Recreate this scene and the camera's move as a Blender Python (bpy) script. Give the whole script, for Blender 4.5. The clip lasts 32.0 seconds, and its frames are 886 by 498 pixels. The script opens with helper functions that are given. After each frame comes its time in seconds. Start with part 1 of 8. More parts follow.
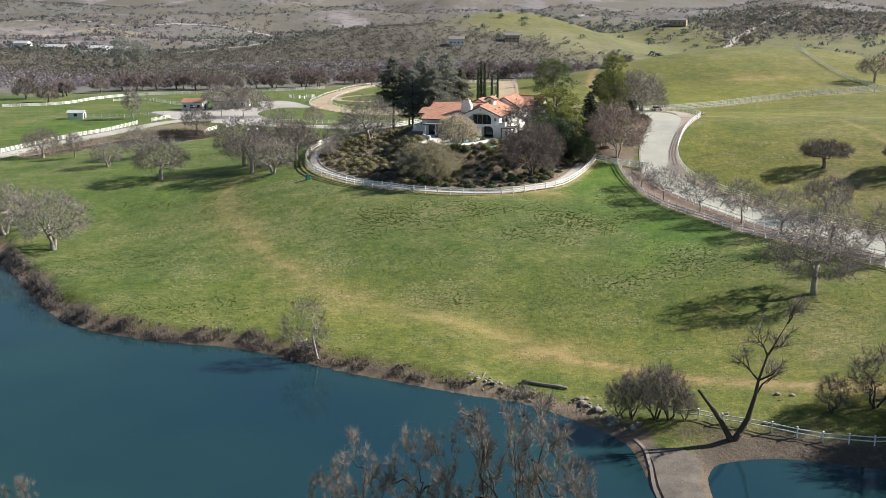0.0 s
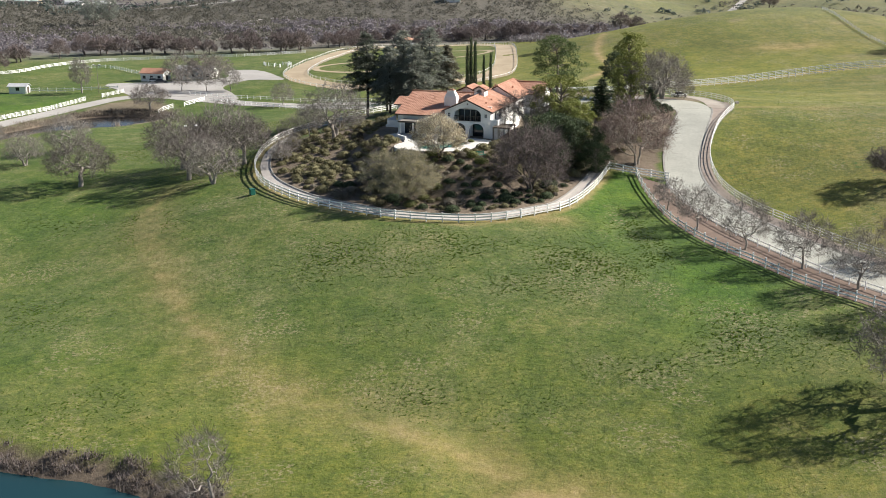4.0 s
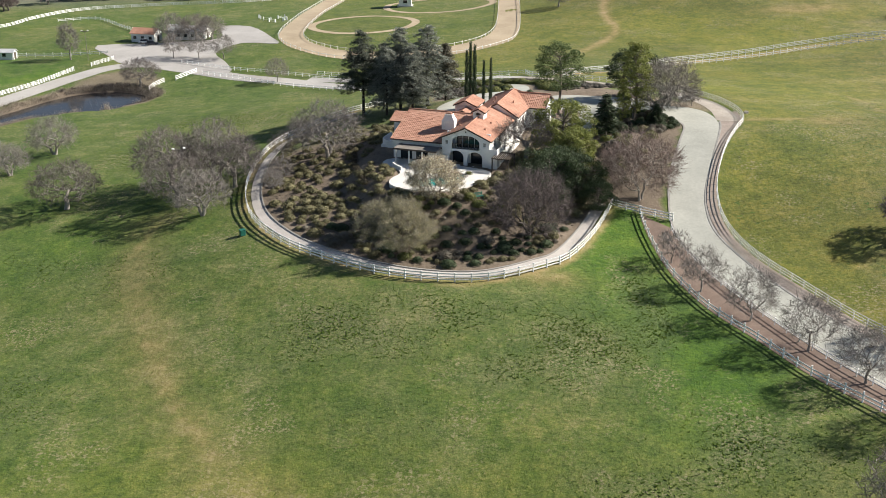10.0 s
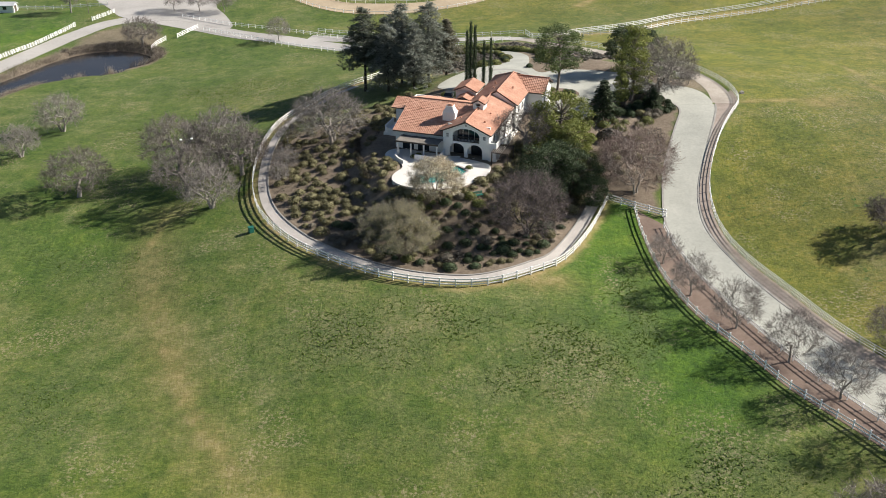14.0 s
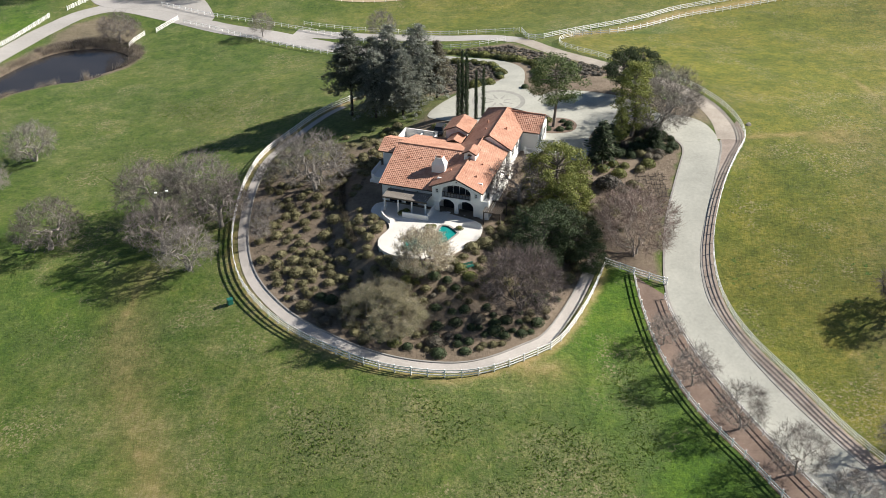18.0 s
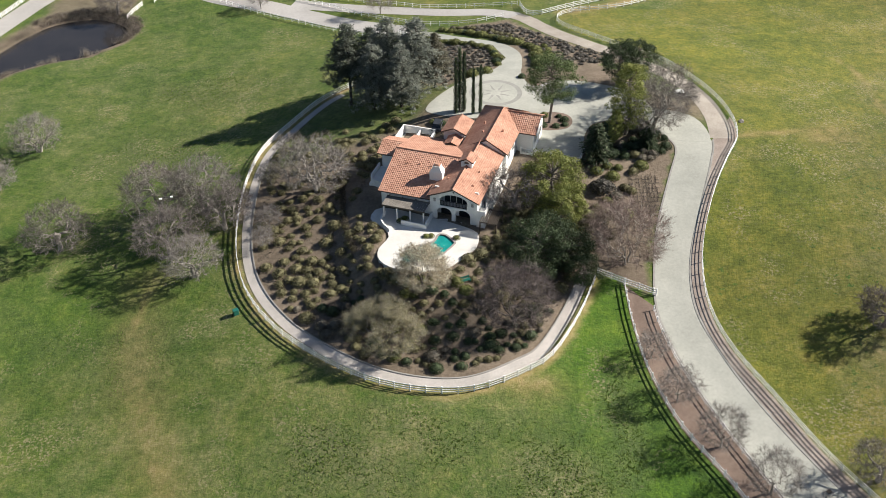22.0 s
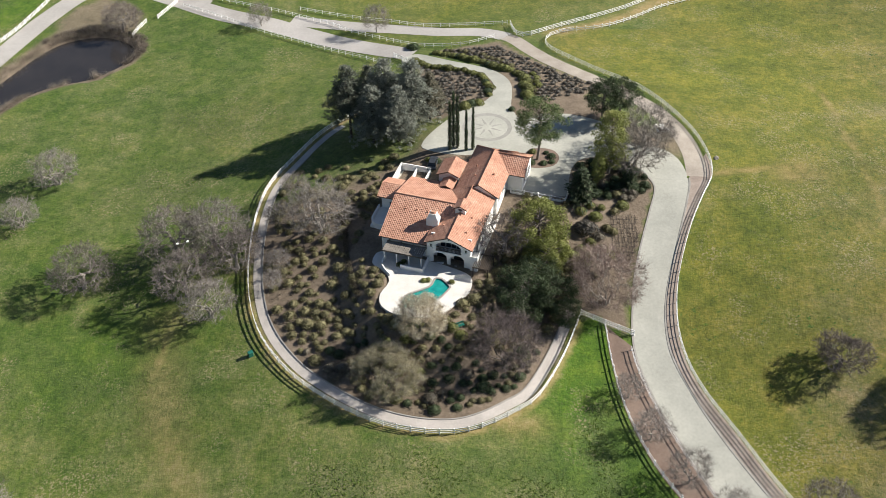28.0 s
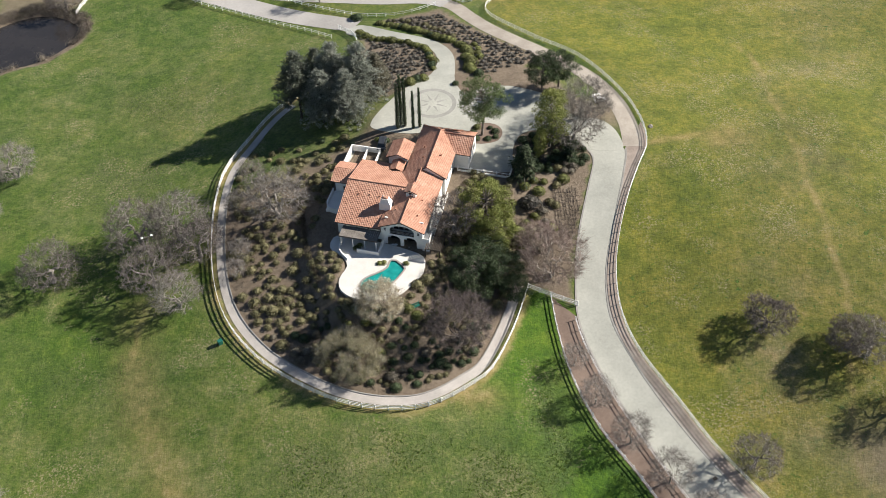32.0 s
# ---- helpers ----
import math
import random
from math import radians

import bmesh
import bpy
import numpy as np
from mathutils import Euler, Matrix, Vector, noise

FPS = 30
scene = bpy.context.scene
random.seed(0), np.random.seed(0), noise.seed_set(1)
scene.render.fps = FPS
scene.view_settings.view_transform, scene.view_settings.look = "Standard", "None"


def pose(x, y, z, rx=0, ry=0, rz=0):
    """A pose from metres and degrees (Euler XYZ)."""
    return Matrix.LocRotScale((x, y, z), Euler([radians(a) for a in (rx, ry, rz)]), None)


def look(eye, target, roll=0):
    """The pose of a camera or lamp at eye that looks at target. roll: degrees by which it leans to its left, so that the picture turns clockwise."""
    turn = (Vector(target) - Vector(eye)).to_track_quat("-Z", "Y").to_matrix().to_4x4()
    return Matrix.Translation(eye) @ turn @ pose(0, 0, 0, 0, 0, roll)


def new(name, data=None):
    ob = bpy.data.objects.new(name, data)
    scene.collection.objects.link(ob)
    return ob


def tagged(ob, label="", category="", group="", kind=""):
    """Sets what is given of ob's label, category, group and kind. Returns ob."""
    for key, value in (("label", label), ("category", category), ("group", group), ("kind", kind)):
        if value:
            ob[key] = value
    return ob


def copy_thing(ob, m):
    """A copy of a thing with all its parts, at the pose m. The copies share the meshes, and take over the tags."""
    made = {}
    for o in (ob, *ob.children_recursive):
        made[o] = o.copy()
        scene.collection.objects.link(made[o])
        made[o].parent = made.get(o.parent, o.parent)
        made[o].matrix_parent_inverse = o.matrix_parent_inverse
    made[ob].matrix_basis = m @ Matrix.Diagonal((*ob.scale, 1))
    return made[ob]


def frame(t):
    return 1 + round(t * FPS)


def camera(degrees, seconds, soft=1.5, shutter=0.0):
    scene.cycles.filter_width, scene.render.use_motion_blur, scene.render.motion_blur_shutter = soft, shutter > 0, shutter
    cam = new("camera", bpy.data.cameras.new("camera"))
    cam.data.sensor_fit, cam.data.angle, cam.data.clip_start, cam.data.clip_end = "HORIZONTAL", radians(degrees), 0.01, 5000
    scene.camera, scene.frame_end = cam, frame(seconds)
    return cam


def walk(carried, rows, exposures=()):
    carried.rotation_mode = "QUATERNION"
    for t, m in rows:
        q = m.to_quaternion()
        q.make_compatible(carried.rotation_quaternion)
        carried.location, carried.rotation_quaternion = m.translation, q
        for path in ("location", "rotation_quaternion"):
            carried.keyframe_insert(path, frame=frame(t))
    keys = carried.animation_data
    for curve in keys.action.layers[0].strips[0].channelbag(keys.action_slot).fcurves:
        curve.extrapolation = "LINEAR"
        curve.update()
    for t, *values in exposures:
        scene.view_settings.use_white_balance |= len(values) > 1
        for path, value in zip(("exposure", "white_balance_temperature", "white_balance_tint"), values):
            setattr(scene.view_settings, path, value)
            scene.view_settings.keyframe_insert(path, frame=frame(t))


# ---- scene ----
from mathutils import geometry

# -- camera and its flight --
cam = camera(48.2, 32.0, soft=0.85)
METRES, EYE, TILT, LEAN, TURN = 178.0, 43.6, -13.3, 0.0, 0.0
ROWS = [
    (0.0, 0.0, 0.0, 0.0, 0.0, 0.0, -0.0),
    (0.5, 0.0027, 0.0274, 0.0093, -0.0, 0.01, 0.0),
    (1.0, 0.0057, 0.058, 0.0192, -0.02, 0.01, 0.01),
    (1.5, 0.0085, 0.0871, 0.0289, -0.03, 0.02, 0.02),
    (2.0, 0.0115, 0.1187, 0.0393, -0.03, 0.04, 0.01),
    (2.5, 0.0144, 0.147, 0.049, -0.02, 0.04, 0.0),
    (3.0, 0.0175, 0.177, 0.0583, -0.01, -1.17, -0.02),
    (3.5, 0.0201, 0.2031, 0.0675, 0.01, -2.64, -0.03),
    (5.5, 0.0285, 0.2845, 0.1114, 0.1, -2.98, -0.1),
    (6.0, 0.0295, 0.2891, 0.122, 0.13, -2.94, -0.12),
    (6.5, 0.0296, 0.2876, 0.1309, 0.14, -3.13, -0.13),
    (7.0, 0.0294, 0.2846, 0.1413, 0.15, -3.9, -0.17),
    (7.5, 0.0292, 0.2813, 0.1514, 0.13, -4.66, -0.19),
    (8.0, 0.0289, 0.2781, 0.1622, 0.15, -5.49, -0.21),
    (8.5, 0.0286, 0.2756, 0.1725, 0.16, -6.26, -0.22),
    (9.0, 0.0284, 0.2731, 0.1837, 0.17, -7.09, -0.23),
    (9.5, 0.0282, 0.2707, 0.1943, 0.18, -7.76, -0.22),
    (10.0, 0.0279, 0.2683, 0.2056, 0.19, -8.44, -0.22),
    (10.5, 0.0278, 0.2661, 0.2163, 0.19, -9.05, -0.2),
    (11.0, 0.0276, 0.2636, 0.228, 0.2, -9.66, -0.19),
    (11.5, 0.0273, 0.261, 0.2388, 0.2, -10.24, -0.17),
    (12.0, 0.0275, 0.2584, 0.2506, 0.22, -10.96, -0.15),
    (12.5, 0.0274, 0.2559, 0.2616, 0.23, -11.64, -0.13),
    (13.0, 0.0274, 0.2531, 0.2735, 0.24, -12.43, -0.1),
    (13.5, 0.0275, 0.2508, 0.2847, 0.24, -13.17, -0.06),
    (15.5, 0.0277, 0.2542, 0.3365, 0.15, -15.21, 0.05),
    (16.0, 0.0293, 0.2658, 0.3528, 0.15, -15.29, 0.08),
    (16.5, 0.0308, 0.2791, 0.3676, 0.13, -15.87, 0.13),
    (17.0, 0.0326, 0.2973, 0.385, 0.1, -16.89, 0.19),
    (17.5, 0.0351, 0.3161, 0.4013, 0.12, -17.77, 0.25),
    (18.0, 0.0373, 0.336, 0.4203, 0.1, -18.71, 0.29),
    (18.5, 0.039, 0.3491, 0.4357, 0.13, -19.64, 0.31),
    (19.0, 0.0395, 0.355, 0.4505, 0.11, -20.81, 0.33),
    (19.5, 0.0392, 0.3544, 0.4615, 0.08, -21.88, 0.31),
    (20.0, 0.0404, 0.3517, 0.4729, 0.11, -22.96, 0.35),
    (20.5, 0.0403, 0.3495, 0.4849, 0.08, -23.8, 0.36),
    (21.0, 0.04, 0.3464, 0.4964, 0.07, -23.79, 0.36),
    (21.5, 0.0394, 0.3437, 0.5073, 0.04, -23.8, 0.34),
    (22.0, 0.04, 0.3411, 0.519, 0.06, -23.81, 0.36),
    (22.5, 0.0401, 0.3389, 0.5297, 0.06, -23.81, 0.38),
    (23.0, 0.039, 0.334, 0.5368, 0.01, -25.27, 0.35),
    (23.5, 0.0394, 0.3341, 0.5514, -0.0, -26.5, 0.4),
    (24.0, 0.0394, 0.3316, 0.5633, 0.0, -26.51, 0.41),
    (24.5, 0.0395, 0.3293, 0.5742, -0.01, -26.51, 0.43),
    (25.0, 0.0395, 0.3268, 0.5861, -0.06, -26.53, 0.45),
    (25.5, 0.0398, 0.3242, 0.5974, -0.08, -26.55, 0.48),
    (26.0, 0.0392, 0.3219, 0.6084, -0.17, -26.51, 0.5),
    (26.5, 0.0396, 0.3192, 0.6203, -0.2, -26.56, 0.53),
    (28.5, 0.0387, 0.3068, 0.6657, -0.52, -28.02, 0.62),
    (29.0, 0.0392, 0.3053, 0.6793, -0.54, -28.71, 0.67),
    (29.5, 0.0391, 0.3028, 0.6906, -0.64, -28.72, 0.72),
    (30.0, 0.04, 0.2996, 0.7023, -0.8, -28.7, 0.79),
    (30.5, 0.0393, 0.2961, 0.7121, -1.1, -29.64, 0.87),
    (31.0, 0.0396, 0.2935, 0.7246, -1.3, -30.81, 0.96),
    (31.5, 0.0422, 0.2921, 0.7358, -2.14, -31.61, 1.25),
    (32.0, 0.0416, 0.2895, 0.7486, -4.16, -32.21, 1.7),
]
walk(cam, [(t, pose(0, 0, EYE, TILT, LEAN, TURN) @ pose(METRES * x, METRES * y, METRES * z, 90 + pitch, roll, yaw)) for t, x, y, z, yaw, pitch, roll in ROWS], exposures=[(0.0, 0.74), (6.0, 0.74), (12.0, 0.70), (32.0, 0.68)])

# -- sky and sun --
SUN_AZ, SUN_EL = 12.0, 34.0  # degrees from +x towards +y, and above the horizon
world = bpy.data.worlds.new("sky")
scene.world = world
world.use_nodes = True
wn = world.node_tree
wn.nodes.clear()
sky = wn.nodes.new("ShaderNodeTexSky")
sky.sky_type, sky.sun_disc = "NISHITA", False
sky.sun_elevation, sky.sun_rotation = radians(SUN_EL), radians(90 - SUN_AZ)
sky.air_density, sky.dust_density = 0.85, 0.2
wbg = wn.nodes.new("ShaderNodeBackground")
wbg.inputs["Strength"].default_value = 0.050
wout = wn.nodes.new("ShaderNodeOutputWorld")
wn.links.new(sky.outputs[0], wbg.inputs[0])
wn.links.new(wbg.outputs[0], wout.inputs[0])
sun_data = bpy.data.lights.new("sun", "SUN")
sun_data.energy, sun_data.angle, sun_data.color = 5.3, radians(0.6), (1.0, 0.93, 0.835)
sun = new("sun", sun_data)
to_sun = Vector((math.cos(radians(SUN_EL)) * math.cos(radians(SUN_AZ)), math.cos(radians(SUN_EL)) * math.sin(radians(SUN_AZ)), math.sin(radians(SUN_EL))))
sun.matrix_world = look(to_sun * 300, (0, 0, 0))


# -- materials --
def mat(name, build, rough=0.8, metal=0.0):
    m = bpy.data.materials.new(name)
    m.use_nodes = True
    nt = m.node_tree
    bsdf = nt.nodes["Principled BSDF"]
    bsdf.inputs["Roughness"].default_value = rough
    bsdf.inputs["Metallic"].default_value = metal
    build(nt, bsdf)
    return m


def node(nt, kind, **values):
    n = nt.nodes.new(kind)
    for k, v in values.items():
        n.inputs[k.replace("_", " ")].default_value = v
    return n


def coords(nt):
    return nt.nodes.new("ShaderNodeTexCoord").outputs["Object"]


def world_coords(nt):
    return nt.nodes.new("ShaderNodeNewGeometry").outputs["Position"]


def noise_tex(nt, vec, scale, detail=4.0, rough=0.6):
    n = node(nt, "ShaderNodeTexNoise", Scale=scale, Detail=detail, Roughness=rough)
    nt.links.new(vec, n.inputs["Vector"])
    return n.outputs["Fac"]


def ramp(nt, fac, stops):
    r = nt.nodes.new("ShaderNodeValToRGB")
    el = r.color_ramp.elements
    while len(el) < len(stops):
        el.new(0.5)
    for e, (p, c) in zip(el, stops):
        e.position, e.color = p, (*c, 1)
    nt.links.new(fac, r.inputs[0])
    return r.outputs[0]


def mixc(nt, fac, a, b, mode="MIX"):
    m = nt.nodes.new("ShaderNodeMix")
    m.data_type, m.blend_type = "RGBA", mode
    ins = [s for s in m.inputs if s.enabled]
    for s, v in zip(ins, (fac, a, b)):
        if hasattr(v, "is_linked"):
            nt.links.new(v, s)
        else:
            s.default_value = v if isinstance(v, (int, float)) else (*v, 1)
    return [o for o in m.outputs if o.enabled][0]


def maths(nt, op, a, b=0.0, clamp=False):
    m = nt.nodes.new("ShaderNodeMath")
    m.operation, m.use_clamp = op, clamp
    for s, v in zip(m.inputs, (a, b)):
        if hasattr(v, "is_linked"):
            nt.links.new(v, s)
        else:
            s.default_value = v
    return m.outputs[0]


def bump(nt, bsdf, fac, strength=0.4, distance=0.05):
    b = node(nt, "ShaderNodeBump", Strength=strength, Distance=distance)
    nt.links.new(fac, b.inputs["Height"])
    nt.links.new(b.outputs[0], bsdf.inputs["Normal"])


def colour(nt, bsdf, c):
    nt.links.new(c, bsdf.inputs["Base Color"])


def attr(nt, name):
    a = nt.nodes.new("ShaderNodeAttribute")
    a.attribute_name = name
    return a.outputs["Fac"]


def varied(name, c1, c2, scale, rough=0.8, fine=None, bump_by=0.3, dist=0.03, random_by=0.0, sheen=None):
    """A surface of two tones at two scales, with fine relief; random_by: how far one copy differs from the next."""
    def build(nt, bsdf):
        v = world_coords(nt)
        big = noise_tex(nt, v, scale)
        small = noise_tex(nt, v, fine or scale * 9, 5, 0.7)
        f = maths(nt, "ADD", maths(nt, "MULTIPLY", big, 0.6), maths(nt, "MULTIPLY", small, 0.4))
        c = ramp(nt, f, [(0.36, c1), (0.64, c2)])
        if random_by:
            info = nt.nodes.new("ShaderNodeObjectInfo")
            k = maths(nt, "ADD", maths(nt, "MULTIPLY", info.outputs["Random"], 2 * random_by), 1 - random_by)
            hsv = node(nt, "ShaderNodeHueSaturation")
            nt.links.new(c, hsv.inputs["Color"])
            nt.links.new(k, hsv.inputs["Value"])
            c = hsv.outputs[0]
        colour(nt, bsdf, c)
        bump(nt, bsdf, small, bump_by, dist)
    return mat(name, build, rough)


def ground_build(nt, bsdf):
    v = world_coords(nt)
    patch = noise_tex(nt, v, 0.035, 5, 0.6)
    mid = noise_tex(nt, v, 0.3, 5, 0.65)
    tuft = noise_tex(nt, v, 1.6, 6, 0.75)
    fleck = noise_tex(nt, v, 4.5, 3, 0.7)
    thatch = noise_tex(nt, v, 0.11, 6, 0.72)
    f = maths(nt, "ADD", maths(nt, "MULTIPLY", patch, 0.30), maths(nt, "ADD", maths(nt, "MULTIPLY", mid, 0.22), maths(nt, "ADD", maths(nt, "MULTIPLY", tuft, 0.30), maths(nt, "MULTIPLY", fleck, 0.18))))
    lush = ramp(nt, f, [(0.38, (0.028, 0.066, 0.006)), (0.45, (0.054, 0.104, 0.009)), (0.51, (0.085, 0.129, 0.018)), (0.57, (0.128, 0.152, 0.036)), (0.66, (0.20, 0.184, 0.074))])
    straw = ramp(nt, f, [(0.40, (0.10, 0.115, 0.030)), (0.5, (0.215, 0.215, 0.095)), (0.6, (0.31, 0.275, 0.155))])
    dry = maths(nt, "MULTIPLY", maths(nt, "SUBTRACT", maths(nt, "ADD", maths(nt, "MULTIPLY", thatch, 0.75), maths(nt, "MULTIPLY", fleck, 0.25)), 0.48), 6.5, True)
    lush = mixc(nt, maths(nt, "MULTIPLY", dry, 0.4), lush, straw)
    vivid = ramp(nt, f, [(0.40, (0.026, 0.070, 0.003)), (0.50, (0.064, 0.140, 0.005)), (0.62, (0.118, 0.178, 0.016))])
    lush = mixc(nt, attr(nt, "vivid"), lush, vivid)
    olive = ramp(nt, f, [(0.40, (0.086, 0.095, 0.011)), (0.48, (0.134, 0.137, 0.018)), (0.55, (0.176, 0.163, 0.040)), (0.64, (0.25, 0.198, 0.098))])
    sprig = maths(nt, "MULTIPLY", maths(nt, "SUBTRACT", noise_tex(nt, v, 0.85, 2, 0.5), 0.645), 22.0, True)
    olive = mixc(nt, sprig, olive, ramp(nt, fleck, [(0.4, (0.035, 0.075, 0.010)), (0.6, (0.085, 0.150, 0.018))]))
    soil = ramp(nt, f, [(0.38, (0.092, 0.072, 0.051)), (0.5, (0.185, 0.145, 0.104)), (0.62, (0.30, 0.24, 0.18))])
    wild = ramp(nt, f, [(0.38, (0.085, 0.082, 0.066)), (0.48, (0.15, 0.142, 0.112)), (0.56, (0.20, 0.190, 0.15)), (0.66, (0.28, 0.26, 0.21))])
    scrub = maths(nt, "ADD", maths(nt, "MULTIPLY", noise_tex(nt, v, 0.006, 6, 0.66), 0.6), maths(nt, "MULTIPLY", noise_tex(nt, v, 0.04, 5, 0.7), 0.4))
    # far fields: distance haze is put into these blue-mauve tones
    hazed_fields = ramp(nt, noise_tex(nt, v, 0.0022, 2, 0.4), [(0.42, (0.135, 0.145, 0.142)), (0.5, (0.182, 0.174, 0.200)), (0.58, (0.29, 0.26, 0.29))])
    wild = mixc(nt, 0.65, wild, hazed_fields)
    dark_brush = ramp(nt, maths(nt, "ADD", maths(nt, "MULTIPLY", scrub, 0.5), maths(nt, "MULTIPLY", mid, 0.5)), [(0.36, (0.086, 0.080, 0.064)), (0.52, (0.126, 0.117, 0.097)), (0.64, (0.185, 0.170, 0.142))])
    wild = mixc(nt, maths(nt, "MULTIPLY", maths(nt, "SUBTRACT", scrub, 0.48), 9.0, True), wild, dark_brush)
    clumps = maths(nt, "MULTIPLY", maths(nt, "SUBTRACT", maths(nt, "ADD", maths(nt, "MULTIPLY", noise_tex(nt, v, 0.09, 5, 0.75), 0.7), maths(nt, "MULTIPLY", scrub, 0.3)), 0.50), 12.0, True)
    # the blue cast of these clumps is distance haze in the colour
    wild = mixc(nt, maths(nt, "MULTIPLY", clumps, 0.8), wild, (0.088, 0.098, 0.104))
    dirt = ramp(nt, f, [(0.40, (0.19, 0.15, 0.050)), (0.5, (0.325, 0.24, 0.098)), (0.62, (0.43, 0.325, 0.185))])
    swath = maths(nt, "MULTIPLY", maths(nt, "SUBTRACT", noise_tex(nt, v, 0.016, 4, 0.6), 0.40), 4.5, True)
    bright = ramp(nt, f, [(0.40, (0.082, 0.105, 0.009)), (0.48, (0.142, 0.158, 0.013)), (0.55, (0.188, 0.192, 0.022)), (0.64, (0.25, 0.225, 0.07))])
    olive = mixc(nt, swath, bright, olive)
    worn = maths(nt, "MULTIPLY", maths(nt, "SUBTRACT", noise_tex(nt, v, 0.028, 5, 0.65), 0.56), 7.0, True)
    olive = mixc(nt, maths(nt, "MULTIPLY", worn, 0.55), olive, ramp(nt, f, [(0.42, (0.13, 0.112, 0.050)), (0.6, (0.25, 0.205, 0.125))]))
    c = mixc(nt, attr(nt, "olive"), lush, olive)
    speck = maths(nt, "ADD", maths(nt, "MULTIPLY", noise_tex(nt, v, 1.05, 3, 0.6), 0.55), maths(nt, "MULTIPLY", noise_tex(nt, v, 2.6, 3, 0.7), 0.45))
    mottle = maths(nt, "ADD", maths(nt, "MULTIPLY", noise_tex(nt, v, 0.42, 4, 0.62), 0.6), maths(nt, "MULTIPLY", noise_tex(nt, v, 0.13, 3, 0.5), 0.4))
    c = mixc(nt, 0.55, c, ramp(nt, mottle, [(0.38, (0.52, 0.68, 0.5)), (0.47, (0.86, 0.95, 0.86)), (0.53, (1.1, 1.06, 1.1)), (0.62, (1.55, 1.34, 1.6))]), "MULTIPLY")
    c = mixc(nt, 0.5, c, ramp(nt, speck, [(0.36, (0.28, 0.36, 0.25)), (0.45, (0.70, 0.76, 0.66)), (0.53, (1.08, 1.06, 1.05)), (0.64, (1.6, 1.42, 1.5))]), "MULTIPLY")
    coarse = attr(nt, "coarse")
    c = mixc(nt, maths(nt, "MULTIPLY", coarse, maths(nt, "MULTIPLY", mid, 0.75)), c, ramp(nt, fleck, [(0.38, (0.082, 0.098, 0.032)), (0.5, (0.15, 0.155, 0.072)), (0.62, (0.235, 0.215, 0.135))]))
    tussock = maths(nt, "MULTIPLY", maths(nt, "MULTIPLY", maths(nt, "SUBTRACT", noise_tex(nt, v, 2.0, 3, 0.6), 0.50), 12.0, True), maths(nt, "ADD", maths(nt, "MULTIPLY", coarse, 0.25), 0.16, True))
    c = mixc(nt, tussock, c, (0.020, 0.054, 0.007))
    dead = maths(nt, "MULTIPLY", maths(nt, "MULTIPLY", maths(nt, "SUBTRACT", noise_tex(nt, v, 2.3, 3, 0.6), 0.52), 10.0, True), maths(nt, "MULTIPLY", maths(nt, "SUBTRACT", noise_tex(nt, v, 0.085, 4, 0.65), 0.51), 9.0, True))
    c = mixc(nt, maths(nt, "MULTIPLY", dead, 0.75), c, (0.29, 0.25, 0.145))
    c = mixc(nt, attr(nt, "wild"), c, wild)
    c = mixc(nt, maths(nt, "MULTIPLY", maths(nt, "SUBTRACT", maths(nt, "ADD", attr(nt, "brush"), maths(nt, "MULTIPLY", scrub, 0.9)), 0.72), 3.0, True), c, dark_brush)
    ragged = maths(nt, "MULTIPLY", maths(nt, "SUBTRACT", mid, 0.5), 2.6)
    d = maths(nt, "ADD", attr(nt, "dirt"), maths(nt, "MULTIPLY", ragged, maths(nt, "MULTIPLY", attr(nt, "dirt"), 1.0)), True)
    c = mixc(nt, d, c, dirt)
    c = mixc(nt, attr(nt, "soil"), c, soil)
    # wet mud, with the trees' and the undercut's shade put into its colour
    c = mixc(nt, maths(nt, "MULTIPLY", attr(nt, "mud_shade"), maths(nt, "ADD", maths(nt, "MULTIPLY", mid, 1.2), 0.2, True)), c, ramp(nt, f, [(0.4, (0.030, 0.024, 0.019)), (0.6, (0.085, 0.068, 0.052))]))
    colour(nt, bsdf, c)
    bump(nt, bsdf, maths(nt, "ADD", maths(nt, "MULTIPLY", tuft, 1.2), maths(nt, "MULTIPLY", mid, 0.6)), 0.65, 0.25)


M_GROUND = mat("ground", ground_build, 0.95)
M_CONCRETE = varied("pale_concrete", (0.325, 0.33, 0.292), (0.475, 0.478, 0.425), 0.12, 0.85, 2.0, 0.15, 0.01)
M_KERB = varied("kerb_concrete", (0.25, 0.24, 0.22), (0.37, 0.355, 0.33), 0.5, 0.85, 5.0, 0.15, 0.01)
M_PATH = varied("gravel_path", (0.37, 0.345, 0.32), (0.54, 0.505, 0.47), 0.25, 0.95, 4.0, 0.3, 0.02)
M_VERGE = varied("pale_dirt_verge", (0.24, 0.195, 0.165), (0.40, 0.34, 0.295), 0.3, 0.95, 4.0, 0.3, 0.03)
M_LANE = varied("pale_dirt_lane", (0.30, 0.265, 0.225), (0.45, 0.405, 0.35), 0.2, 0.95, 3.0, 0.3, 0.02)
M_DIRT = varied("brown_dirt", (0.135, 0.095, 0.075), (0.235, 0.175, 0.14), 0.25, 0.95, 3.0, 0.4, 0.04)
M_ARENA = varied("tan_arena_dirt", (0.34, 0.27, 0.18), (0.50, 0.41, 0.29), 0.08, 0.95, 1.5, 0.2, 0.03)
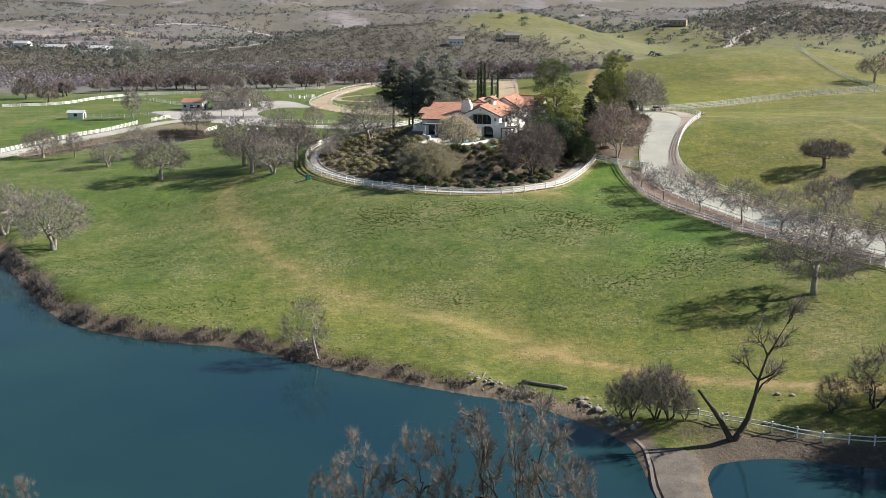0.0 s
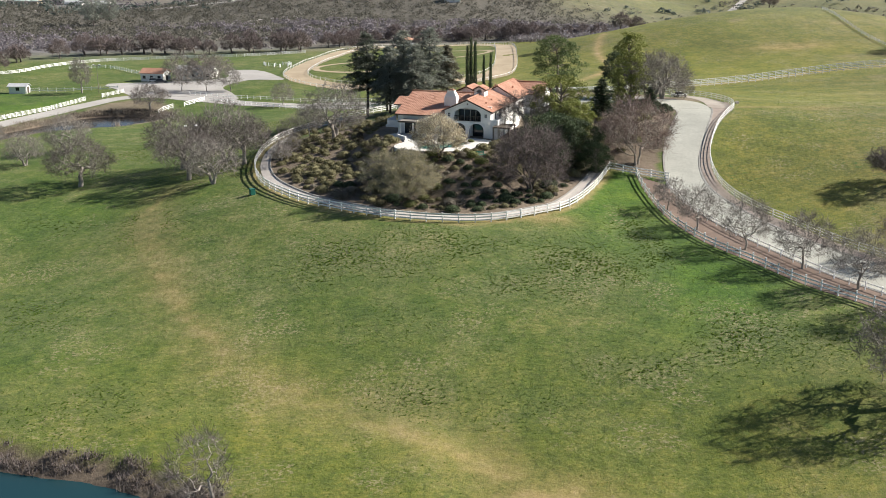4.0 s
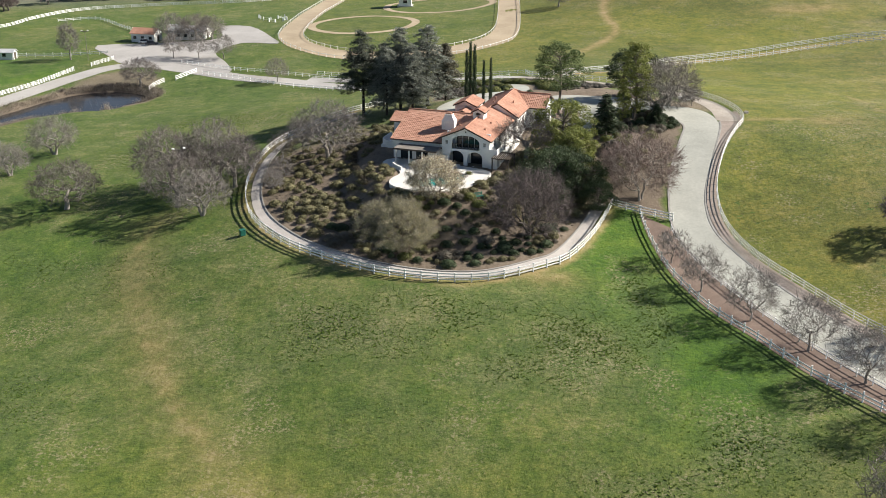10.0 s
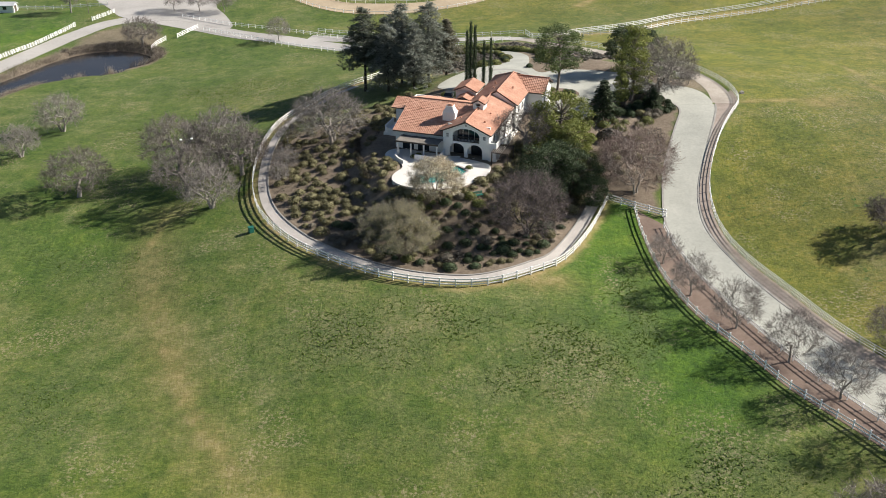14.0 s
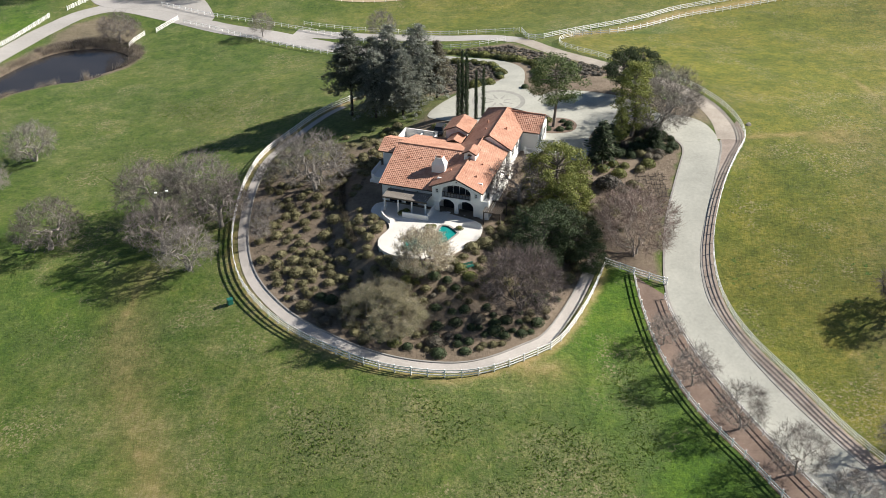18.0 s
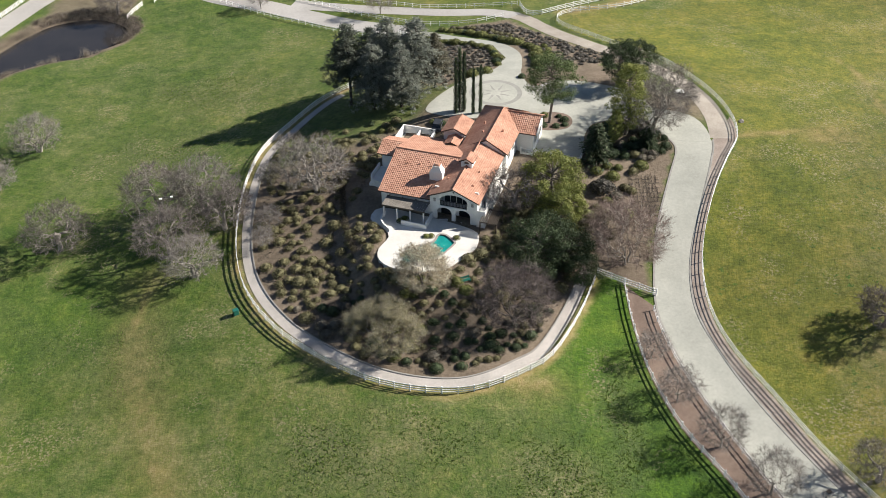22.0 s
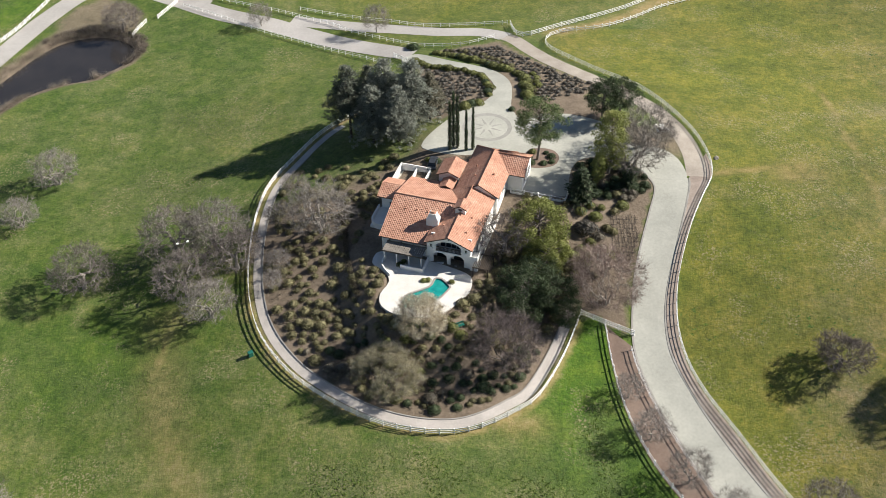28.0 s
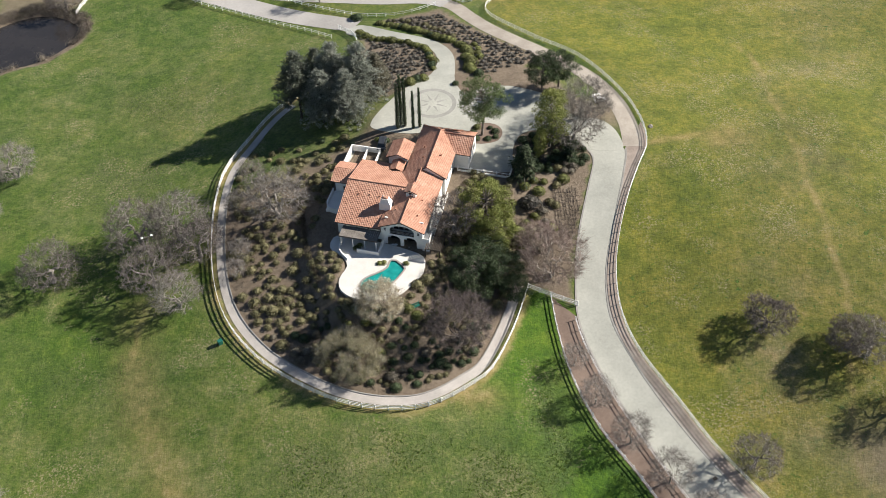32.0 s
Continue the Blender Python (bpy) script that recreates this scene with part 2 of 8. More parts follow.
M_ROAD = varied("pale_gravel_road", (0.34, 0.325, 0.305), (0.48, 0.462, 0.44), 0.08, 0.95, 1.5, 0.25, 0.02)
M_WHITE = varied("white_vinyl", (0.86, 0.86, 0.855), (0.93, 0.93, 0.925), 0.8, 0.5, 6.0, 0.05, 0.005)
M_STUCCO = varied("white_stucco", (0.76, 0.755, 0.73), (0.87, 0.865, 0.845), 0.4, 0.85, 6.0, 0.2, 0.01)
M_BARK_PALE = varied("pale_grey_bark", (0.20, 0.18, 0.158), (0.42, 0.385, 0.345), 0.8, 0.9, 6.0, 0.4, 0.03, 0.2)
M_BARK = varied("grey_brown_bark", (0.115, 0.098, 0.084), (0.25, 0.215, 0.19), 0.8, 0.9, 6.0, 0.4, 0.03, 0.25)
M_TWIG = varied("bare_twigs", (0.120, 0.101, 0.092), (0.235, 0.203, 0.188), 0.5, 0.9, 4.0, 0.1, 0.01, 0.25)
M_BRUSH = varied("dark_bank_brush", (0.062, 0.050, 0.042), (0.15, 0.122, 0.105), 0.5, 0.9, 4.0, 0.1, 0.01, 0.2)
M_TWIG_RED = varied("reddish_bare_twigs", (0.175, 0.126, 0.106), (0.335, 0.258, 0.226), 0.5, 0.9, 4.0, 0.1, 0.01, 0.2)
M_TWIG_DARK = varied("purplish_bare_twigs", (0.128, 0.103, 0.098), (0.262, 0.215, 0.206), 0.5, 0.9, 4.0, 0.1, 0.01, 0.2)
M_REED = varied("dry_pale_reeds", (0.21, 0.175, 0.135), (0.42, 0.365, 0.29), 0.5, 0.9, 4.0, 0.1, 0.01, 0.2)
M_TWIG_PALE = varied("pale_bare_twigs", (0.165, 0.148, 0.134), (0.300, 0.272, 0.250), 0.5, 0.9, 4.0, 0.1, 0.01, 0.2)


def water_build(nt, bsdf):
    v = world_coords(nt)
    big = noise_tex(nt, v, 0.03, 2, 0.5)
    c = ramp(nt, big, [(0.3, (0.009, 0.034, 0.056)), (0.7, (0.017, 0.054, 0.057))])
    colour(nt, bsdf, c)
    bsdf.inputs["IOR"].default_value = 1.33
    bump(nt, bsdf, noise_tex(nt, v, 1.2, 3, 0.6), 0.12, 0.03)


M_WATER = mat("lake_water", water_build, 0.06)
M_POND = mat("dark_pond_water", lambda nt, b: (colour(nt, b, ramp(nt, noise_tex(nt, world_coords(nt), 0.1), [(0.3, (0.024, 0.023, 0.024)), (0.7, (0.042, 0.038, 0.037))])), bump(nt, b, noise_tex(nt, world_coords(nt), 1.5), 0.08, 0.03)), 0.08)
M_POOL = mat("turquoise_pool_water", lambda nt, b: (colour(nt, b, ramp(nt, noise_tex(nt, world_coords(nt), 0.6), [(0.35, (0.01, 0.22, 0.21)), (0.65, (0.02, 0.33, 0.30))])), bump(nt, b, noise_tex(nt, world_coords(nt), 2.5), 0.1, 0.02)), 0.06)


def tile_build(nt, bsdf):
    v = coords(nt)
    cell = nt.nodes.new("ShaderNodeTexVoronoi")
    cell.inputs["Scale"].default_value = 2.6
    nt.links.new(v, cell.inputs["Vector"])
    big = noise_tex(nt, v, 0.35, 4, 0.6)
    f = maths(nt, "ADD", maths(nt, "MULTIPLY", cell.outputs["Color"], 0.28), maths(nt, "MULTIPLY", big, 0.72))
    colour(nt, bsdf, ramp(nt, f, [(0.25, (0.335, 0.160, 0.105)), (0.45, (0.445, 0.232, 0.158)), (0.62, (0.515, 0.292, 0.205)), (0.8, (0.57, 0.378, 0.285))]))
    bump(nt, bsdf, noise_tex(nt, v, 9, 3), 0.2, 0.02)


M_TILE = mat("terracotta_roof_tiles", tile_build, 0.8)
M_GLASS = mat("dark_window_glass", lambda nt, b: colour(nt, b, ramp(nt, noise_tex(nt, coords(nt), 0.8), [(0.3, (0.012, 0.016, 0.02)), (0.7, (0.03, 0.036, 0.042))])), 0.07)
M_WOOD_DARK = varied("dark_weathered_wood", (0.045, 0.035, 0.028), (0.10, 0.08, 0.062), 0.6, 0.85, 8.0, 0.2, 0.01)
M_WOOD_GREY = varied("grey_weathered_wood", (0.14, 0.125, 0.11), (0.27, 0.245, 0.215), 0.6, 0.85, 8.0, 0.2, 0.01)
M_ROCK = varied("grey_rock", (0.16, 0.145, 0.125), (0.36, 0.33, 0.29), 0.7, 0.9, 5.0, 0.4, 0.03, 0.2)


def foliage(name, c1, c2, c3, random_by=0.2, through_leaf=0.3):
    def build(nt, bsdf):
        v = world_coords(nt)
        isl = nt.nodes.new("ShaderNodeNewGeometry").outputs["Random Per Island"]
        f = maths(nt, "ADD", maths(nt, "MULTIPLY", isl, 0.55), maths(nt, "MULTIPLY", noise_tex(nt, v, 0.5, 3), 0.45))
        c = ramp(nt, f, [(0.2, c1), (0.5, c2), (0.8, c3)])
        info = nt.nodes.new("ShaderNodeObjectInfo")
        hsv = node(nt, "ShaderNodeHueSaturation")
        nt.links.new(c, hsv.inputs["Color"])
        nt.links.new(maths(nt, "ADD", maths(nt, "MULTIPLY", info.outputs["Random"], 2 * random_by), 1 - random_by), hsv.inputs["Value"])
        colour(nt, bsdf, hsv.outputs[0])
        # thin leaves let some of the sun through
        glow = nt.nodes.new("ShaderNodeBsdfTranslucent")
        nt.links.new(hsv.outputs[0], glow.inputs["Color"])
        both = nt.nodes.new("ShaderNodeMixShader")
        both.inputs[0].default_value = through_leaf
        nt.links.new(bsdf.outputs[0], both.inputs[1])
        nt.links.new(glow.outputs[0], both.inputs[2])
        nt.links.new(both.outputs[0], nt.nodes["Material Output"].inputs["Surface"])
    return mat(name, build, 0.75)


M_CEDAR = foliage("grey_green_cedar_needles", (0.160, 0.178, 0.150), (0.268, 0.290, 0.248), (0.395, 0.415, 0.355), 0.12, 0.45)
M_TAWNY = foliage("tawny_cedar_needles", (0.09, 0.088, 0.060), (0.155, 0.148, 0.105), (0.25, 0.232, 0.170), 0.1)
M_BARK_DARK = varied("dark_conifer_bark", (0.035, 0.029, 0.025), (0.085, 0.07, 0.06), 0.8, 0.9, 6.0, 0.4, 0.03)
M_DARKFIR = foliage("dark_cedar_needles", (0.085, 0.099, 0.078), (0.145, 0.165, 0.130), (0.222, 0.244, 0.192), 0.12, 0.45)
M_CYPRESS = foliage("dark_cypress_foliage", (0.043, 0.075, 0.035), (0.084, 0.133, 0.061), (0.145, 0.200, 0.096))
M_PINE = foliage("green_pine_needles", (0.048, 0.078, 0.026), (0.100, 0.142, 0.048), (0.180, 0.222, 0.088))
M_OLIVE_LEAF = foliage("yellow_green_leaves", (0.118, 0.150, 0.034), (0.232, 0.262, 0.062), (0.365, 0.372, 0.125))
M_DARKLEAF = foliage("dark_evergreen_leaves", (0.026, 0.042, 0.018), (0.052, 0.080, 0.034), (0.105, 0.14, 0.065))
M_SHRUB = foliage("brown_green_shrub_leaves", (0.086, 0.082, 0.040), (0.158, 0.148, 0.072), (0.258, 0.236, 0.125), 0.3)
M_SHRUB_GREEN = foliage("green_shrub_leaves", (0.078, 0.092, 0.026), (0.160, 0.178, 0.052), (0.275, 0.278, 0.105), 0.3)
M_LAVENDER = foliage("grey_lavender_leaves", (0.060, 0.057, 0.046), (0.112, 0.104, 0.088), (0.190, 0.175, 0.152), 0.3)
M_BLOSSOM = foliage("cream_blossom", (0.320, 0.261, 0.150), (0.640, 0.541, 0.379), (0.900, 0.900, 0.741), 0.1)
M_GREYBUD = foliage("grey_green_buds", (0.22, 0.205, 0.12), (0.37, 0.34, 0.20), (0.52, 0.475, 0.31), 0.2)
M_TUFT = foliage("grass_tufts", (0.066, 0.128, 0.012), (0.115, 0.190, 0.020), (0.185, 0.240, 0.045), 0.05, 0.45)
# purplish bare woods, with a bluish lift for distance haze in the colour
M_WOODS = foliage("bare_woodland_crowns", (0.120, 0.108, 0.118), (0.196, 0.178, 0.192), (0.288, 0.266, 0.282), 0.2, 0.4)
M_GRAVEL = varied("grey_shore_gravel", (0.085, 0.074, 0.063), (0.185, 0.166, 0.146), 0.5, 0.95, 5.0, 0.4, 0.03)
M_CHAPARRAL = foliage("dark_chaparral_brush", (0.094, 0.092, 0.074), (0.152, 0.146, 0.120), (0.222, 0.212, 0.178), 0.2, 0.5)

# -- the lie of the land --
# broad rises and hollows of the ground: centre x, y, spread, height
RISES_NEAR = [(8, 240, 30, 1.8), (8, 240, 55, 8.0), (-25, 215, 25, 1.4), (30, 215, 25, -2.0), (60, 250, 35, 1.8), (95, 230, 45, 4.9), (60, 190, 30, -4.5), (40, 150, 30, 1.1), (-20, 165, 30, 0.2), (-60, 190, 35, -4.9), (-75, 245, 40, 3.9), (30, 290, 35, 3.7), (-30, 290, 35, -0.5), (60, 330, 40, 1.3), (110, 320, 45, 0.9), (140, 400, 45, 3.0), (145, 480, 45, 13.6), (85, 460, 40, 7.7)]
RISES_FAR = [(200, 480, 55, 8.4), (30, 400, 45, 2.9), (-35, 410, 40, 2.2), (-95, 370, 40, 0.4), (-90, 320, 30, -1.7), (-20, 480, 50, 1.9), (60, 530, 45, 2.7), (-130, 450, 60, -0.5), (200, 330, 70, 9.4), (150, 180, 60, 10.6), (100, 120, 50, -0.8), (-140, 240, 60, -4.0), (-20, 120, 30, -3.7), (20, 120, 30, -4.2), (230, 580, 70, 10.3), (-10, 345, 35, -1.1), (-50, 250, 25, -3.1)]
LAKE = [(-80.7, 175.0), (-70.4, 160.2), (-60.9, 145.4), (-53.4, 136.8), (-46.3, 132.4), (-37.4, 129.0), (-29.3, 127.1), (-21.0, 123.0), (-13.1, 117.9), (-5.8, 114.1), (-0.3, 111.3), (4.4, 109.2), (8.9, 107.4), (12.5, 104.4), (16.9, 99.7), (19.5, 95.0), (19.9, 86.0), (19.5, 78.0), (8.0, 72.0), (-15.0, 70.0), (-40.0, 66.0), (-90.0, 50.0), (-140.0, 60.0), (-170.0, 120.0), (-120.0, 215.0), (-90.0, 190.0)]
LAKE_EAST = [(24.5, 70.0), (24.8, 84.2), (26.3, 90.1), (29.3, 92.0), (35.1, 92.4), (43.7, 90.1), (70.0, 84.0), (90.0, 60.0), (60.0, 30.0), (30.0, 40.0)]
POND = [(-118.0, 286.0), (-112.5, 295.0), (-108.3, 303.7), (-103.4, 311.0), (-97.0, 315.8), (-89.3, 318.8), (-83.4, 324.4), (-79.6, 331.8), (-81.9, 338.0), (-87.1, 341.7), (-91.4, 343.1), (-96.2, 342.7), (-103.2, 338.7), (-107.6, 332.0), (-110.7, 324.6), (-114.5, 315.0), (-120.0, 303.0), (-124.0, 291.0)]
POND_Z = 2.7
DECK = [(-4.6, 216.5), (-4.3, 213.4), (-1.6, 211.0), (2.8, 210.1), (6.8, 210.8), (10.2, 214.0), (12.3, 216.9), (12.6, 221.0), (9.0, 223.6), (4.0, 226.0), (-4.5, 229.0), (-6.5, 225.5), (-4.2, 223.0), (-3.0, 220.0)]
RING = [(33.2, 214.2), (29.2, 205.0), (24.0, 196.3), (19.5, 192.8), (13.7, 189.8), (8.0, 188.6), (0.5, 189.4), (-7.1, 192.2), (-15.2, 197.6), (-21.8, 203.7), (-27.4, 212.1), (-30.6, 221.5), (-32.3, 233.2), (-32.7, 246.4), (-31.4, 257.5), (-27.4, 266.2), (-20.5, 277.9), (-10.6, 287.5), (-2.2, 296.3), (0.0, 303.7), (-0.6, 311.0), (-5.0, 317.0)]


def smooth(p, steps=6, closed=False):
    """A Catmull-Rom line through the points."""
    p = [Vector(q) for q in p]
    out, n = [], len(p)
    for i in range(n if closed else n - 1):
        if closed:
            a, b, c, d = p[i - 1], p[i], p[(i + 1) % n], p[(i + 2) % n]
        else:
            a, b, c, d = p[max(i - 1, 0)], p[i], p[i + 1], p[min(i + 2, n - 1)]
        for k in range(steps):
            t = k / steps
            out.append(0.5 * (2 * b + (c - a) * t + (2 * a - 5 * b + 4 * c - d) * t * t + (3 * b - a - 3 * c + d) * t ** 3))
    if not closed:
        out.append(p[-1])
    return out


def line_distance(x, y, line, closed=False):
    x, y = np.asarray(x, float), np.asarray(y, float)
    best = np.full(x.shape, 1e9)
    pts = [tuple(q)[:2] for q in line]
    for (ax, ay), (bx, by) in zip(pts, pts[1:] + (pts[:1] if closed else [])):
        dx, dy = bx - ax, by - ay
        t = np.clip(((x - ax) * dx + (y - ay) * dy) / (dx * dx + dy * dy + 1e-9), 0, 1)
        best = np.minimum(best, np.hypot(x - ax - t * dx, y - ay - t * dy))
    return best


def inside(x, y, poly):
    x, y = np.asarray(x, float), np.asarray(y, float)
    hit = np.zeros(x.shape, bool)
    pts = [tuple(q)[:2] for q in poly]
    for (ax, ay), (bx, by) in zip(pts, pts[1:] + pts[:1]):
        if ay != by:
            hit ^= ((ay > y) != (by > y)) & (x < (bx - ax) * (y - ay) / (by - ay) + ax)
    return hit


def shore_distance(x, y, poly):
    """Metres from the shore, negative on the water."""
    return np.where(inside(x, y, poly), -1.0, 1.0) * line_distance(x, y, poly, True)


def ease(a, b, v):
    t = np.clip((v - a) / (b - a), 0, 1)
    return t * t * (3 - 2 * t)


LAKE_LINE, LAKE_EAST_LINE, POND_LINE = smooth(LAKE, 4, True), smooth(LAKE_EAST, 4, True), smooth(POND, 4, True)


def wave(x, y, s, seed):
    return (np.sin(x / s + 1.3 * np.sin(y / s * 0.7 + seed) + seed) + np.sin(y / s * 1.1 + 1.7 * np.sin(x / s * 0.6 + 2 * seed) + 3 * seed)) * 0.5


def ground(x, y):
    """The height of the ground."""
    x, y = np.asarray(x, float), np.asarray(y, float)
    z = np.full(x.shape, 5.0)
    for cx, cy, s, a in RISES_NEAR + RISES_FAR:
        z = z + a * np.exp(-((x - cx) ** 2 + (y - cy) ** 2) / (2 * s * s))
    # levelled pads for the house and its forecourt
    w = 1 - ease(0.9, 1.45, np.hypot((x - 5.0) / 13.5, (y - 229) / 22.5))
    z = z * (1 - w) + 16.55 * w
    w = 1 - ease(0.9, 1.4, np.hypot((x - 24.0) / 19.0, (y - 265.0) / 15.0))
    z = z * (1 - w) + 17.6 * w
    w = 1 - ease(0.9, 1.15, np.maximum(np.abs(x - 28.0) / 7.5, np.abs(y - 251.0) / 7.0))
    z = z * (1 - w) + 17.6 * w
    w = ease(0.2, 0.9, -shore_distance(x, y, DECK)) * (np.abs(y - 220) < 30)
    z = z * (1 - w) + 15.0 * w
    # gentle unevenness
    z = z + 0.12 * wave(x, y, 9.0, 1.0) + 0.06 * wave(x, y, 3.7, 2.0)
    # the far country: ridges and mountains behind the valley
    far = ease(560, 900, y) + 0 * x
    z = z * (1 - far) + far * (6 + 3 * wave(x, y, 130.0, 0.7))
    for cx, cy, sx, sy, a in ((-40, 830, 130, 120, 24), (75, 900, 105, 110, 30), (-340, 850, 190, 140, 8), (215, 940, 50, 60, 13), (340, 1020, 120, 150, 44), (150, 1200, 130, 140, 30), (545, 1000, 110, 150, 40), (-420, 1150, 160, 110, 14), (-650, 1500, 300, 200, 34), (-250, 1750, 260, 160, 40), (150, 1850, 200, 150, 46), (620, 1900, 260, 220, 70), (-900, 2100, 300, 200, 60), (-450, 2300, 260, 180, 62), (80, 2400, 300, 180, 70)):
        z = z + a * np.exp(-((x - cx) / sx) ** 2 - ((y - cy) / sy) ** 2)
    z = z + ease(600, 800, y) * (3.2 * wave(x, y, 34.0, 0.3) + 1.4 * wave(x, y, 17.0, 1.1)) + ease(900, 1500, y) * (10 * wave(x, y, 75.0, 2.6) + 4 * wave(x, y, 31.0, 1.2))
    up = ease(1900, 4300, np.hypot(x * 0.6, y))
    z = z + up * (150 + 60 * wave(x, y, 520.0, 1.9) + 30 * wave(x, y, 210.0, 0.3))
    z = z + ease(250, 1500, np.abs(x)) * (1 - ease(500, 900, y)) * 12
    # water: an eroded bank, a narrow beach, and the bed
    for lines, level, bank in (((LAKE_LINE, LAKE_EAST_LINE), 0.0, 0.25 + 0.75 * (1 - ease(1.0, 9.0, x))), ((POND_LINE,), POND_Z, 0.8)):
        d = np.full(x.shape, 99.0)
        for line in lines:
            near = (np.abs(x - line[0].x) < 260) & (np.abs(y - line[0].y) < 320)
            if near.any():
                d[near] = np.minimum(d[near], shore_distance(x[near], y[near], line))
        edge = d + 0.7 * wave(x, y, 2.3, 4.0) + 0.5 * wave(x, y, 0.9, 1.0)
        land = np.maximum(z, level + 0.25 + bank * ease(1.3, 2.2, edge) + 0.02 * np.clip(edge, 0, 40))
        land = np.minimum(land, level + 0.25 + bank * ease(1.3, 2.2, edge) + 0.26 * np.clip(edge - 1.3, 0, 99))
        low = level - 1.6 + 1.9 * ease(-4.0, 1.0, d)
        w = ease(0.6, 1.9, edge)
        z = np.where(d < 30, low * (1 - w) + land * w, z)
    # the gravel spit lies hardly above the water
    w = (1 - ease(94.5, 98.5, y)) * ease(17.0, 19.5, x) * (1 - ease(27.0, 31.0, x))
    return z * (1 - w) + np.minimum(z, 0.32) * w


def ground_z(x, y):
    return float(ground(np.array([x]), np.array([y]))[0])


# -- builders --
def mesh_from(name, verts, faces, material=None, smooth_shade=False):
    me = bpy.data.meshes.new(name)
    me.from_pydata([tuple(v) for v in verts], [], [tuple(f) for f in faces])
    if material:
        me.materials.append(material)
    if smooth_shade:
        me.polygons.foreach_set("use_smooth", [True] * len(me.polygons))
    me.update()
    return me


def part(name, bm, material, parent, label=""):
    """One mesh object under a thing or a part; bm: a bmesh or a mesh."""
    if isinstance(bm, bmesh.types.BMesh):
        bmesh.ops.recalc_face_normals(bm, faces=bm.faces)
        me = bpy.data.meshes.new(name)
        bm.to_mesh(me)
        bm.free()
        me.materials.append(material)
    else:
        me = bm
    ob = new(name, me)
    ob.parent = parent
    if label:
        ob["label"] = label
    return ob


def thing(name, m, label, category, group="", kind=""):
    ob = new(name)
    ob.matrix_basis = m
    ob.empty_display_size = 0.3
    return tagged(ob, label, category, group, kind)


def box(bm, x0, x1, y0, y1, z0, z1, m=None, bevel=0.0):
    r = bmesh.ops.create_cube(bm, size=1.0)["verts"]
    bmesh.ops.scale(bm, vec=(x1 - x0, y1 - y0, z1 - z0), verts=r)
    bmesh.ops.translate(bm, vec=((x0 + x1) / 2, (y0 + y1) / 2, (z0 + z1) / 2), verts=r)
    if bevel:
        es = list({e for v in r for e in v.link_edges})
        r = bmesh.ops.bevel(bm, geom=es, offset=bevel, segments=1, affect="EDGES")["verts"]
    if m:
        bmesh.ops.transform(bm, matrix=m, verts=list(r))
    return r


def boxes(*rows, bevel=0.0):
    bm = bmesh.new()
    for r in rows:
        box(bm, *r, bevel=bevel)
    return bm


def drape_strip(line, left, right, lift, across=3, step=1.0, depth=0.0):
    """A band laid on the ground along a line, from left to right metres beside it; depth: skirts that go down."""
    pts = resample(line, step)
    verts, faces = [], []
    n = across + 1
    xs, ys = [], []
    for i, p in enumerate(pts):
        d = (pts[min(i + 1, len(pts) - 1)] - pts[max(i - 1, 0)]).normalized()
        s = Vector((-d.y, d.x))
        for k in range(n):
            o = left + (right - left) * k / across
            xs.append(p.x - s.x * o)
            ys.append(p.y - s.y * o)
    zs = ground(np.array(xs), np.array(ys)) + lift
    verts = list(zip(xs, ys, zs))
    for i in range(len(pts) - 1):
        for k in range(across):
            a = i * n + k
            faces.append((a, a + 1, a + n + 1, a + n))
    if depth:
        m = len(verts)
        verts += verts[:m] + [(x, y, z - depth) for x, y, z in verts]
        for i in range(len(pts) - 1):
            for k in (0, across):
                a = i * n + k + m
                faces.append((a, a + n, a + n + m, a + m))
    return verts, faces


def resample(line, step):
    line = [Vector(tuple(q)[:2]) for q in line]
    out, carry = [line[0]], 0.0
    for a, b in zip(line, line[1:]):
        seg = (b - a).length
        d = step - carry
        while d <= seg and seg > 0:
            out.append(a + (b - a) * (d / seg))
            d += step
        carry = (carry + seg) % step if seg > 0 else carry
    if (out[-1] - line[-1]).length > 0.2 * step:
        out.append(line[-1])
    return out


def drape_area(poly, lift, spacing=1.5, depth=0.3):
    """A filled area laid on the ground, with a skirt round its edge."""
    edge = resample([*poly, poly[0]], 1.0)[:-1]
    n = len(edge)
    xs, ys = [p.x for p in edge], [p.y for p in edge]
    gx, gy = np.meshgrid(np.arange(min(xs), max(xs), spacing), np.arange(min(ys), max(ys), spacing))
    gx, gy = gx.ravel(), gy.ravel()
    ok = inside(gx, gy, edge) & (line_distance(gx, gy, edge, True) > 0.4)
    pts = edge + [Vector(q) for q in zip(gx[ok], gy[ok])]
    v, e, f, *_ = geometry.delaunay_2d_cdt(pts, [(i, (i + 1) % n) for i in range(n)], [], 1, 1e-4)
    z = ground(np.array([p.x for p in v]), np.array([p.y for p in v])) + lift
    verts = [(p.x, p.y, h) for p, h in zip(v, z)]
    faces = [tuple(q) for q in f]
    m = len(verts)
    verts += verts[:n] + [(x, y, h - depth) for x, y, h in verts[:n]]
    faces += [(m + i, m + (i + 1) % n, m + n + (i + 1) % n, m + n + i) for i in range(n)]
    return verts, faces


def laid(name, geo, material, label, category, kind="structure"):
    ob = new(name, mesh_from(name, *geo, material, True))
    return tagged(ob, label, category, kind=kind)


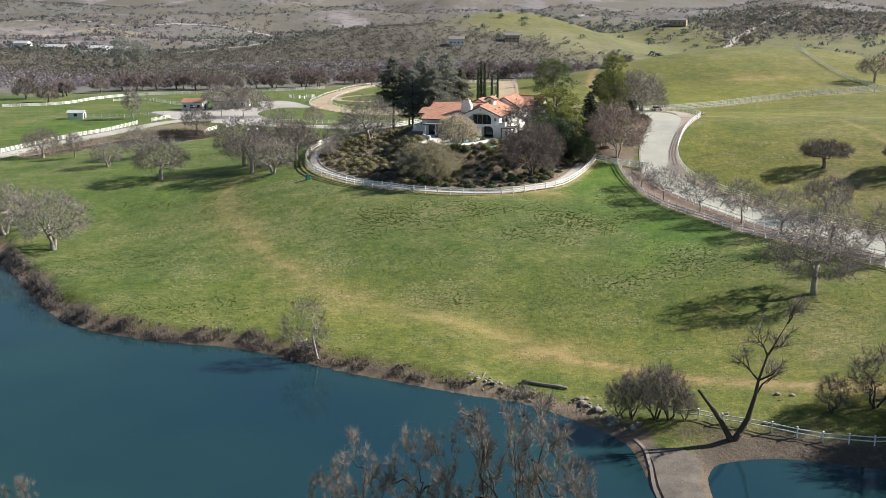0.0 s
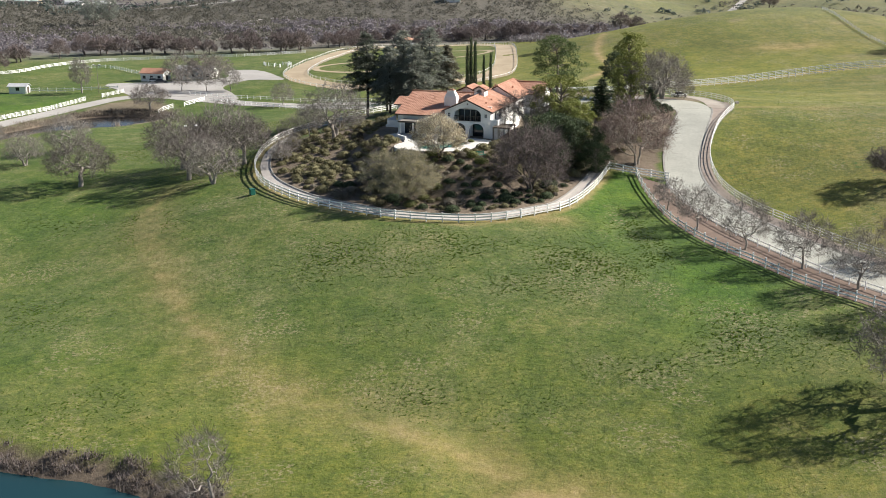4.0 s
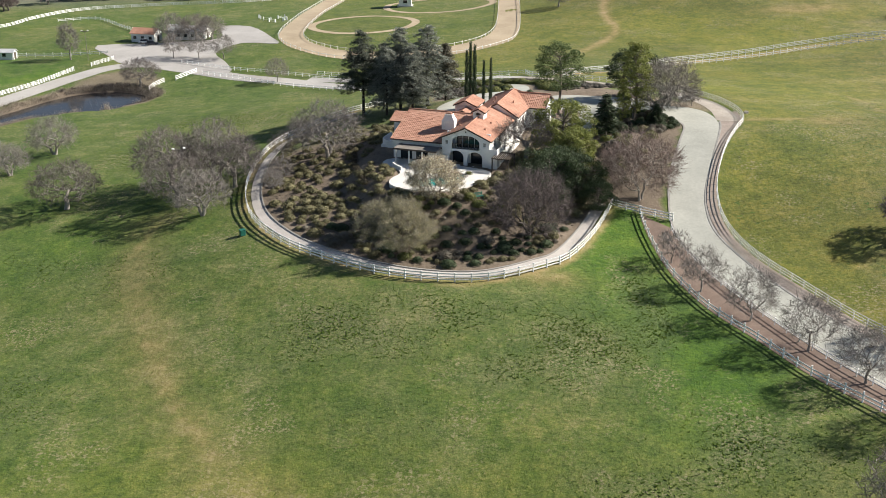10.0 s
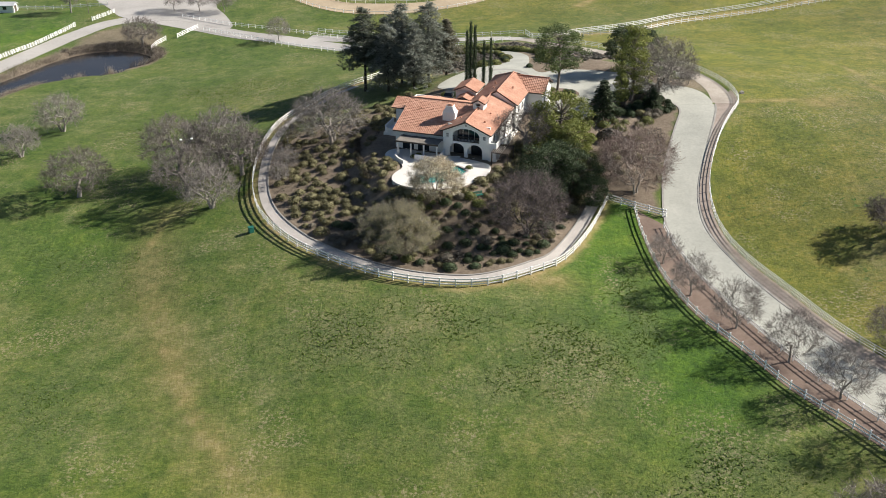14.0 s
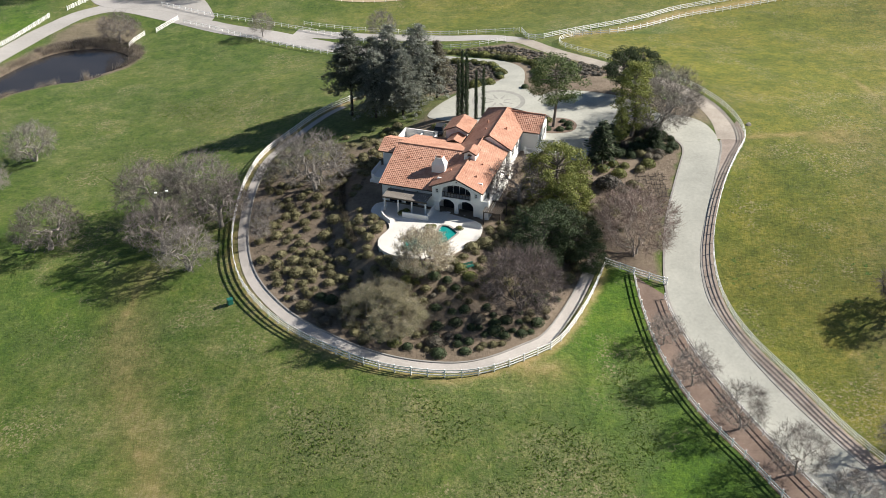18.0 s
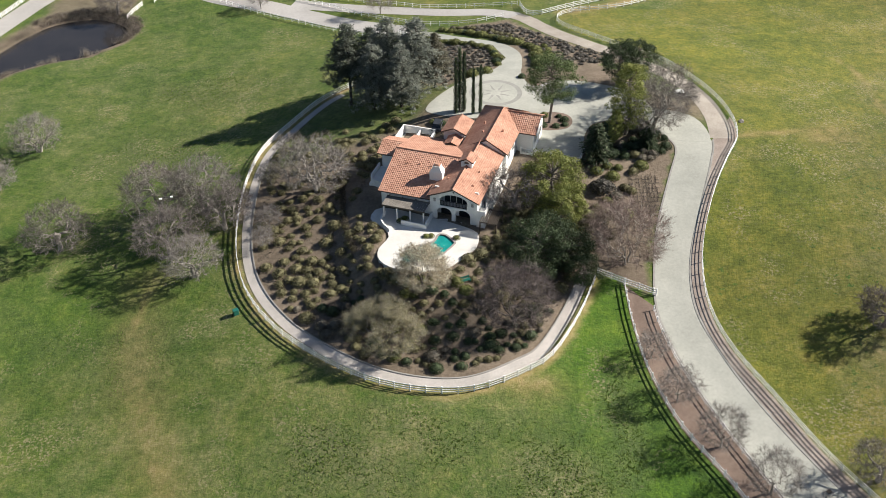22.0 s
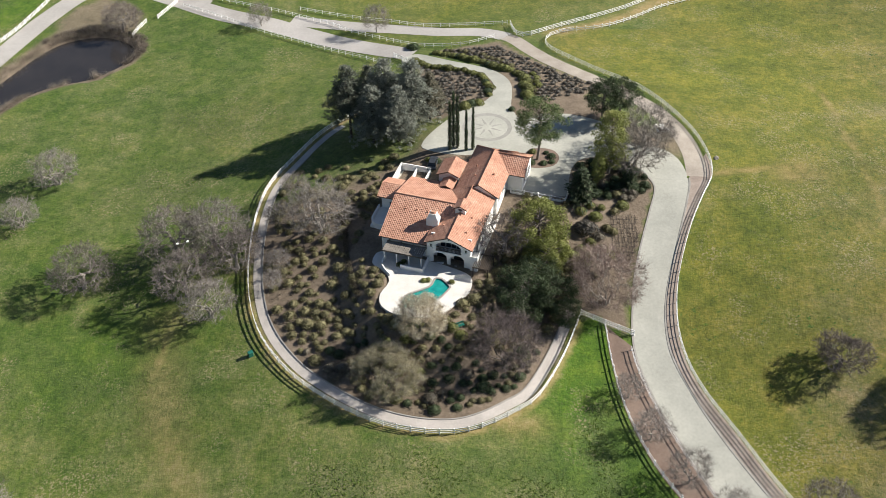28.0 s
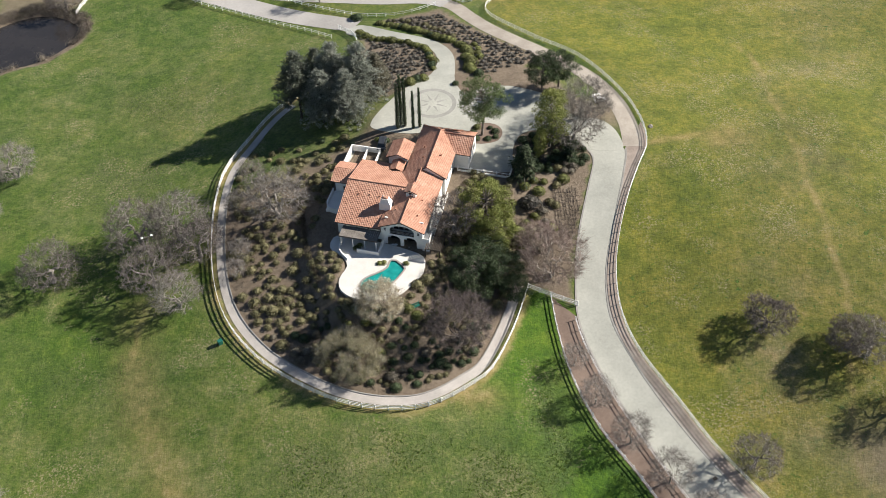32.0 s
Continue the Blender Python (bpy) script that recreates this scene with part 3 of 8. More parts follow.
# -- the ground: one sheet to the horizon --
DRIVE_L = [(29.4, 249.5), (31.0, 253.0), (35.0, 256.2), (42.3, 258.0), (48.2, 254.5), (51.2, 249.5), (52.0, 245.5), (49.6, 238.2), (45.7, 226.6), (43.6, 217.4), (42.4, 206.5), (44.2, 196.7), (47.2, 187.5), (51.2, 177.0), (55.0, 168.0), (59.0, 160.0), (65.3, 148.0), (74.0, 133.0), (88.0, 115.0), (110.0, 98.0), (150.0, 80.0)]
DRIVE_R = [(58.5, 257.0), (59.6, 249.0), (57.6, 241.1), (53.9, 230.4), (50.3, 219.7), (48.8, 212.1), (48.8, 204.8), (51.2, 196.0), (54.4, 187.3), (58.2, 178.5), (62.0, 170.5), (66.5, 162.0), (73.0, 150.0), (81.0, 137.5), (94.0, 121.0), (114.0, 105.0), (153.0, 87.0)]
FENCE_EAST = [(44.0, 325.5), (40.0, 324.0), (36.2, 320.5), (36.6, 313.0), (45.7, 299.3), (56.1, 287.3), (63.1, 270.0), (65.2, 258.0), (64.6, 249.5), (61.9, 244.0), (57.3, 234.4), (53.2, 223.2), (51.2, 214.3), (51.0, 205.7), (53.0, 197.2), (57.3, 187.4), (62.3, 175.5), (68.0, 164.8), (75.0, 152.0), (83.5, 139.0), (96.0, 123.0), (116.0, 107.5), (154.0, 90.0)]
FENCE_WEST = [(37.5, 211.9), (37.7, 204.0), (38.9, 193.8), (42.2, 182.5), (46.9, 173.0), (51.0, 164.0), (56.0, 156.0), (62.0, 145.5), (71.0, 131.0), (85.0, 112.0), (108.0, 94.0), (148.0, 76.0)]
TRAIL = [(-47.0, 218.0), (-46.0, 208.0), (-42.2, 191.7), (-35.2, 175.2), (-26.7, 159.8), (-19.9, 150.4), (-12.1, 141.5), (-5.2, 137.7), (2.9, 132.6), (8.9, 128.2), (15.6, 121.5), (21.0, 117.0)]
SHORE_TRACK = [(14.0, 121.5), (21.0, 117.0), (28.0, 111.5), (35.5, 107.8), (41.9, 104.6), (52.0, 101.0), (70.0, 95.0)]
ARENA_OUT = [(-43.5, 384.0), (-52.5, 400.0), (-55.5, 420.0), (-54.0, 470.0), (-47.5, 530.0), (-38.0, 556.0), (-20.0, 566.0), (10.0, 564.0), (28.0, 556.0), (35.5, 535.0), (36.0, 500.0), (33.0, 440.0), (29.5, 400.0), (22.0, 384.0), (8.0, 373.0), (-8.0, 368.5), (-28.0, 371.0)]
ARENA_IN = [(-37.0, 390.0), (-44.0, 402.0), (-46.5, 420.0), (-45.0, 468.0), (-39.0, 522.0), (-32.0, 543.0), (-18.0, 552.0), (8.0, 551.0), (22.0, 543.0), (27.0, 528.0), (27.5, 500.0), (24.5, 440.0), (21.5, 408.0), (15.0, 392.0), (4.0, 382.5), (-8.0, 379.5), (-26.0, 381.5)]


def axis_steps(lo, hi, fine, ends, growth=(1.12, 1.12)):
    v = list(np.arange(lo, hi + 1e-6, fine))
    for end, sign, g in ((ends[0], -1, growth[0]), (ends[1], 1, growth[1])):
        s, p = fine, v[0] if sign < 0 else v[-1]
        out = []
        while sign * (end - p) > 0:
            s *= g
            p += sign * s
            out.append(p)
        v = out[::-1] + v if sign < 0 else v + out
    return np.array(v)


gx, gy = axis_steps(-125, 105, 1.25, (-5200, 5200), (1.07, 1.07)), axis_steps(78, 395, 1.25, (-900, 4900), (1.12, 1.05))
GX, GY = np.meshgrid(gx, gy)
NX, NY = len(gx), len(gy)
FX, FY = GX.ravel(), GY.ravel()
FZ = ground(FX, FY)
idx = np.arange(NX * NY).reshape(NY, NX)
quads = np.stack([idx[:-1, :-1], idx[:-1, 1:], idx[1:, 1:], idx[1:, :-1]], -1).reshape(-1, 4)
gm = bpy.data.meshes.new("ground")
gm.vertices.add(len(FX))
gm.vertices.foreach_set("co", np.stack([FX, FY, FZ], 1).ravel())
gm.loops.add(quads.size)
gm.loops.foreach_set("vertex_index", quads.ravel())
gm.polygons.add(len(quads))
gm.polygons.foreach_set("loop_start", np.arange(0, quads.size, 4))
gm.polygons.foreach_set("loop_total", np.full(len(quads), 4))
gm.update(calc_edges=True)
gm.polygons.foreach_set("use_smooth", np.ones(len(quads), bool))
gm.materials.append(M_GROUND)

ring_line, drive_l, drive_r = smooth(RING), smooth(DRIVE_L), smooth(DRIVE_R)
fence_east, fence_west = smooth(FENCE_EAST), smooth(FENCE_WEST)
trail, shore_track = smooth(TRAIL), smooth(SHORE_TRACK)
BED_DRIVE = [(6.0, 318.2), (13.9, 311.2), (22.4, 301.6), (26.6, 295.8), (26.9, 281.6), (33.6, 280.5), (41.1, 284.3), (49.0, 285.5), (43.0, 293.5), (37.0, 299.5), (32.5, 305.8), (28.0, 312.5), (23.6, 321.0), (14.5, 319.6)]
BED_RING = [(0.2, 312.5), (6.2, 306.6), (13.5, 302.0), (18.6, 298.0), (20.0, 292.5), (19.4, 286.0), (15.6, 280.6), (11.5, 278.6), (7.4, 275.0), (2.0, 280.0), (1.0, 294.0), (2.2, 303.0)]
KNOLL = [*RING[:-2], (20.0, 303.0), (31.0, 296.0), (44.0, 284.0), (58.0, 262.0), (52.0, 244.0), (44.0, 220.0), (42.0, 208.0)]
near_mask = (np.abs(FX) < 330) & (FY < 760) & (FY > 60)
sel = np.where(near_mask)[0]
sx_, sy_ = FX[sel], FY[sel]
w1 = wave(sx_, sy_, 6.0, 0.4)
layers = {k: np.zeros(len(FX)) for k in ("olive", "wild", "dirt", "soil", "vivid", "brush", "coarse", "mud_shade")}
east = shore_distance(sx_, sy_, [*[tuple(p) for p in fence_east], (400.0, 60.0), (400.0, 330.0)])
olive = np.where(east < 0, 1.0, 0.0)
olive = np.maximum(olive, ease(310, 380, sy_) * 0.9 * ease(-60, 20, sx_))
olive = np.where(shore_distance(sx_, sy_, ARENA_IN) < 0, 0.3, olive)
olive = np.maximum(olive, ease(60, 75, sx_) * (sy_ > 120))
olive = np.clip(np.maximum(olive, 0.6 * ease(170, 120, sy_)) + 0.12 * wave(sx_, sy_, 17.0, 2.2), 0, 1)
layers["olive"][sel] = olive
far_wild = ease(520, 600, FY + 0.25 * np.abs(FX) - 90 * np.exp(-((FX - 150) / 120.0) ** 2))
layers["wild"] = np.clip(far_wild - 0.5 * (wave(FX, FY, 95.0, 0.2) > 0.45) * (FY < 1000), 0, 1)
layers["olive"] = np.maximum(layers["olive"], ease(500, 560, FY))


def brush_field(x, y):
    """How thick the dark brush stands on the far hills, 0 to 1."""
    r = 1.1 * np.exp(-((x + 90) / 150) ** 2 - ((y - 735) / 130) ** 2) + 0.75 * np.exp(-((x + 340) / 220) ** 2 - ((y - 720) / 130) ** 2)
    r = r + 0.95 * np.exp(-((x - 330) / 110) ** 2 - ((y - 945) / 55) ** 2) + 0.8 * np.exp(-((x - 480) / 90) ** 2 - ((y - 960) / 80) ** 2) + 0.6 * np.exp(-((x - 120) / 80) ** 2 - ((y - 670) / 45) ** 2)
    r = r + 0.5 * ease(950, 1200, y) - 0.9 * np.exp(-((x - 80) / 85) ** 2 - ((y - 880) / 75) ** 2)
    r = r + 0.34 * wave(x, y, 48.0, 1.2) + 0.22 * wave(x, y, 19.0, 0.7)
    r = r + 0.9 * np.exp(-((x + 130) / 210) ** 2 - ((y - 605) / 60) ** 2)
    return np.clip(r, 0, 1) * ease(545, 585, y)


layers["brush"] = brush_field(FX, FY)
layers["wild"] = np.clip(layers["wild"] - 0.45 * np.exp(-((FX - 80) / 95) ** 2 - ((FY - 885) / 85) ** 2), 0, 1)
layers["wild"] = np.maximum(layers["wild"], 0.4 * np.exp(-((FX - 150) / 55) ** 2 - ((FY - 470) / 45) ** 2))
layers["wild"] = layers["wild"] * (1 - 0.6 * ease(-60, 60, FX) * (1 - ease(1000, 1300, FY)))
dirt = np.exp(-(line_distance(sx_, sy_, trail) / (1.6 + 0.8 * w1)) ** 2) * (0.42 + 0.24 * wave(sx_, sy_, 11.0, 5.0) + 0.14 * wave(sx_, sy_, 3.3, 2.0))
dirt = np.maximum(dirt, (0.30 + 0.12 * wave(sx_, sy_, 6.0, 1.7)) * np.exp(-(line_distance(sx_, sy_, trail) / 4.6) ** 2))
st = line_distance(sx_, sy_, shore_track)
dirt = np.maximum(dirt, 0.95 * np.exp(-(st / 1.25) ** 2))
dirt = np.maximum(dirt, 0.75 * np.exp(-(((sx_ - 13.5) / 6.0) ** 2 + ((sy_ - 122.5) / 4.0) ** 2)))
dirt = np.maximum(dirt, 0.75 * np.exp(-(line_distance(sx_, sy_, ring_line[: -24]) / 0.8) ** 4))
dirt = np.maximum(dirt, 0.55 * np.exp(-(((sx_ - 20.5) / 5.0) ** 2 + ((sy_ - 190.0) / 2.2) ** 2)))
dirt = np.maximum(dirt, 0.9 * np.exp(-(((sx_ + 25.6) / 0.8) ** 2 + ((sy_ - 160.3) / 2.2) ** 2)))
dirt = np.maximum(dirt, 0.7 * np.exp(-(line_distance(sx_, sy_, [(65.6, 250.5), (73.6, 251.9), (84.6, 253.5)]) / 1.0) ** 2))
dirt = np.maximum(dirt, 0.6 * np.exp(-(((sx_ - 83.0) / 6.0) ** 2 + ((sy_ - 251.0) / 4.0) ** 2)))
dirt = np.maximum(dirt, 0.55 * np.exp(-(line_distance(sx_, sy_, [(98.0, 292.0), (100.2, 285.8), (98.5, 259.4), (95.4, 216.7), (94.6, 204.0), (87.0, 178.0), (84.5, 165.1)]) / 0.5) ** 2))
dirt = np.maximum(dirt, 0.8 * np.exp(-(line_distance(sx_, sy_, smooth([(72.0, 470.0), (66.1, 446.6), (62.5, 421.8), (62.8, 397.5), (53.4, 378.8), (46.6, 368.5)])) / 1.6) ** 2))
dirt = np.maximum(dirt, 0.75 * np.exp(-(((sx_ - 130.0) / 14.0) ** 2 + ((sy_ - 408.0) / 5.0) ** 2)))
for line in (LAKE_LINE, LAKE_EAST_LINE, POND_LINE):
    dirt = np.maximum(dirt, 0.85 * (1 - ease(0.6, 1.6, np.abs(line_distance(sx_, sy_, line, True)) + 0.5 * w1)))
layers["dirt"][sel] = np.clip(dirt, 0, 1)
vv = np.exp(-(line_distance(sx_, sy_, smooth([(33.0, 208.0), (32.0, 190.0), (36.0, 176.0), (40.0, 165.0), (36.0, 152.0)])) / 8.0) ** 2)
vv = np.maximum(vv, 0.7 * (inside(sx_, sy_, [(-150.0, 330.0), (-122.0, 340.0), (-113.0, 368.0), (-120.0, 384.0), (-150.0, 384.0)])))
vv = np.maximum(vv, 0.6 * np.exp(-(((sx_ + 60.0) / 25.0) ** 2 + ((sy_ - 212.0) / 12.0) ** 2)))
layers["vivid"][sel] = np.clip(vv * (0.95 + 0.4 * wave(sx_, sy_, 8.0, 3.3)), 0, 1)
lane = smooth([(38.0, 325.0), (50.0, 329.0), (61.0, 335.5), (74.0, 345.2), (99.0, 355.0), (121.8, 363.0), (144.4, 368.0), (190.0, 378.0)])
layers["dirt"][sel] = np.maximum(layers["dirt"][sel], 0.8 * np.exp(-(line_distance(sx_, sy_, lane) / 2.2) ** 2))


# where the grass stands in coarse dark tussocks: centre x, y, reach along x and y, how thick
COARSE = [(-8, 177, 13, 9, 1.0), (8, 181, 10, 6, 0.8), (23, 174, 9, 12, 0.95), (12, 169, 9, 5, 0.8), (40, 151, 12, 9, 0.75), (26, 146, 7, 5, 0.7), (-2, 158, 9, 6, 0.35), (33, 183, 4, 14, 0.8), (-35, 140, 16, 7, 0.5), (-55, 165, 14, 9, 0.55), (5, 140, 16, 5, 0.5), (-70, 205, 18, 8, 0.5), (-55, 262, 16, 12, 0.7), (-48, 290, 18, 10, 0.6), (-45, 200, 8, 10, 0.45), (84, 176, 10, 10, 0.4), (92, 236, 12, 20, 0.3)]


def coarse_field(x, y):
    """How thick the tussocks stand, 0 to 1."""
    c = np.zeros(np.shape(x))
    for cx, cy, rx, ry, a in COARSE:
        c = np.maximum(c, a * np.exp(-(((x - cx) / rx) ** 2 + ((y - cy) / ry) ** 2) ** 1.5))
    return np.clip(c * (0.85 + 0.5 * wave(x, y, 2.6, 0.8) + 0.3 * wave(x, y, 6.5, 2.9)), 0, 1)


layers["coarse"][sel] = coarse_field(sx_, sy_)
soil = np.where(shore_distance(sx_, sy_, KNOLL) < -1.0, 1.0, 0.0)
soil = soil * (1 - 0.88 * (1 - ease(-3.0, 4.0, shore_distance(sx_, sy_, [(-31, 249), (-22, 252), (-13, 256), (-6, 258), (1, 262), (4, 268), (9, 275), (2, 280), (1, 294), (-3, 300), (-20, 282), (-30, 262)]) + 2 * wave(sx_, sy_, 3.1, 1.4))))
for bed in (BED_DRIVE, BED_RING):
    soil = np.maximum(soil, 1 - ease(-0.4, 0.3, shore_distance(sx_, sy_, bed)))
soil = np.maximum(soil, 0.85 * (1 - ease(-1.5, 1.5, shore_distance(sx_, sy_, [(-125, 290), (-121, 303), (-116, 318), (-108, 337), (-104, 358), (-95, 364), (-84, 357), (-80, 345), (-90, 342), (-103, 337), (-110, 324)]) + wave(sx_, sy_, 2.1, 1.0))))
for line in (LAKE_LINE, LAKE_EAST_LINE, POND_LINE):
    reach = 1.0 if line is LAKE_EAST_LINE else 0.0
    soil = np.maximum(soil, 1 - ease(1.8 + reach, 3.2 + reach, line_distance(sx_, sy_, line, True) + 0.9 * wave(sx_, sy_, 1.9, 2.0)))
soil = np.maximum(soil, 0.8 * np.exp(-(((sx_ - 90.0) / 7.0) ** 2 + ((sy_ - 169.0) / 8.0) ** 2)))
soil = np.maximum(soil, 0.9 * np.exp(-((((sx_ - 58.5) / 4.0) ** 2 + ((sy_ - 262.5) / 7.0) ** 2) ** 2)))
layers["soil"][sel] = soil
# east shore: real mud, darkened further for the tree shade lying there
mud_shade = (1 - ease(1.5, 4.5, np.abs(line_distance(sx_, sy_, LAKE_EAST_LINE, True)) + 0.8 * w1)) * ease(24, 27, sx_)
mud_shade = np.maximum(mud_shade, 0.9 * np.exp(-(((sx_ - 27.0) / 5.0) ** 2 + ((sy_ - 96.8) / 1.8) ** 2)))
# thin dark line painted for the shade under the cut bank
mud_shade = np.maximum(mud_shade, 0.8 * np.exp(-(line_distance(sx_, sy_, [(-45, 132.5), (-21, 124.0), (-6, 115.2), (8, 109.0)]) / 0.7) ** 2))
layers["mud_shade"][sel] = np.clip(mud_shade, 0, 1)
for k, v in layers.items():
    a = gm.attributes.new(k, "FLOAT", "POINT")
    a.data.foreach_set("value", v.astype(np.float32))
tagged(new("ground", gm), "rolling green winter pasture with worn dirt patches", "ground", kind="structure")


def flat_sheet(name, poly, z, material, label, category):
    bm = bmesh.new()
    f = bm.faces.new([bm.verts.new((p.x, p.y, z)) for p in poly])
    bmesh.ops.triangulate(bm, faces=[f])
    me = bpy.data.meshes.new(name)
    bm.to_mesh(me)
    me.materials.append(material)
    for p in me.polygons:
        if p.normal.z < 0:
            p.flip()
    return tagged(new(name, me), label, category, kind="structure")


flat_sheet("lake_water", smooth([(x, y) if i > 17 else (x + 0.8, y + 0.8) for i, (x, y) in enumerate(LAKE)], 4, True), 0.0, M_WATER, "deep blue-green lake water, lightly rippled", "lake")
flat_sheet("lake_water", smooth(LAKE_EAST, 4, True), 0.0, M_WATER, "dark lake water beyond a gravel spit", "lake")
flat_sheet("pond_water", POND_LINE, POND_Z, M_POND, "small dark pond in a grassy hollow", "pond")

# -- drives, paths and roads --
W = 0.06
DRIVE_AREA = [*resample(smooth(DRIVE_L)[24:], 2.0), *resample(smooth(DRIVE_R)[6:], 2.0)[::-1]]
COURT = [(33.2, 244.4), (34.4, 250.0), (35.4, 254.0), (37.6, 257.4), (42.3, 258.0), (48.2, 254.5), (51.2, 249.5), (56.0, 248.5), (59.3, 249.0), (58.6, 255.5), (55.5, 259.5), (50.0, 261.0), (48.5, 266.5), (44.5, 271.5), (37.4, 275.8), (30.5, 276.2), (26.2, 273.5), (24.0, 279.0), (24.6, 286.0), (24.6, 293.0), (22.0, 299.5), (16.5, 305.5), (9.5, 311.0), (1.0, 317.5), (-3.0, 313.5), (5.0, 308.8), (12.5, 304.0), (18.0, 299.0), (20.4, 293.0), (19.8, 287.0), (17.0, 281.8), (12.1, 277.9), (6.3, 270.8), (2.8, 264.3), (6.0, 261.3), (12.0, 259.8), (20.0, 259.0), (21.0, 252.5), (21.4, 247.0)]
laid("driveway", drape_area(DRIVE_AREA, W), M_CONCRETE, "pale concrete driveway curving round the knoll", "driveway")
laid("forecourt", drape_area(smooth(COURT, 3, True), W + 0.012), M_CONCRETE, "pale concrete forecourt and entrance drive", "driveway")
M_STAIN = varied("stained_concrete", (0.27, 0.268, 0.245), (0.36, 0.357, 0.33), 0.4, 0.85, 3.0, 0.15, 0.01)
medal = laid("forecourt_medallion", drape_strip([(17.9 + 5.2 * math.cos(a), 270.8 + 5.2 * math.sin(a)) for a in np.linspace(0, 2 * math.pi, 49)], -0.5, 0.5, W + 0.022, 2), M_STAIN, "faded darker circle set into the forecourt paving", "paving")
for k in range(8):
    a = 0.3 + k * math.pi / 4
    ray_ = laid("inlay", drape_area([(17.9 + 1.2 * math.cos(a - 0.3), 270.8 + 1.2 * math.sin(a - 0.3)), (17.9 + 4.0 * math.cos(a), 270.8 + 4.0 * math.sin(a)), (17.9 + 1.2 * math.cos(a + 0.3), 270.8 + 1.2 * math.sin(a + 0.3))], W + 0.02, 0.8, 0.02), M_STAIN, "", "")
    ray_.parent = medal
    del ray_["kind"]
laid("ring_path", drape_strip(ring_line[:-28], 1.0, 2.75, W), M_PATH, "narrow gravel path inside the curved white fence", "path")
for line, a, b in ((drive_l[24:], -0.05, 0.3), (drive_r[6:], -0.3, 0.05)):
    laid("kerb", drape_strip(line, a, b, 0.11, 1, 0.8, 0.3), M_KERB, "low concrete kerb along the driveway", "kerb")
laid("kerb", drape_strip(ring_line[:-34], 2.75, 2.97, 0.2, 1, 0.8, 0.35), M_KERB, "low concrete kerb beside the gravel path", "kerb")
laid("dirt_verge", drape_area([*resample([p for p in fence_west], 2.0), *resample(drive_l[60:], 2.0)[::-1]], W - 0.02), M_DIRT, "bare brown dirt verge beside the driveway", "verge")
laid("dirt_verge", drape_area([*resample(drive_r[6:], 2.0), *resample(fence_east[42:], 2.0)[::-1]], W - 0.02), M_VERGE, "bare brown dirt verge beside the driveway", "verge")
BACK_ROAD = smooth([(-134.0, 250.0), (-128.5, 282.0), (-123.0, 308.0), (-116.5, 333.0), (-110.5, 352.0), (-103.0, 366.0), (-92.0, 371.0), (-76.0, 363.0), (-58.0, 351.5), (-40.0, 342.5), (-22.0, 330.5), (-8.0, 322.0), (0.0, 317.5)])
UPPER_ROAD = smooth([(-36.0, 345.5), (-18.0, 339.5), (-4.0, 335.0), (8.0, 331.0), (19.0, 328.6), (26.5, 323.0), (31.0, 314.0), (35.6, 305.5), (41.2, 298.0), (47.5, 290.5), (56.0, 279.0), (60.5, 268.0), (62.0, 258.0), (61.5, 249.5)])
laid("farm_road", drape_strip(BACK_ROAD, -3.4, 3.4, W + 0.01, 4), M_ROAD, "pale gravel farm road", "road")
laid("farm_road", drape_strip(UPPER_ROAD[:30], -2.7, 2.7, W - 0.01, 4), M_ROAD, "pale gravel branch of the farm road", "road")
laid("farm_road", drape_strip(UPPER_ROAD[29:], -2.2, 2.2, W - 0.015, 4), M_LANE, "pinkish dirt path inside the pasture fence", "path")
YARD = [(-118.0, 405.0), (-107.0, 384.0), (-98.0, 372.0), (-80.0, 368.0), (-62.0, 358.0), (-66.0, 372.0), (-72.0, 386.0), (-66.0, 400.0), (-53.0, 396.0), (-57.0, 408.0), (-70.0, 437.0), (-82.0, 440.0), (-76.0, 412.0), (-92.0, 408.0)]
laid("stable_yard", drape_area(smooth(YARD, 3, True), W + 0.03), M_ROAD, "pale gravel stable yard", "yard")


def ring_band(outer, inner, lift):
    out, inn = smooth(outer, 4, True), smooth(inner, 4, True)
    verts, faces = [], []
    xs, ys = [], []
    for a, b in zip(out, inn):
        for k in range(6):
            p = a + (b - a) * (k / 5)
            xs.append(p.x)
            ys.append(p.y)
    zs = ground(np.array(xs), np.array(ys)) + lift
    n = len(out)
    for i in range(n):
        for k in range(5):
            j = (i + 1) % n
            faces.append((i * 6 + k, i * 6 + k + 1, j * 6 + k + 1, j * 6 + k))
    return list(zip(xs, ys, zs)), faces


laid("riding_track", ring_band(ARENA_OUT, ARENA_IN, 0.08), M_ARENA, "tan dirt riding track round a grass infield", "track")
for c, r in (((-26.0, 430.0), 13.0), ((2.0, 480.0), 15.0)):
    loop = smooth([(c[0] + 1.5 * r * math.cos(a), c[1] + r * 1.6 * math.sin(a)) for a in np.linspace(0, 2 * math.pi, 10)[:-1]], 5, True)
    laid("infield_path", drape_strip([*loop, loop[0]], -1.5, 1.5, 0.07, 2), M_ARENA, "tan dirt figure-of-eight path on the infield", "path")


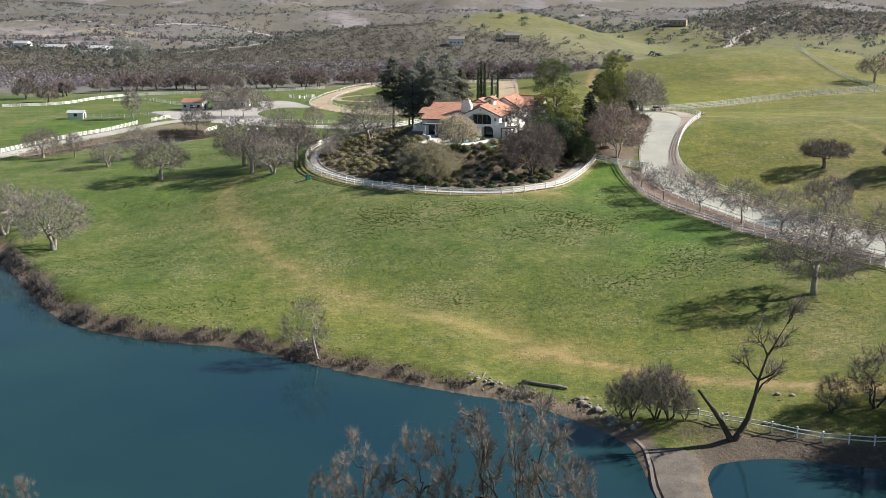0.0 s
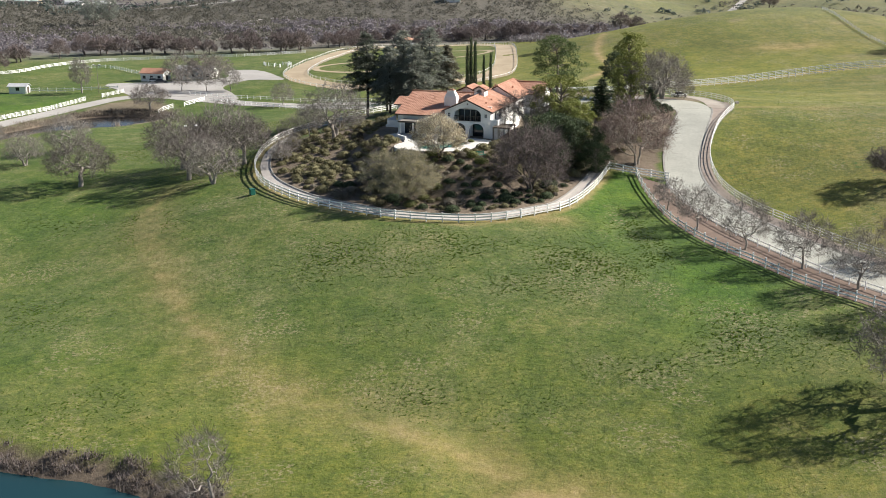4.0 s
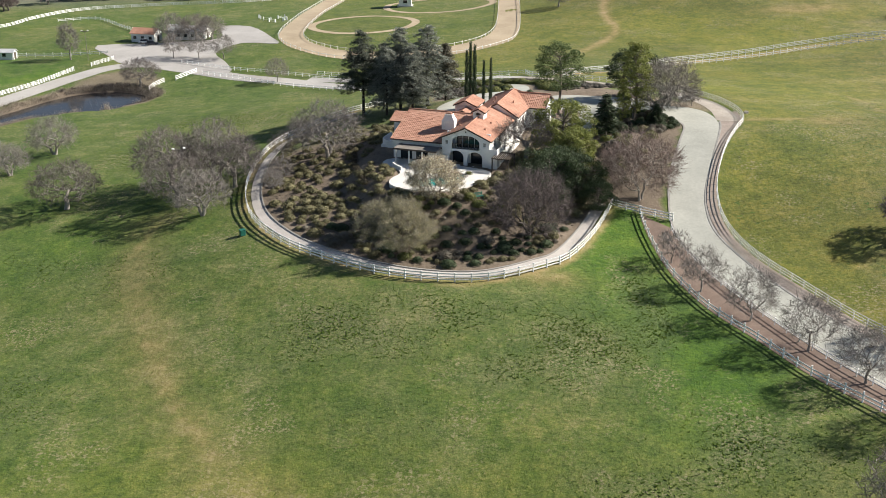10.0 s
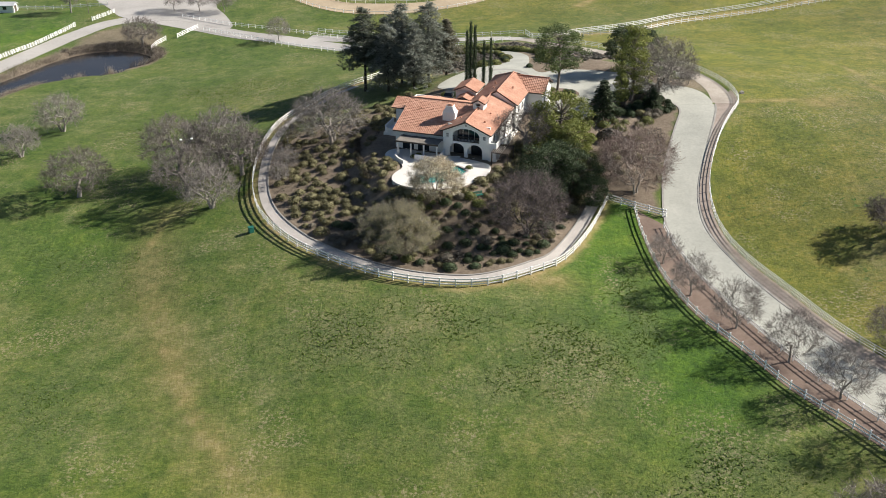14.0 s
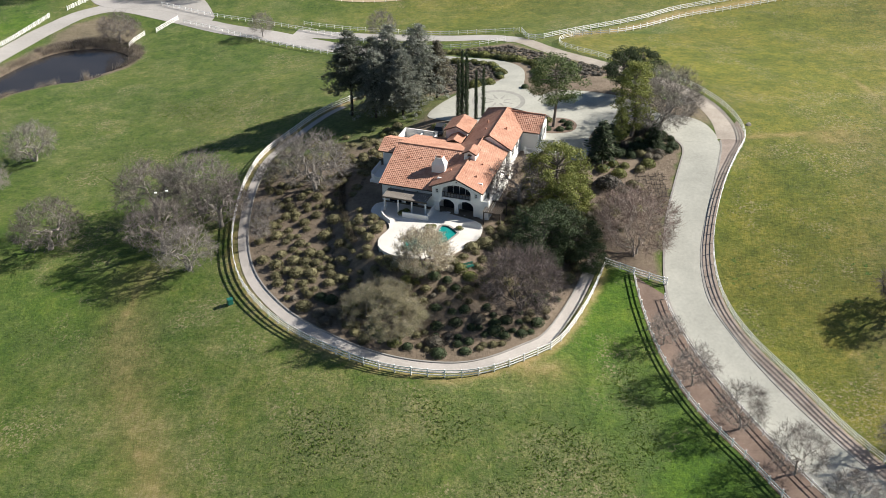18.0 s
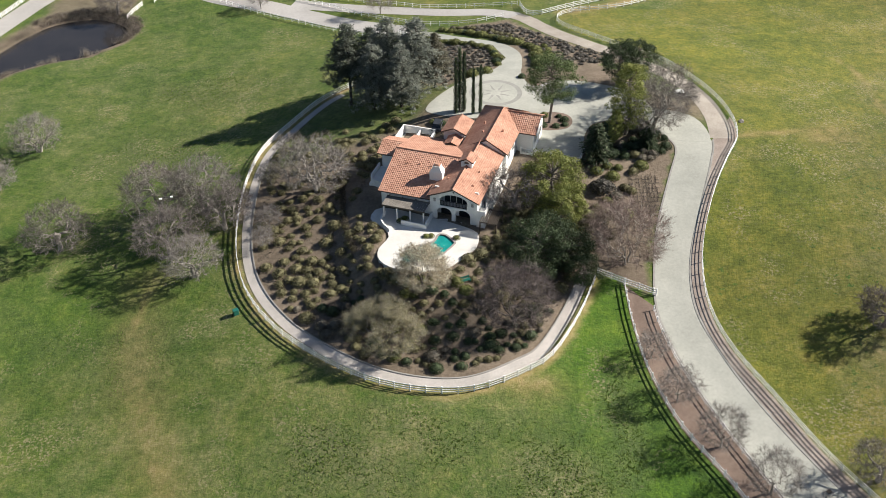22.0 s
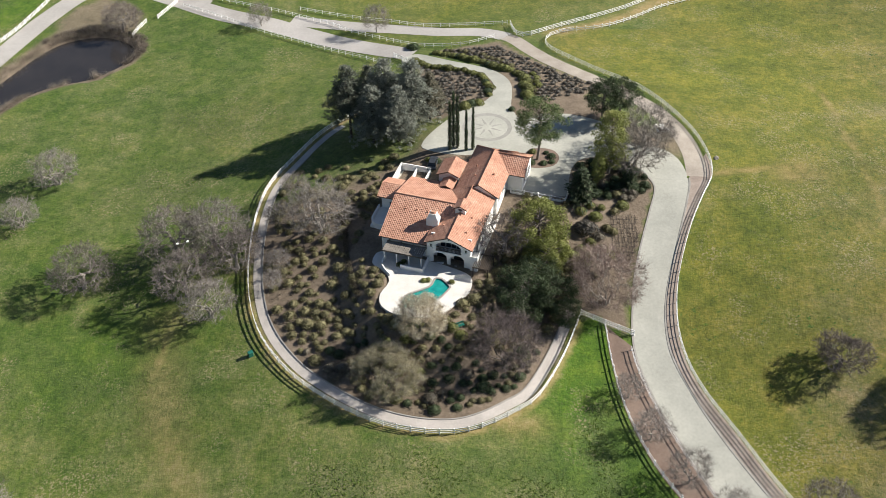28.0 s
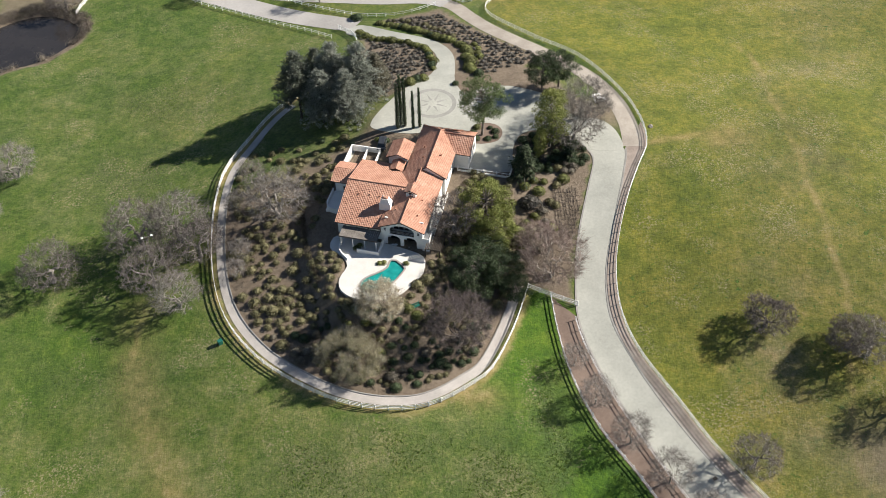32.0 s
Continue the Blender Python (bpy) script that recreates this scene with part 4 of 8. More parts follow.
# -- white rail fences --
def post_mesh(h, w=0.14):
    bm = boxes((-w / 2, w / 2, -w / 2, w / 2, -0.3, h), bevel=0.01)
    box(bm, -w / 2 - 0.02, w / 2 + 0.02, -w / 2 - 0.02, w / 2 + 0.02, h, h + 0.035)
    me = bpy.data.meshes.new("post")
    bm.to_mesh(me)
    me.materials.append(M_WHITE)
    return me


def rail_mesh(h):
    me = bpy.data.meshes.new("rail")
    bm = boxes((0, 1, -0.03, 0.03, -h / 2, h / 2), bevel=0.006)
    bm.to_mesh(me)
    me.materials.append(M_WHITE)
    return me


POST, POST_LOW, RAIL, RAIL_THIN = post_mesh(1.42, 0.16), post_mesh(1.15, 0.13), rail_mesh(0.18), rail_mesh(0.11)


def rail_fence(line, label, rails=(0.35, 0.8, 1.25), spacing=2.5, post=None, rail=None, group="white rail fences", wire=False):
    pts = resample(line, spacing)
    zs = ground(np.array([p.x for p in pts]), np.array([p.y for p in pts]))
    base = thing("rail_fence", pose(pts[0].x, pts[0].y, zs[0]), label, "fence", group)
    o = Vector((pts[0].x, pts[0].y, zs[0]))
    for i, (p, z) in enumerate(zip(pts, zs)):
        a = Vector((p.x, p.y, z)) - o
        q = pts[min(i + 1, len(pts) - 1)] - pts[max(i - 1, 0)]
        turn = math.degrees(math.atan2(q.y, q.x))
        ob = new("post", post or POST)
        ob.parent, ob.matrix_basis = base, pose(a.x, a.y, a.z, random.uniform(-1, 1), random.uniform(-1, 1), turn)
        if i + 1 < len(pts):
            b = Vector((pts[i + 1].x, pts[i + 1].y, zs[i + 1])) - o
            d = b - a
            flat = math.hypot(d.x, d.y)
            for h in rails:
                ob = new("rail", rail or RAIL)
                ob.parent = base
                ob.matrix_basis = pose(a.x, a.y, a.z + h + random.uniform(-0.012, 0.012), 0, -math.degrees(math.atan2(d.z, flat)), math.degrees(math.atan2(d.y, d.x))) @ Matrix.Diagonal((d.length, 1, 1, 1))
    return base


rail_fence(ring_line, "white three-rail fence curving round the knoll")
rail_fence(fence_east, "white three-rail fence between driveway and pasture", (0.4, 0.8, 1.2), 2.5, POST_LOW, RAIL_THIN)
rail_fence(fence_west, "low white rail fence along the meadow", (0.5, 1.0))
inner = [drive_l[60:][i] for i in range(0, len(drive_l[60:]))]
rail_fence([p + Vector((-0.75, -0.35)) for p in inner if p.y < 207.5], "white rail fence along the edge of the driveway", (0.5, 1.0), 2.5, POST_LOW, RAIL_THIN)
rail_fence([(33.2, 214.2), (42.6, 209.4)], "short white rail fence from the path to the driveway")
rail_fence(smooth([(-138.0, 252.0), (-131.5, 285.0), (-126.0, 315.0), (-121.5, 332.5), (-117.0, 345.0), (-112.2, 364.6)]), "white four-rail fence beside the farm road", (0.3, 0.62, 0.94, 1.26), 2.5, POST, RAIL_THIN)
rail_fence([(-108.5, 370.0), (-104.0, 379.0)], "white four-rail fence at the yard gate", (0.3, 0.62, 0.94, 1.26), 2.5, POST, RAIL_THIN)
rail_fence(smooth([(27.2, 332.5), (29.6, 323.4), (38.8, 327.6), (48.8, 333.2), (60.0, 339.5), (74.0, 349.0), (99.0, 359.0), (121.8, 366.5), (144.4, 372.0), (190.0, 382.0)]), "white rail fence along the far edge of the pasture")
rail_fence(smooth([(40.0, 324.0), (52.0, 327.0), (62.0, 333.0), (74.0, 341.5), (99.0, 351.5), (121.8, 359.5), (144.4, 364.5), (190.0, 374.0)]), "white rail fence along the near edge of the lane", (0.5, 1.0))
rail_fence(smooth([(-70.0, 357.0), (-56.2, 348.4), (-46.5, 341.0), (-34.5, 333.2), (-24.1, 325.6), (-14.1, 318.6), (-6.5, 312.0)]), "low white fence on the meadow side of the farm road", (0.5, 1.0), post=POST_LOW, rail=RAIL_THIN)
rail_fence(smooth([(-80.0, 372.0), (-62.0, 361.0), (-40.0, 350.5), (-25.2, 342.0), (-18.2, 335.9), (-9.8, 330.0), (-1.6, 324.2), (3.0, 322.0), (9.5, 320.6), (15.7, 321.0), (22.5, 324.2)]), "low white fence on the far side of the farm road", (0.5, 1.0), post=POST_LOW, rail=RAIL_THIN)
rail_fence(smooth([(-34.0, 351.5), (-18.0, 344.5), (-6.0, 339.7), (2.0, 336.0), (14.5, 333.9), (26.6, 333.2)]), "white rail fence beyond the farm road", (0.5, 1.0), post=POST_LOW, rail=RAIL_THIN)
rail_fence([(-82.1, 341.4), (-79.4, 348.7)], "short white rail fence at the pond")
rail_fence([(-76.5, 350.4), (-72.2, 359.7)], "short white rail fence at the pond")
rail_fence(smooth([(-190.0, 430.0), (-169.0, 444.7), (-164.0, 467.0), (-153.0, 492.0), (-120.4, 505.0), (-89.3, 512.0), (-62.0, 524.0)]), "white rail fence behind the stable paddocks", (0.35, 0.8, 1.25), 3.6)
rail_fence([(-144.5, 386.4), (-123.3, 385.6), (-109.1, 388.5)], "white rail fence of a paddock", (0.5, 1.0), 3.0)
rail_fence(smooth([(-152.0, 460.0), (-138.1, 466.0), (-122.0, 446.0), (-109.1, 428.1)]), "white rail fence of a paddock", (0.5, 1.0), 3.0)
for off, name in ((ARENA_OUT, "outer"), (ARENA_IN, "inner")):
    c = smooth(off, 4, True)
    rail_fence([*c, c[0]], f"low white {name} rail of the riding track", (0.9,), 3.4, POST_LOW, RAIL_THIN)
rail_fence([(24.8, 99.3), (31.2, 97.2), (35.7, 95.6), (41.5, 93.8), (50.0, 92.5)], "low white rail fence near the lake shore", (0.5, 0.95), 2.5, POST_LOW, RAIL_THIN)
rail_fence(smooth([(163.0, 470.0), (162.0, 440.0), (162.5, 410.0), (165.0, 380.0)]), "white rail fence climbing over the hill", (0.5, 1.0), 3.0)


# -- the house --
HOUSE = pose(8.4, 224.6, 16.55, 0, 0, -18)
house = thing("villa", HOUSE, "white stucco villa with terracotta tile roofs and arched openings", "house")


def wall_panel(outer, holes, thick):
    """An upright wall in the x-z plane with openings through it, thick towards +y."""
    loops = [[Vector((x, 0, z)) for x, z in outer]] + [[Vector((x, 0, z)) for x, z in h] for h in holes]
    flat = [v for lp in loops for v in lp]
    tris = geometry.tessellate_polygon([[Vector((v.x, v.z, 0)) for v in lp] for lp in loops])
    bm = bmesh.new()
    front = [bm.verts.new(v) for v in flat]
    back = [bm.verts.new(v + Vector((0, thick, 0))) for v in flat]
    for t in tris:
        for row in (front, back):
            try:
                bm.faces.new([row[i] for i in t])
            except ValueError:
                pass
    k = 0
    for lp in loops:
        n = len(lp)
        for i in range(n):
            j = (i + 1) % n
            bm.faces.new((front[k + i], front[k + j], back[k + j], back[k + i]))
        k += n
    return bm


def arch(x0, x1, z0, spring, n=10, rise=None):
    r = (x1 - x0) / 2
    rise = r if rise is None else rise
    c = (x0 + x1) / 2
    return [(x0, z0), (x1, z0)] + [(c + r * math.cos(a), spring + rise * math.sin(a)) for a in np.linspace(0, math.pi, n)]


def rect(x0, x1, z0, z1):
    return [(x0, z0), (x1, z0), (x1, z1), (x0, z1)]


def tiled_slope(e0, e1, r0, r1, pitch=0.36, course=0.45, amp=0.07):
    """A roof slope of barrel tiles: eave ends e0, e1 and ridge ends r0, r1; tiles run up the slope in columns."""
    e0, e1, r0, r1 = (Vector(v) for v in (e0, e1, r0, r1))
    u = (e1 - e0).normalized()
    up = (r0 - e0) - u * (r0 - e0).dot(u)
    if up.length < 1e-3:
        up = (r1 - e0) - u * (r1 - e0).dot(u)
    n = u.cross(up).normalized()
    if n.z < 0:
        n = -n
    run = up.length
    v = up / run
    lr0, lr1 = (r0 - e0).dot(u), (r1 - e0).dot(u)
    le = (e1 - e0).length
    lo, hi = min(0, lr0), max(le, lr1)
    cols = max(4, int((hi - lo) / pitch) * 4)
    rows = max(2, int(run / course))
    verts, faces = [], []
    for r in range(rows + 1):
        for lip in (0, 1):
            t = min(1.0, (r + (0.92 if lip else 0.0)) / rows)
            a, b = lr0 * t, le + (lr1 - le) * t
            lift = 0.0 if lip else 0.03
            for c in range(cols + 1):
                s = lo + (hi - lo) * c / cols
                w = amp * abs(math.cos(math.pi * (c % 4) / 4 + 0.3)) * 1.0
                s = min(max(s, a), b)
                jit = 0.012 * math.sin(c * 12.9 + r * 78.2)
                verts.append(e0 + u * s + v * (run * t) + n * (w + lift + jit))
    w = cols + 1
    for r in range(2 * rows + 1):
        for c in range(cols):
            i = r * w + c
            faces.append((i, i + 1, i + w + 1, i + w))
    return verts, faces


def roof(name, slopes, parent, thick=0.18, label=""):
    """Slopes as (e0, e1, r0, r1): a plain deck with a fascia, and the tiles of each slope laid on it."""
    bm = bmesh.new()
    for q in slopes:
        top = [Vector(q[0]), Vector(q[1]), Vector(q[3]), Vector(q[2])]
        if (top[2] - top[3]).length < 0.01:
            top = top[:3]
        a = [bm.verts.new(p) for p in top]
        b = [bm.verts.new(p - Vector((0, 0, thick))) for p in top]
        bm.faces.new(a)
        bm.faces.new(b[::-1])
        for i in range(len(a)):
            j = (i + 1) % len(a)
            bm.faces.new((a[i], a[j], b[j], b[i]))
    deck = part(name, bm, M_EAVE, parent, label)
    for q in slopes:
        geo = tiled_slope(*q)
        part("roof_tiles", mesh_from("roof_tiles", *geo, M_TILE), None, deck)["kind"] = "stuff"
    return deck


def ridge_cap(a, b, parent):
    a, b = Vector(a), Vector(b)
    d = b - a
    bm = bmesh.new()
    n = max(2, int(d.length / 0.45))
    for i in range(n):
        p = a + d * ((i + 0.5) / n)
        r = bmesh.ops.create_cone(bm, segments=8, radius1=0.15, radius2=0.125, depth=d.length / n * 1.08, cap_ends=True)["verts"]
        bmesh.ops.transform(bm, matrix=Matrix.Translation(p) @ d.to_track_quat("Z", "Y").to_matrix().to_4x4(), verts=r)
    return part("ridge_tiles", bm, M_TILE, parent)


M_EAVE = varied("dark_eave_wood", (0.06, 0.042, 0.032), (0.12, 0.085, 0.065), 1.0, 0.8, 8.0, 0.1, 0.01)


def window(parent, x, y, z, w, h, turn, arched=False, label="dark window with a white frame"):
    """A recessed window with frame, pane, bars and sill; y is the wall's outer face, turned about z."""
    m = pose(x, y, z, 0, 0, turn)
    fr = wall_panel(rect(-w / 2, w / 2, 0, h), [rect(-w / 2 + 0.07, w / 2 - 0.07, 0.07, h - 0.07)], 0.10)
    bmesh.ops.transform(fr, matrix=m @ pose(0, -0.05, 0), verts=fr.verts)
    f = part("window_frame", fr, M_FRAME, parent, label)
    p = boxes((-w / 2 + 0.06, w / 2 - 0.06, -0.01, 0.02, 0.06, h - 0.06))
    bmesh.ops.transform(p, matrix=m, verts=p.verts)
    part("pane", p, M_GLASS, f)
    b = boxes((-0.025, 0.025, -0.04, 0.0, 0.06, h - 0.06), (-w / 2 + 0.06, w / 2 - 0.06, -0.04, 0.0, h * 0.5 - 0.02, h * 0.5 + 0.02))
    bmesh.ops.transform(b, matrix=m, verts=b.verts)
    part("glazing_grid", b, M_FRAME, f)
    s = boxes((-w / 2 - 0.08, w / 2 + 0.08, -0.16, 0.0, -0.08, 0.0))
    bmesh.ops.transform(s, matrix=m, verts=s.verts)
    part("sill", s, M_STUCCO, f)


M_FRAME = varied("white_window_frame", (0.55, 0.55, 0.53), (0.70, 0.70, 0.68), 1.0, 0.5, 8.0, 0.05, 0.005)

# front wing with the arched gable
E_, R_ = 5.05, 7.0
gable = [(-4.4, -0.6), (4.4, -0.6), (4.4, E_), (0.0, R_ - 0.12), (-4.4, E_)]
part("front_gable_wall", wall_panel(gable, [arch(-2.55, 2.55, 3.0, 4.2, 14, 1.35), arch(-3.1, -0.35, 0.02, 1.55, 10, 1.1), arch(0.35, 3.1, 0.02, 1.55, 10, 1.1)], 0.4), M_STUCCO, house, "white stucco gable wall with one wide and two lower arches")
bm = boxes((-4.4, -4.05, 0.4, 17, -0.6, E_), (-4.05, 4.05, 1.9, 2.2, -0.6, 5.6))
part("wall", bm, M_STUCCO, house)
side = wall_panel(rect(0.4, 17.0, -1.4, E_), [rect(3.0, 4.2, 3.0, 4.4), rect(6.2, 7.4, 3.0, 4.4), rect(9.6, 10.8, 3.0, 4.4), rect(12.6, 13.8, 3.0, 4.4), rect(4.0, 5.4, 0.2, 2.3), rect(10.0, 11.4, 0.2, 2.3)], 0.35)
bmesh.ops.transform(side, matrix=pose(4.4, 0, 0, 0, 0, 90), verts=side.verts)
part("wall", side, M_STUCCO, house, "sunlit white stucco side wall with windows")
for b, z, w, h in ((3.6, 3.0, 1.2, 1.4), (6.8, 3.0, 1.2, 1.4), (10.2, 3.0, 1.2, 1.4), (13.2, 3.0, 1.2, 1.4), (4.7, 0.2, 1.4, 2.1), (10.7, 0.2, 1.4, 2.1)):
    window(house, 4.28, b, z, w, h, 90)
part("loggia_floor", boxes((-4.05, 4.05, 0.4, 1.9, 2.6, 2.85)), M_STUCCO, house)
lg = part("loggia_door", boxes((-2.2, 2.2, 1.84, 1.9, 2.85, 5.0)), M_GLASS, house, "dark glazed balcony doors")
part("glazing_grid", boxes(*[(x - 0.04, x + 0.04, 1.78, 1.84, 2.85, 5.0) for x in (-2.2, -1.1, 0, 1.1, 2.2)], (-2.2, 2.2, 1.78, 1.84, 4.95, 5.03)), M_FRAME, lg)
rl = part("balcony_railing", boxes((-2.55, 2.55, 0.1, 0.2, 3.92, 4.0), (-2.55, 2.55, 0.1, 0.2, 3.08, 3.14)), M_WOOD_DARK, house, "dark wooden balcony railing in the arch")
for i in range(19):
    x = -2.45 + i * 0.272
    part("baluster", boxes((x - 0.03, x + 0.03, 0.12, 0.18, 3.14, 3.92)), M_WOOD_DARK, rl)
for x in (-1.7, 1.7):
    part("lower_door", boxes((x - 1.2, x + 1.2, 1.82, 1.9, 0.0, 2.3)), M_GLASS, house, "dark glazed patio doors under an arch")
for x in (-3.5, 3.5):
    window(house, x, -0.02, 3.75, 0.5, 0.75, 0)
part("vent", boxes((-0.12, 0.12, -0.05, 0.02, 6.05, 6.3), bevel=0.02), M_WOOD_DARK, house)
e = 0.45
front_roof = roof("front_roof", [((-4.4 - e, 17, E_ - 0.2), (-4.4 - e, -e, E_ - 0.2), (0, 17, R_), (0, -e, R_)), ((4.4 + e, -e, E_ - 0.2), (4.4 + e, 17, E_ - 0.2), (0, -e, R_), (0, 17, R_))], house, label="terracotta gable roof of the front wing")
ridge_cap((0, -e, R_ + 0.12), (0, 17, R_ + 0.12), front_roof)

# rear wing, higher, with a hipped end
E2, R2 = 5.45, 7.7
part("wall", boxes((-3.4, 5.0, 17, 32.8, -1.2, E2)), M_STUCCO, house)
for b in (19.0, 22.0):
    window(house, 5.05, b, 3.0, 1.2, 1.4, 90)
# cross wing at the rear, with its gable to the forecourt
part("wall", boxes((5.0, 8.3, 25.3, 32.8, -1.2, 5.2)), M_STUCCO, house)
cg = wall_panel([(25.3, 5.0), (32.8, 5.0), (29.3, 6.95)], [], 0.3)
bmesh.ops.transform(cg, matrix=pose(8.3, 0, 0, 0, 0, 90), verts=cg.verts)
part("gable_end", cg, M_STUCCO, house)
for b in (27.2, 31.0):
    window(house, 8.35, b, 2.6, 1.2, 1.5, 90)
cw = roof("cross_roof", [((5.45, 24.9, 5.25), (8.75, 24.9, 5.25), (2.0, 29.3, 7.2), (8.75, 29.3, 7.2)), ((8.75, 33.3, 5.22), (3.6, 33.3, 5.22), (8.75, 29.3, 7.2), (2.0, 29.3, 7.2))], house, label="terracotta gable roof of the rear cross wing")
ridge_cap((2.0, 29.3, 7.32), (8.75, 29.3, 7.32), cw)
for x in (-1.5, 1.2, 3.9):
    window(house, x, 32.85, 0.9, 1.3, 1.6, 180)
rr = roof("rear_roof", [((-3.4 - e, 33.2, E2 - 0.2), (-3.4 - e, 16.4, E2 - 0.2), (1.2, 29.3, R2), (1.2, 16.4, R2)), ((5.0 + e, 16.4, E2 - 0.2), (5.0 + e, 33.2, E2 - 0.2), (1.2, 16.4, R2), (1.2, 29.3, R2)), ((5.0 + e, 33.2, E2 - 0.2), (-3.4 - e, 33.2, E2 - 0.2), (1.2, 29.3, R2), (1.2, 29.3, R2))], house, label="terracotta hipped roof of the rear wing")
part("gable_end", wall_panel([(-3.4, E2 - 0.4), (5.0, E2 - 0.4), (1.2, R2 - 0.1)], [], 0.3), M_STUCCO, house).matrix_basis = pose(0, 16.5, 0)
ridge_cap((1.2, 16.4, R2 + 0.12), (1.2, 29.3, R2 + 0.12), rr)
ridge_cap((1.2, 29.3, R2 + 0.12), (5.3, 33.1, E2), rr)
ridge_cap((1.2, 29.3, R2 + 0.12), (-3.7, 33.1, E2), rr)

# west wing: long slope to the pool, long slope to the court
part("wall", boxes((-13.7, -4.4, 0.9, 19.4, -1.0, 3.9)), M_STUCCO, house)
we = wall_panel([(0.9, -1.0), (19.4, -1.0), (19.4, 4.1), (10.3, 6.6), (0.9, 3.7)], [], 0.3)
bmesh.ops.transform(we, matrix=pose(-13.7, 0, 0, 0, 0, 90), verts=we.verts)
part("gable_end", we, M_STUCCO, house)
wr = roof("west_roof", [((-14.3, 0.1, 3.75), (-4.0, 0.1, 3.75), (-14.3, 10.3, 6.85), (-0.6, 10.3, 6.85)), ((-3.0, 20.0, 4.1), (-14.3, 20.0, 4.1), (-0.6, 10.3, 6.85), (-14.3, 10.3, 6.85))], house, label="terracotta roof of the west wing")
ridge_cap((-14.3, 10.3, 6.97), (-0.6, 10.3, 6.97), wr)
for x in (-11.5, -8.5):
    part("patio_door", boxes((x - 1.1, x + 1.1, 0.84, 0.9, 0.1, 2.4)), M_GLASS, house, "dark glazed doors to the patio")
for p in ((-11.0, 7.2), (-8.7, 7.4), (-6.5, 7.3), (2.4, 8.0), (2.6, 3.4), (-2.3, 4.2), (3.0, 22.0), (-1.2, 24.0), (-0.6, 20.5)):
    z = 3.75 + (p[1] - 0.1) * 0.304 if p[0] < -4.2 else 6.0 if p[1] < 17 else 6.9
    part("roof_vent", boxes((p[0] - 0.13, p[0] + 0.13, p[1] - 0.13, p[1] + 0.13, z - 0.3, z + 0.32), bevel=0.03), M_TILE, house)

# small west end wing with its terrace
part("wall", boxes((-18.3, -13.7, 12.6, 18.0, -1.5, 3.9)), M_STUCCO, house)
roof("west_end_roof", [((-19.0, 11.9, 3.8), (-13.9, 11.9, 3.8), (-19.0, 15.3, 5.0), (-13.9, 15.3, 5.0)), ((-13.9, 18.7, 3.8), (-19.0, 18.7, 3.8), (-13.9, 15.3, 5.0), (-19.0, 15.3, 5.0))], house)
window(house, -16.0, 12.58, 1.0, 1.2, 1.4, 0)
window(house, -18.32, 15.3, 1.0, 1.2, 1.4, -90)
tr = part("terrace", boxes((-18.6, -13.7, 6.3, 12.6, -2.2, 0.6)), M_STUCCO, house, "raised white terrace with a curved parapet")
pts = [(-14.0, 6.2)] + [(-16.6 - 2.2 * math.sin(a), 8.4 - 2.2 * math.cos(a)) for a in np.linspace(0, math.pi / 2, 8)] + [(-18.8, 12.4)]
for (ax, ay), (bx, by) in zip(pts, pts[1:]):
    d = math.hypot(bx - ax, by - ay)
    part("parapet_block", boxes((-0.02, d + 0.02, -0.12, 0.12, -1.2, 1.5)), M_STUCCO, tr).matrix_basis = pose(ax, ay, 0, 0, 0, math.degrees(math.atan2(by - ay, bx - ax)))

# stair tower and roof lantern
part("tower_wall", boxes((-8.4, -4.2, 20.4, 25.4, -0.8, 5.9)), M_STUCCO, house)
roof("tower_roof", [((-8.8, 25.8, 5.8), (-8.8, 20.0, 5.8), (-6.3, 25.8, 6.9), (-6.3, 20.0, 6.9)), ((-3.8, 20.0, 5.8), (-3.8, 25.8, 5.8), (-6.3, 20.0, 6.9), (-6.3, 25.8, 6.9))], house, label="small terracotta gable roof of the stair tower")
part("tower_gable", wall_panel([(-8.4, 5.5), (-4.2, 5.5), (-6.3, 6.75)], [], 5.0), M_STUCCO, house).matrix_basis = pose(0, 20.4, 0)
window(house, -6.3, 20.38, 4.3, 0.9, 1.0, 0)
roof("link_roof", [((-7.4, 20.4, 4.9), (-7.4, 17.0, 4.9), (-5.9, 20.4, 5.6), (-5.9, 17.0, 5.6)), ((-4.4, 17.0, 4.9), (-4.4, 20.4, 4.9), (-5.9, 17.0, 5.6), (-5.9, 20.4, 5.6))], house)
part("lantern_wall", wall_panel([(-1.0, 5.6), (1.0, 5.6), (1.0, 8.0), (0, 8.5), (-1.0, 8.0)], [arch(-0.45, 0.45, 7.35, 7.55, 8, 0.3)], 0.2), M_STUCCO, house, "white roof lantern with an arched vent").matrix_basis = pose(0, 7.8, 0)
part("lantern_wall", boxes((-1.0, -0.8, 8.0, 10.2, 5.8, 8.0), (0.8, 1.0, 8.0, 10.2, 5.8, 8.0), (-0.8, 0.8, 10.0, 10.2, 5.8, 8.1)), M_STUCCO, house)
roof("lantern_roof", [((-1.35, 10.5, 7.9), (-1.35, 7.5, 7.9), (0, 10.5, 8.6), (0, 7.5, 8.6)), ((1.35, 7.5, 7.9), (1.35, 10.5, 7.9), (0, 7.5, 8.6), (0, 10.5, 8.6))], house)

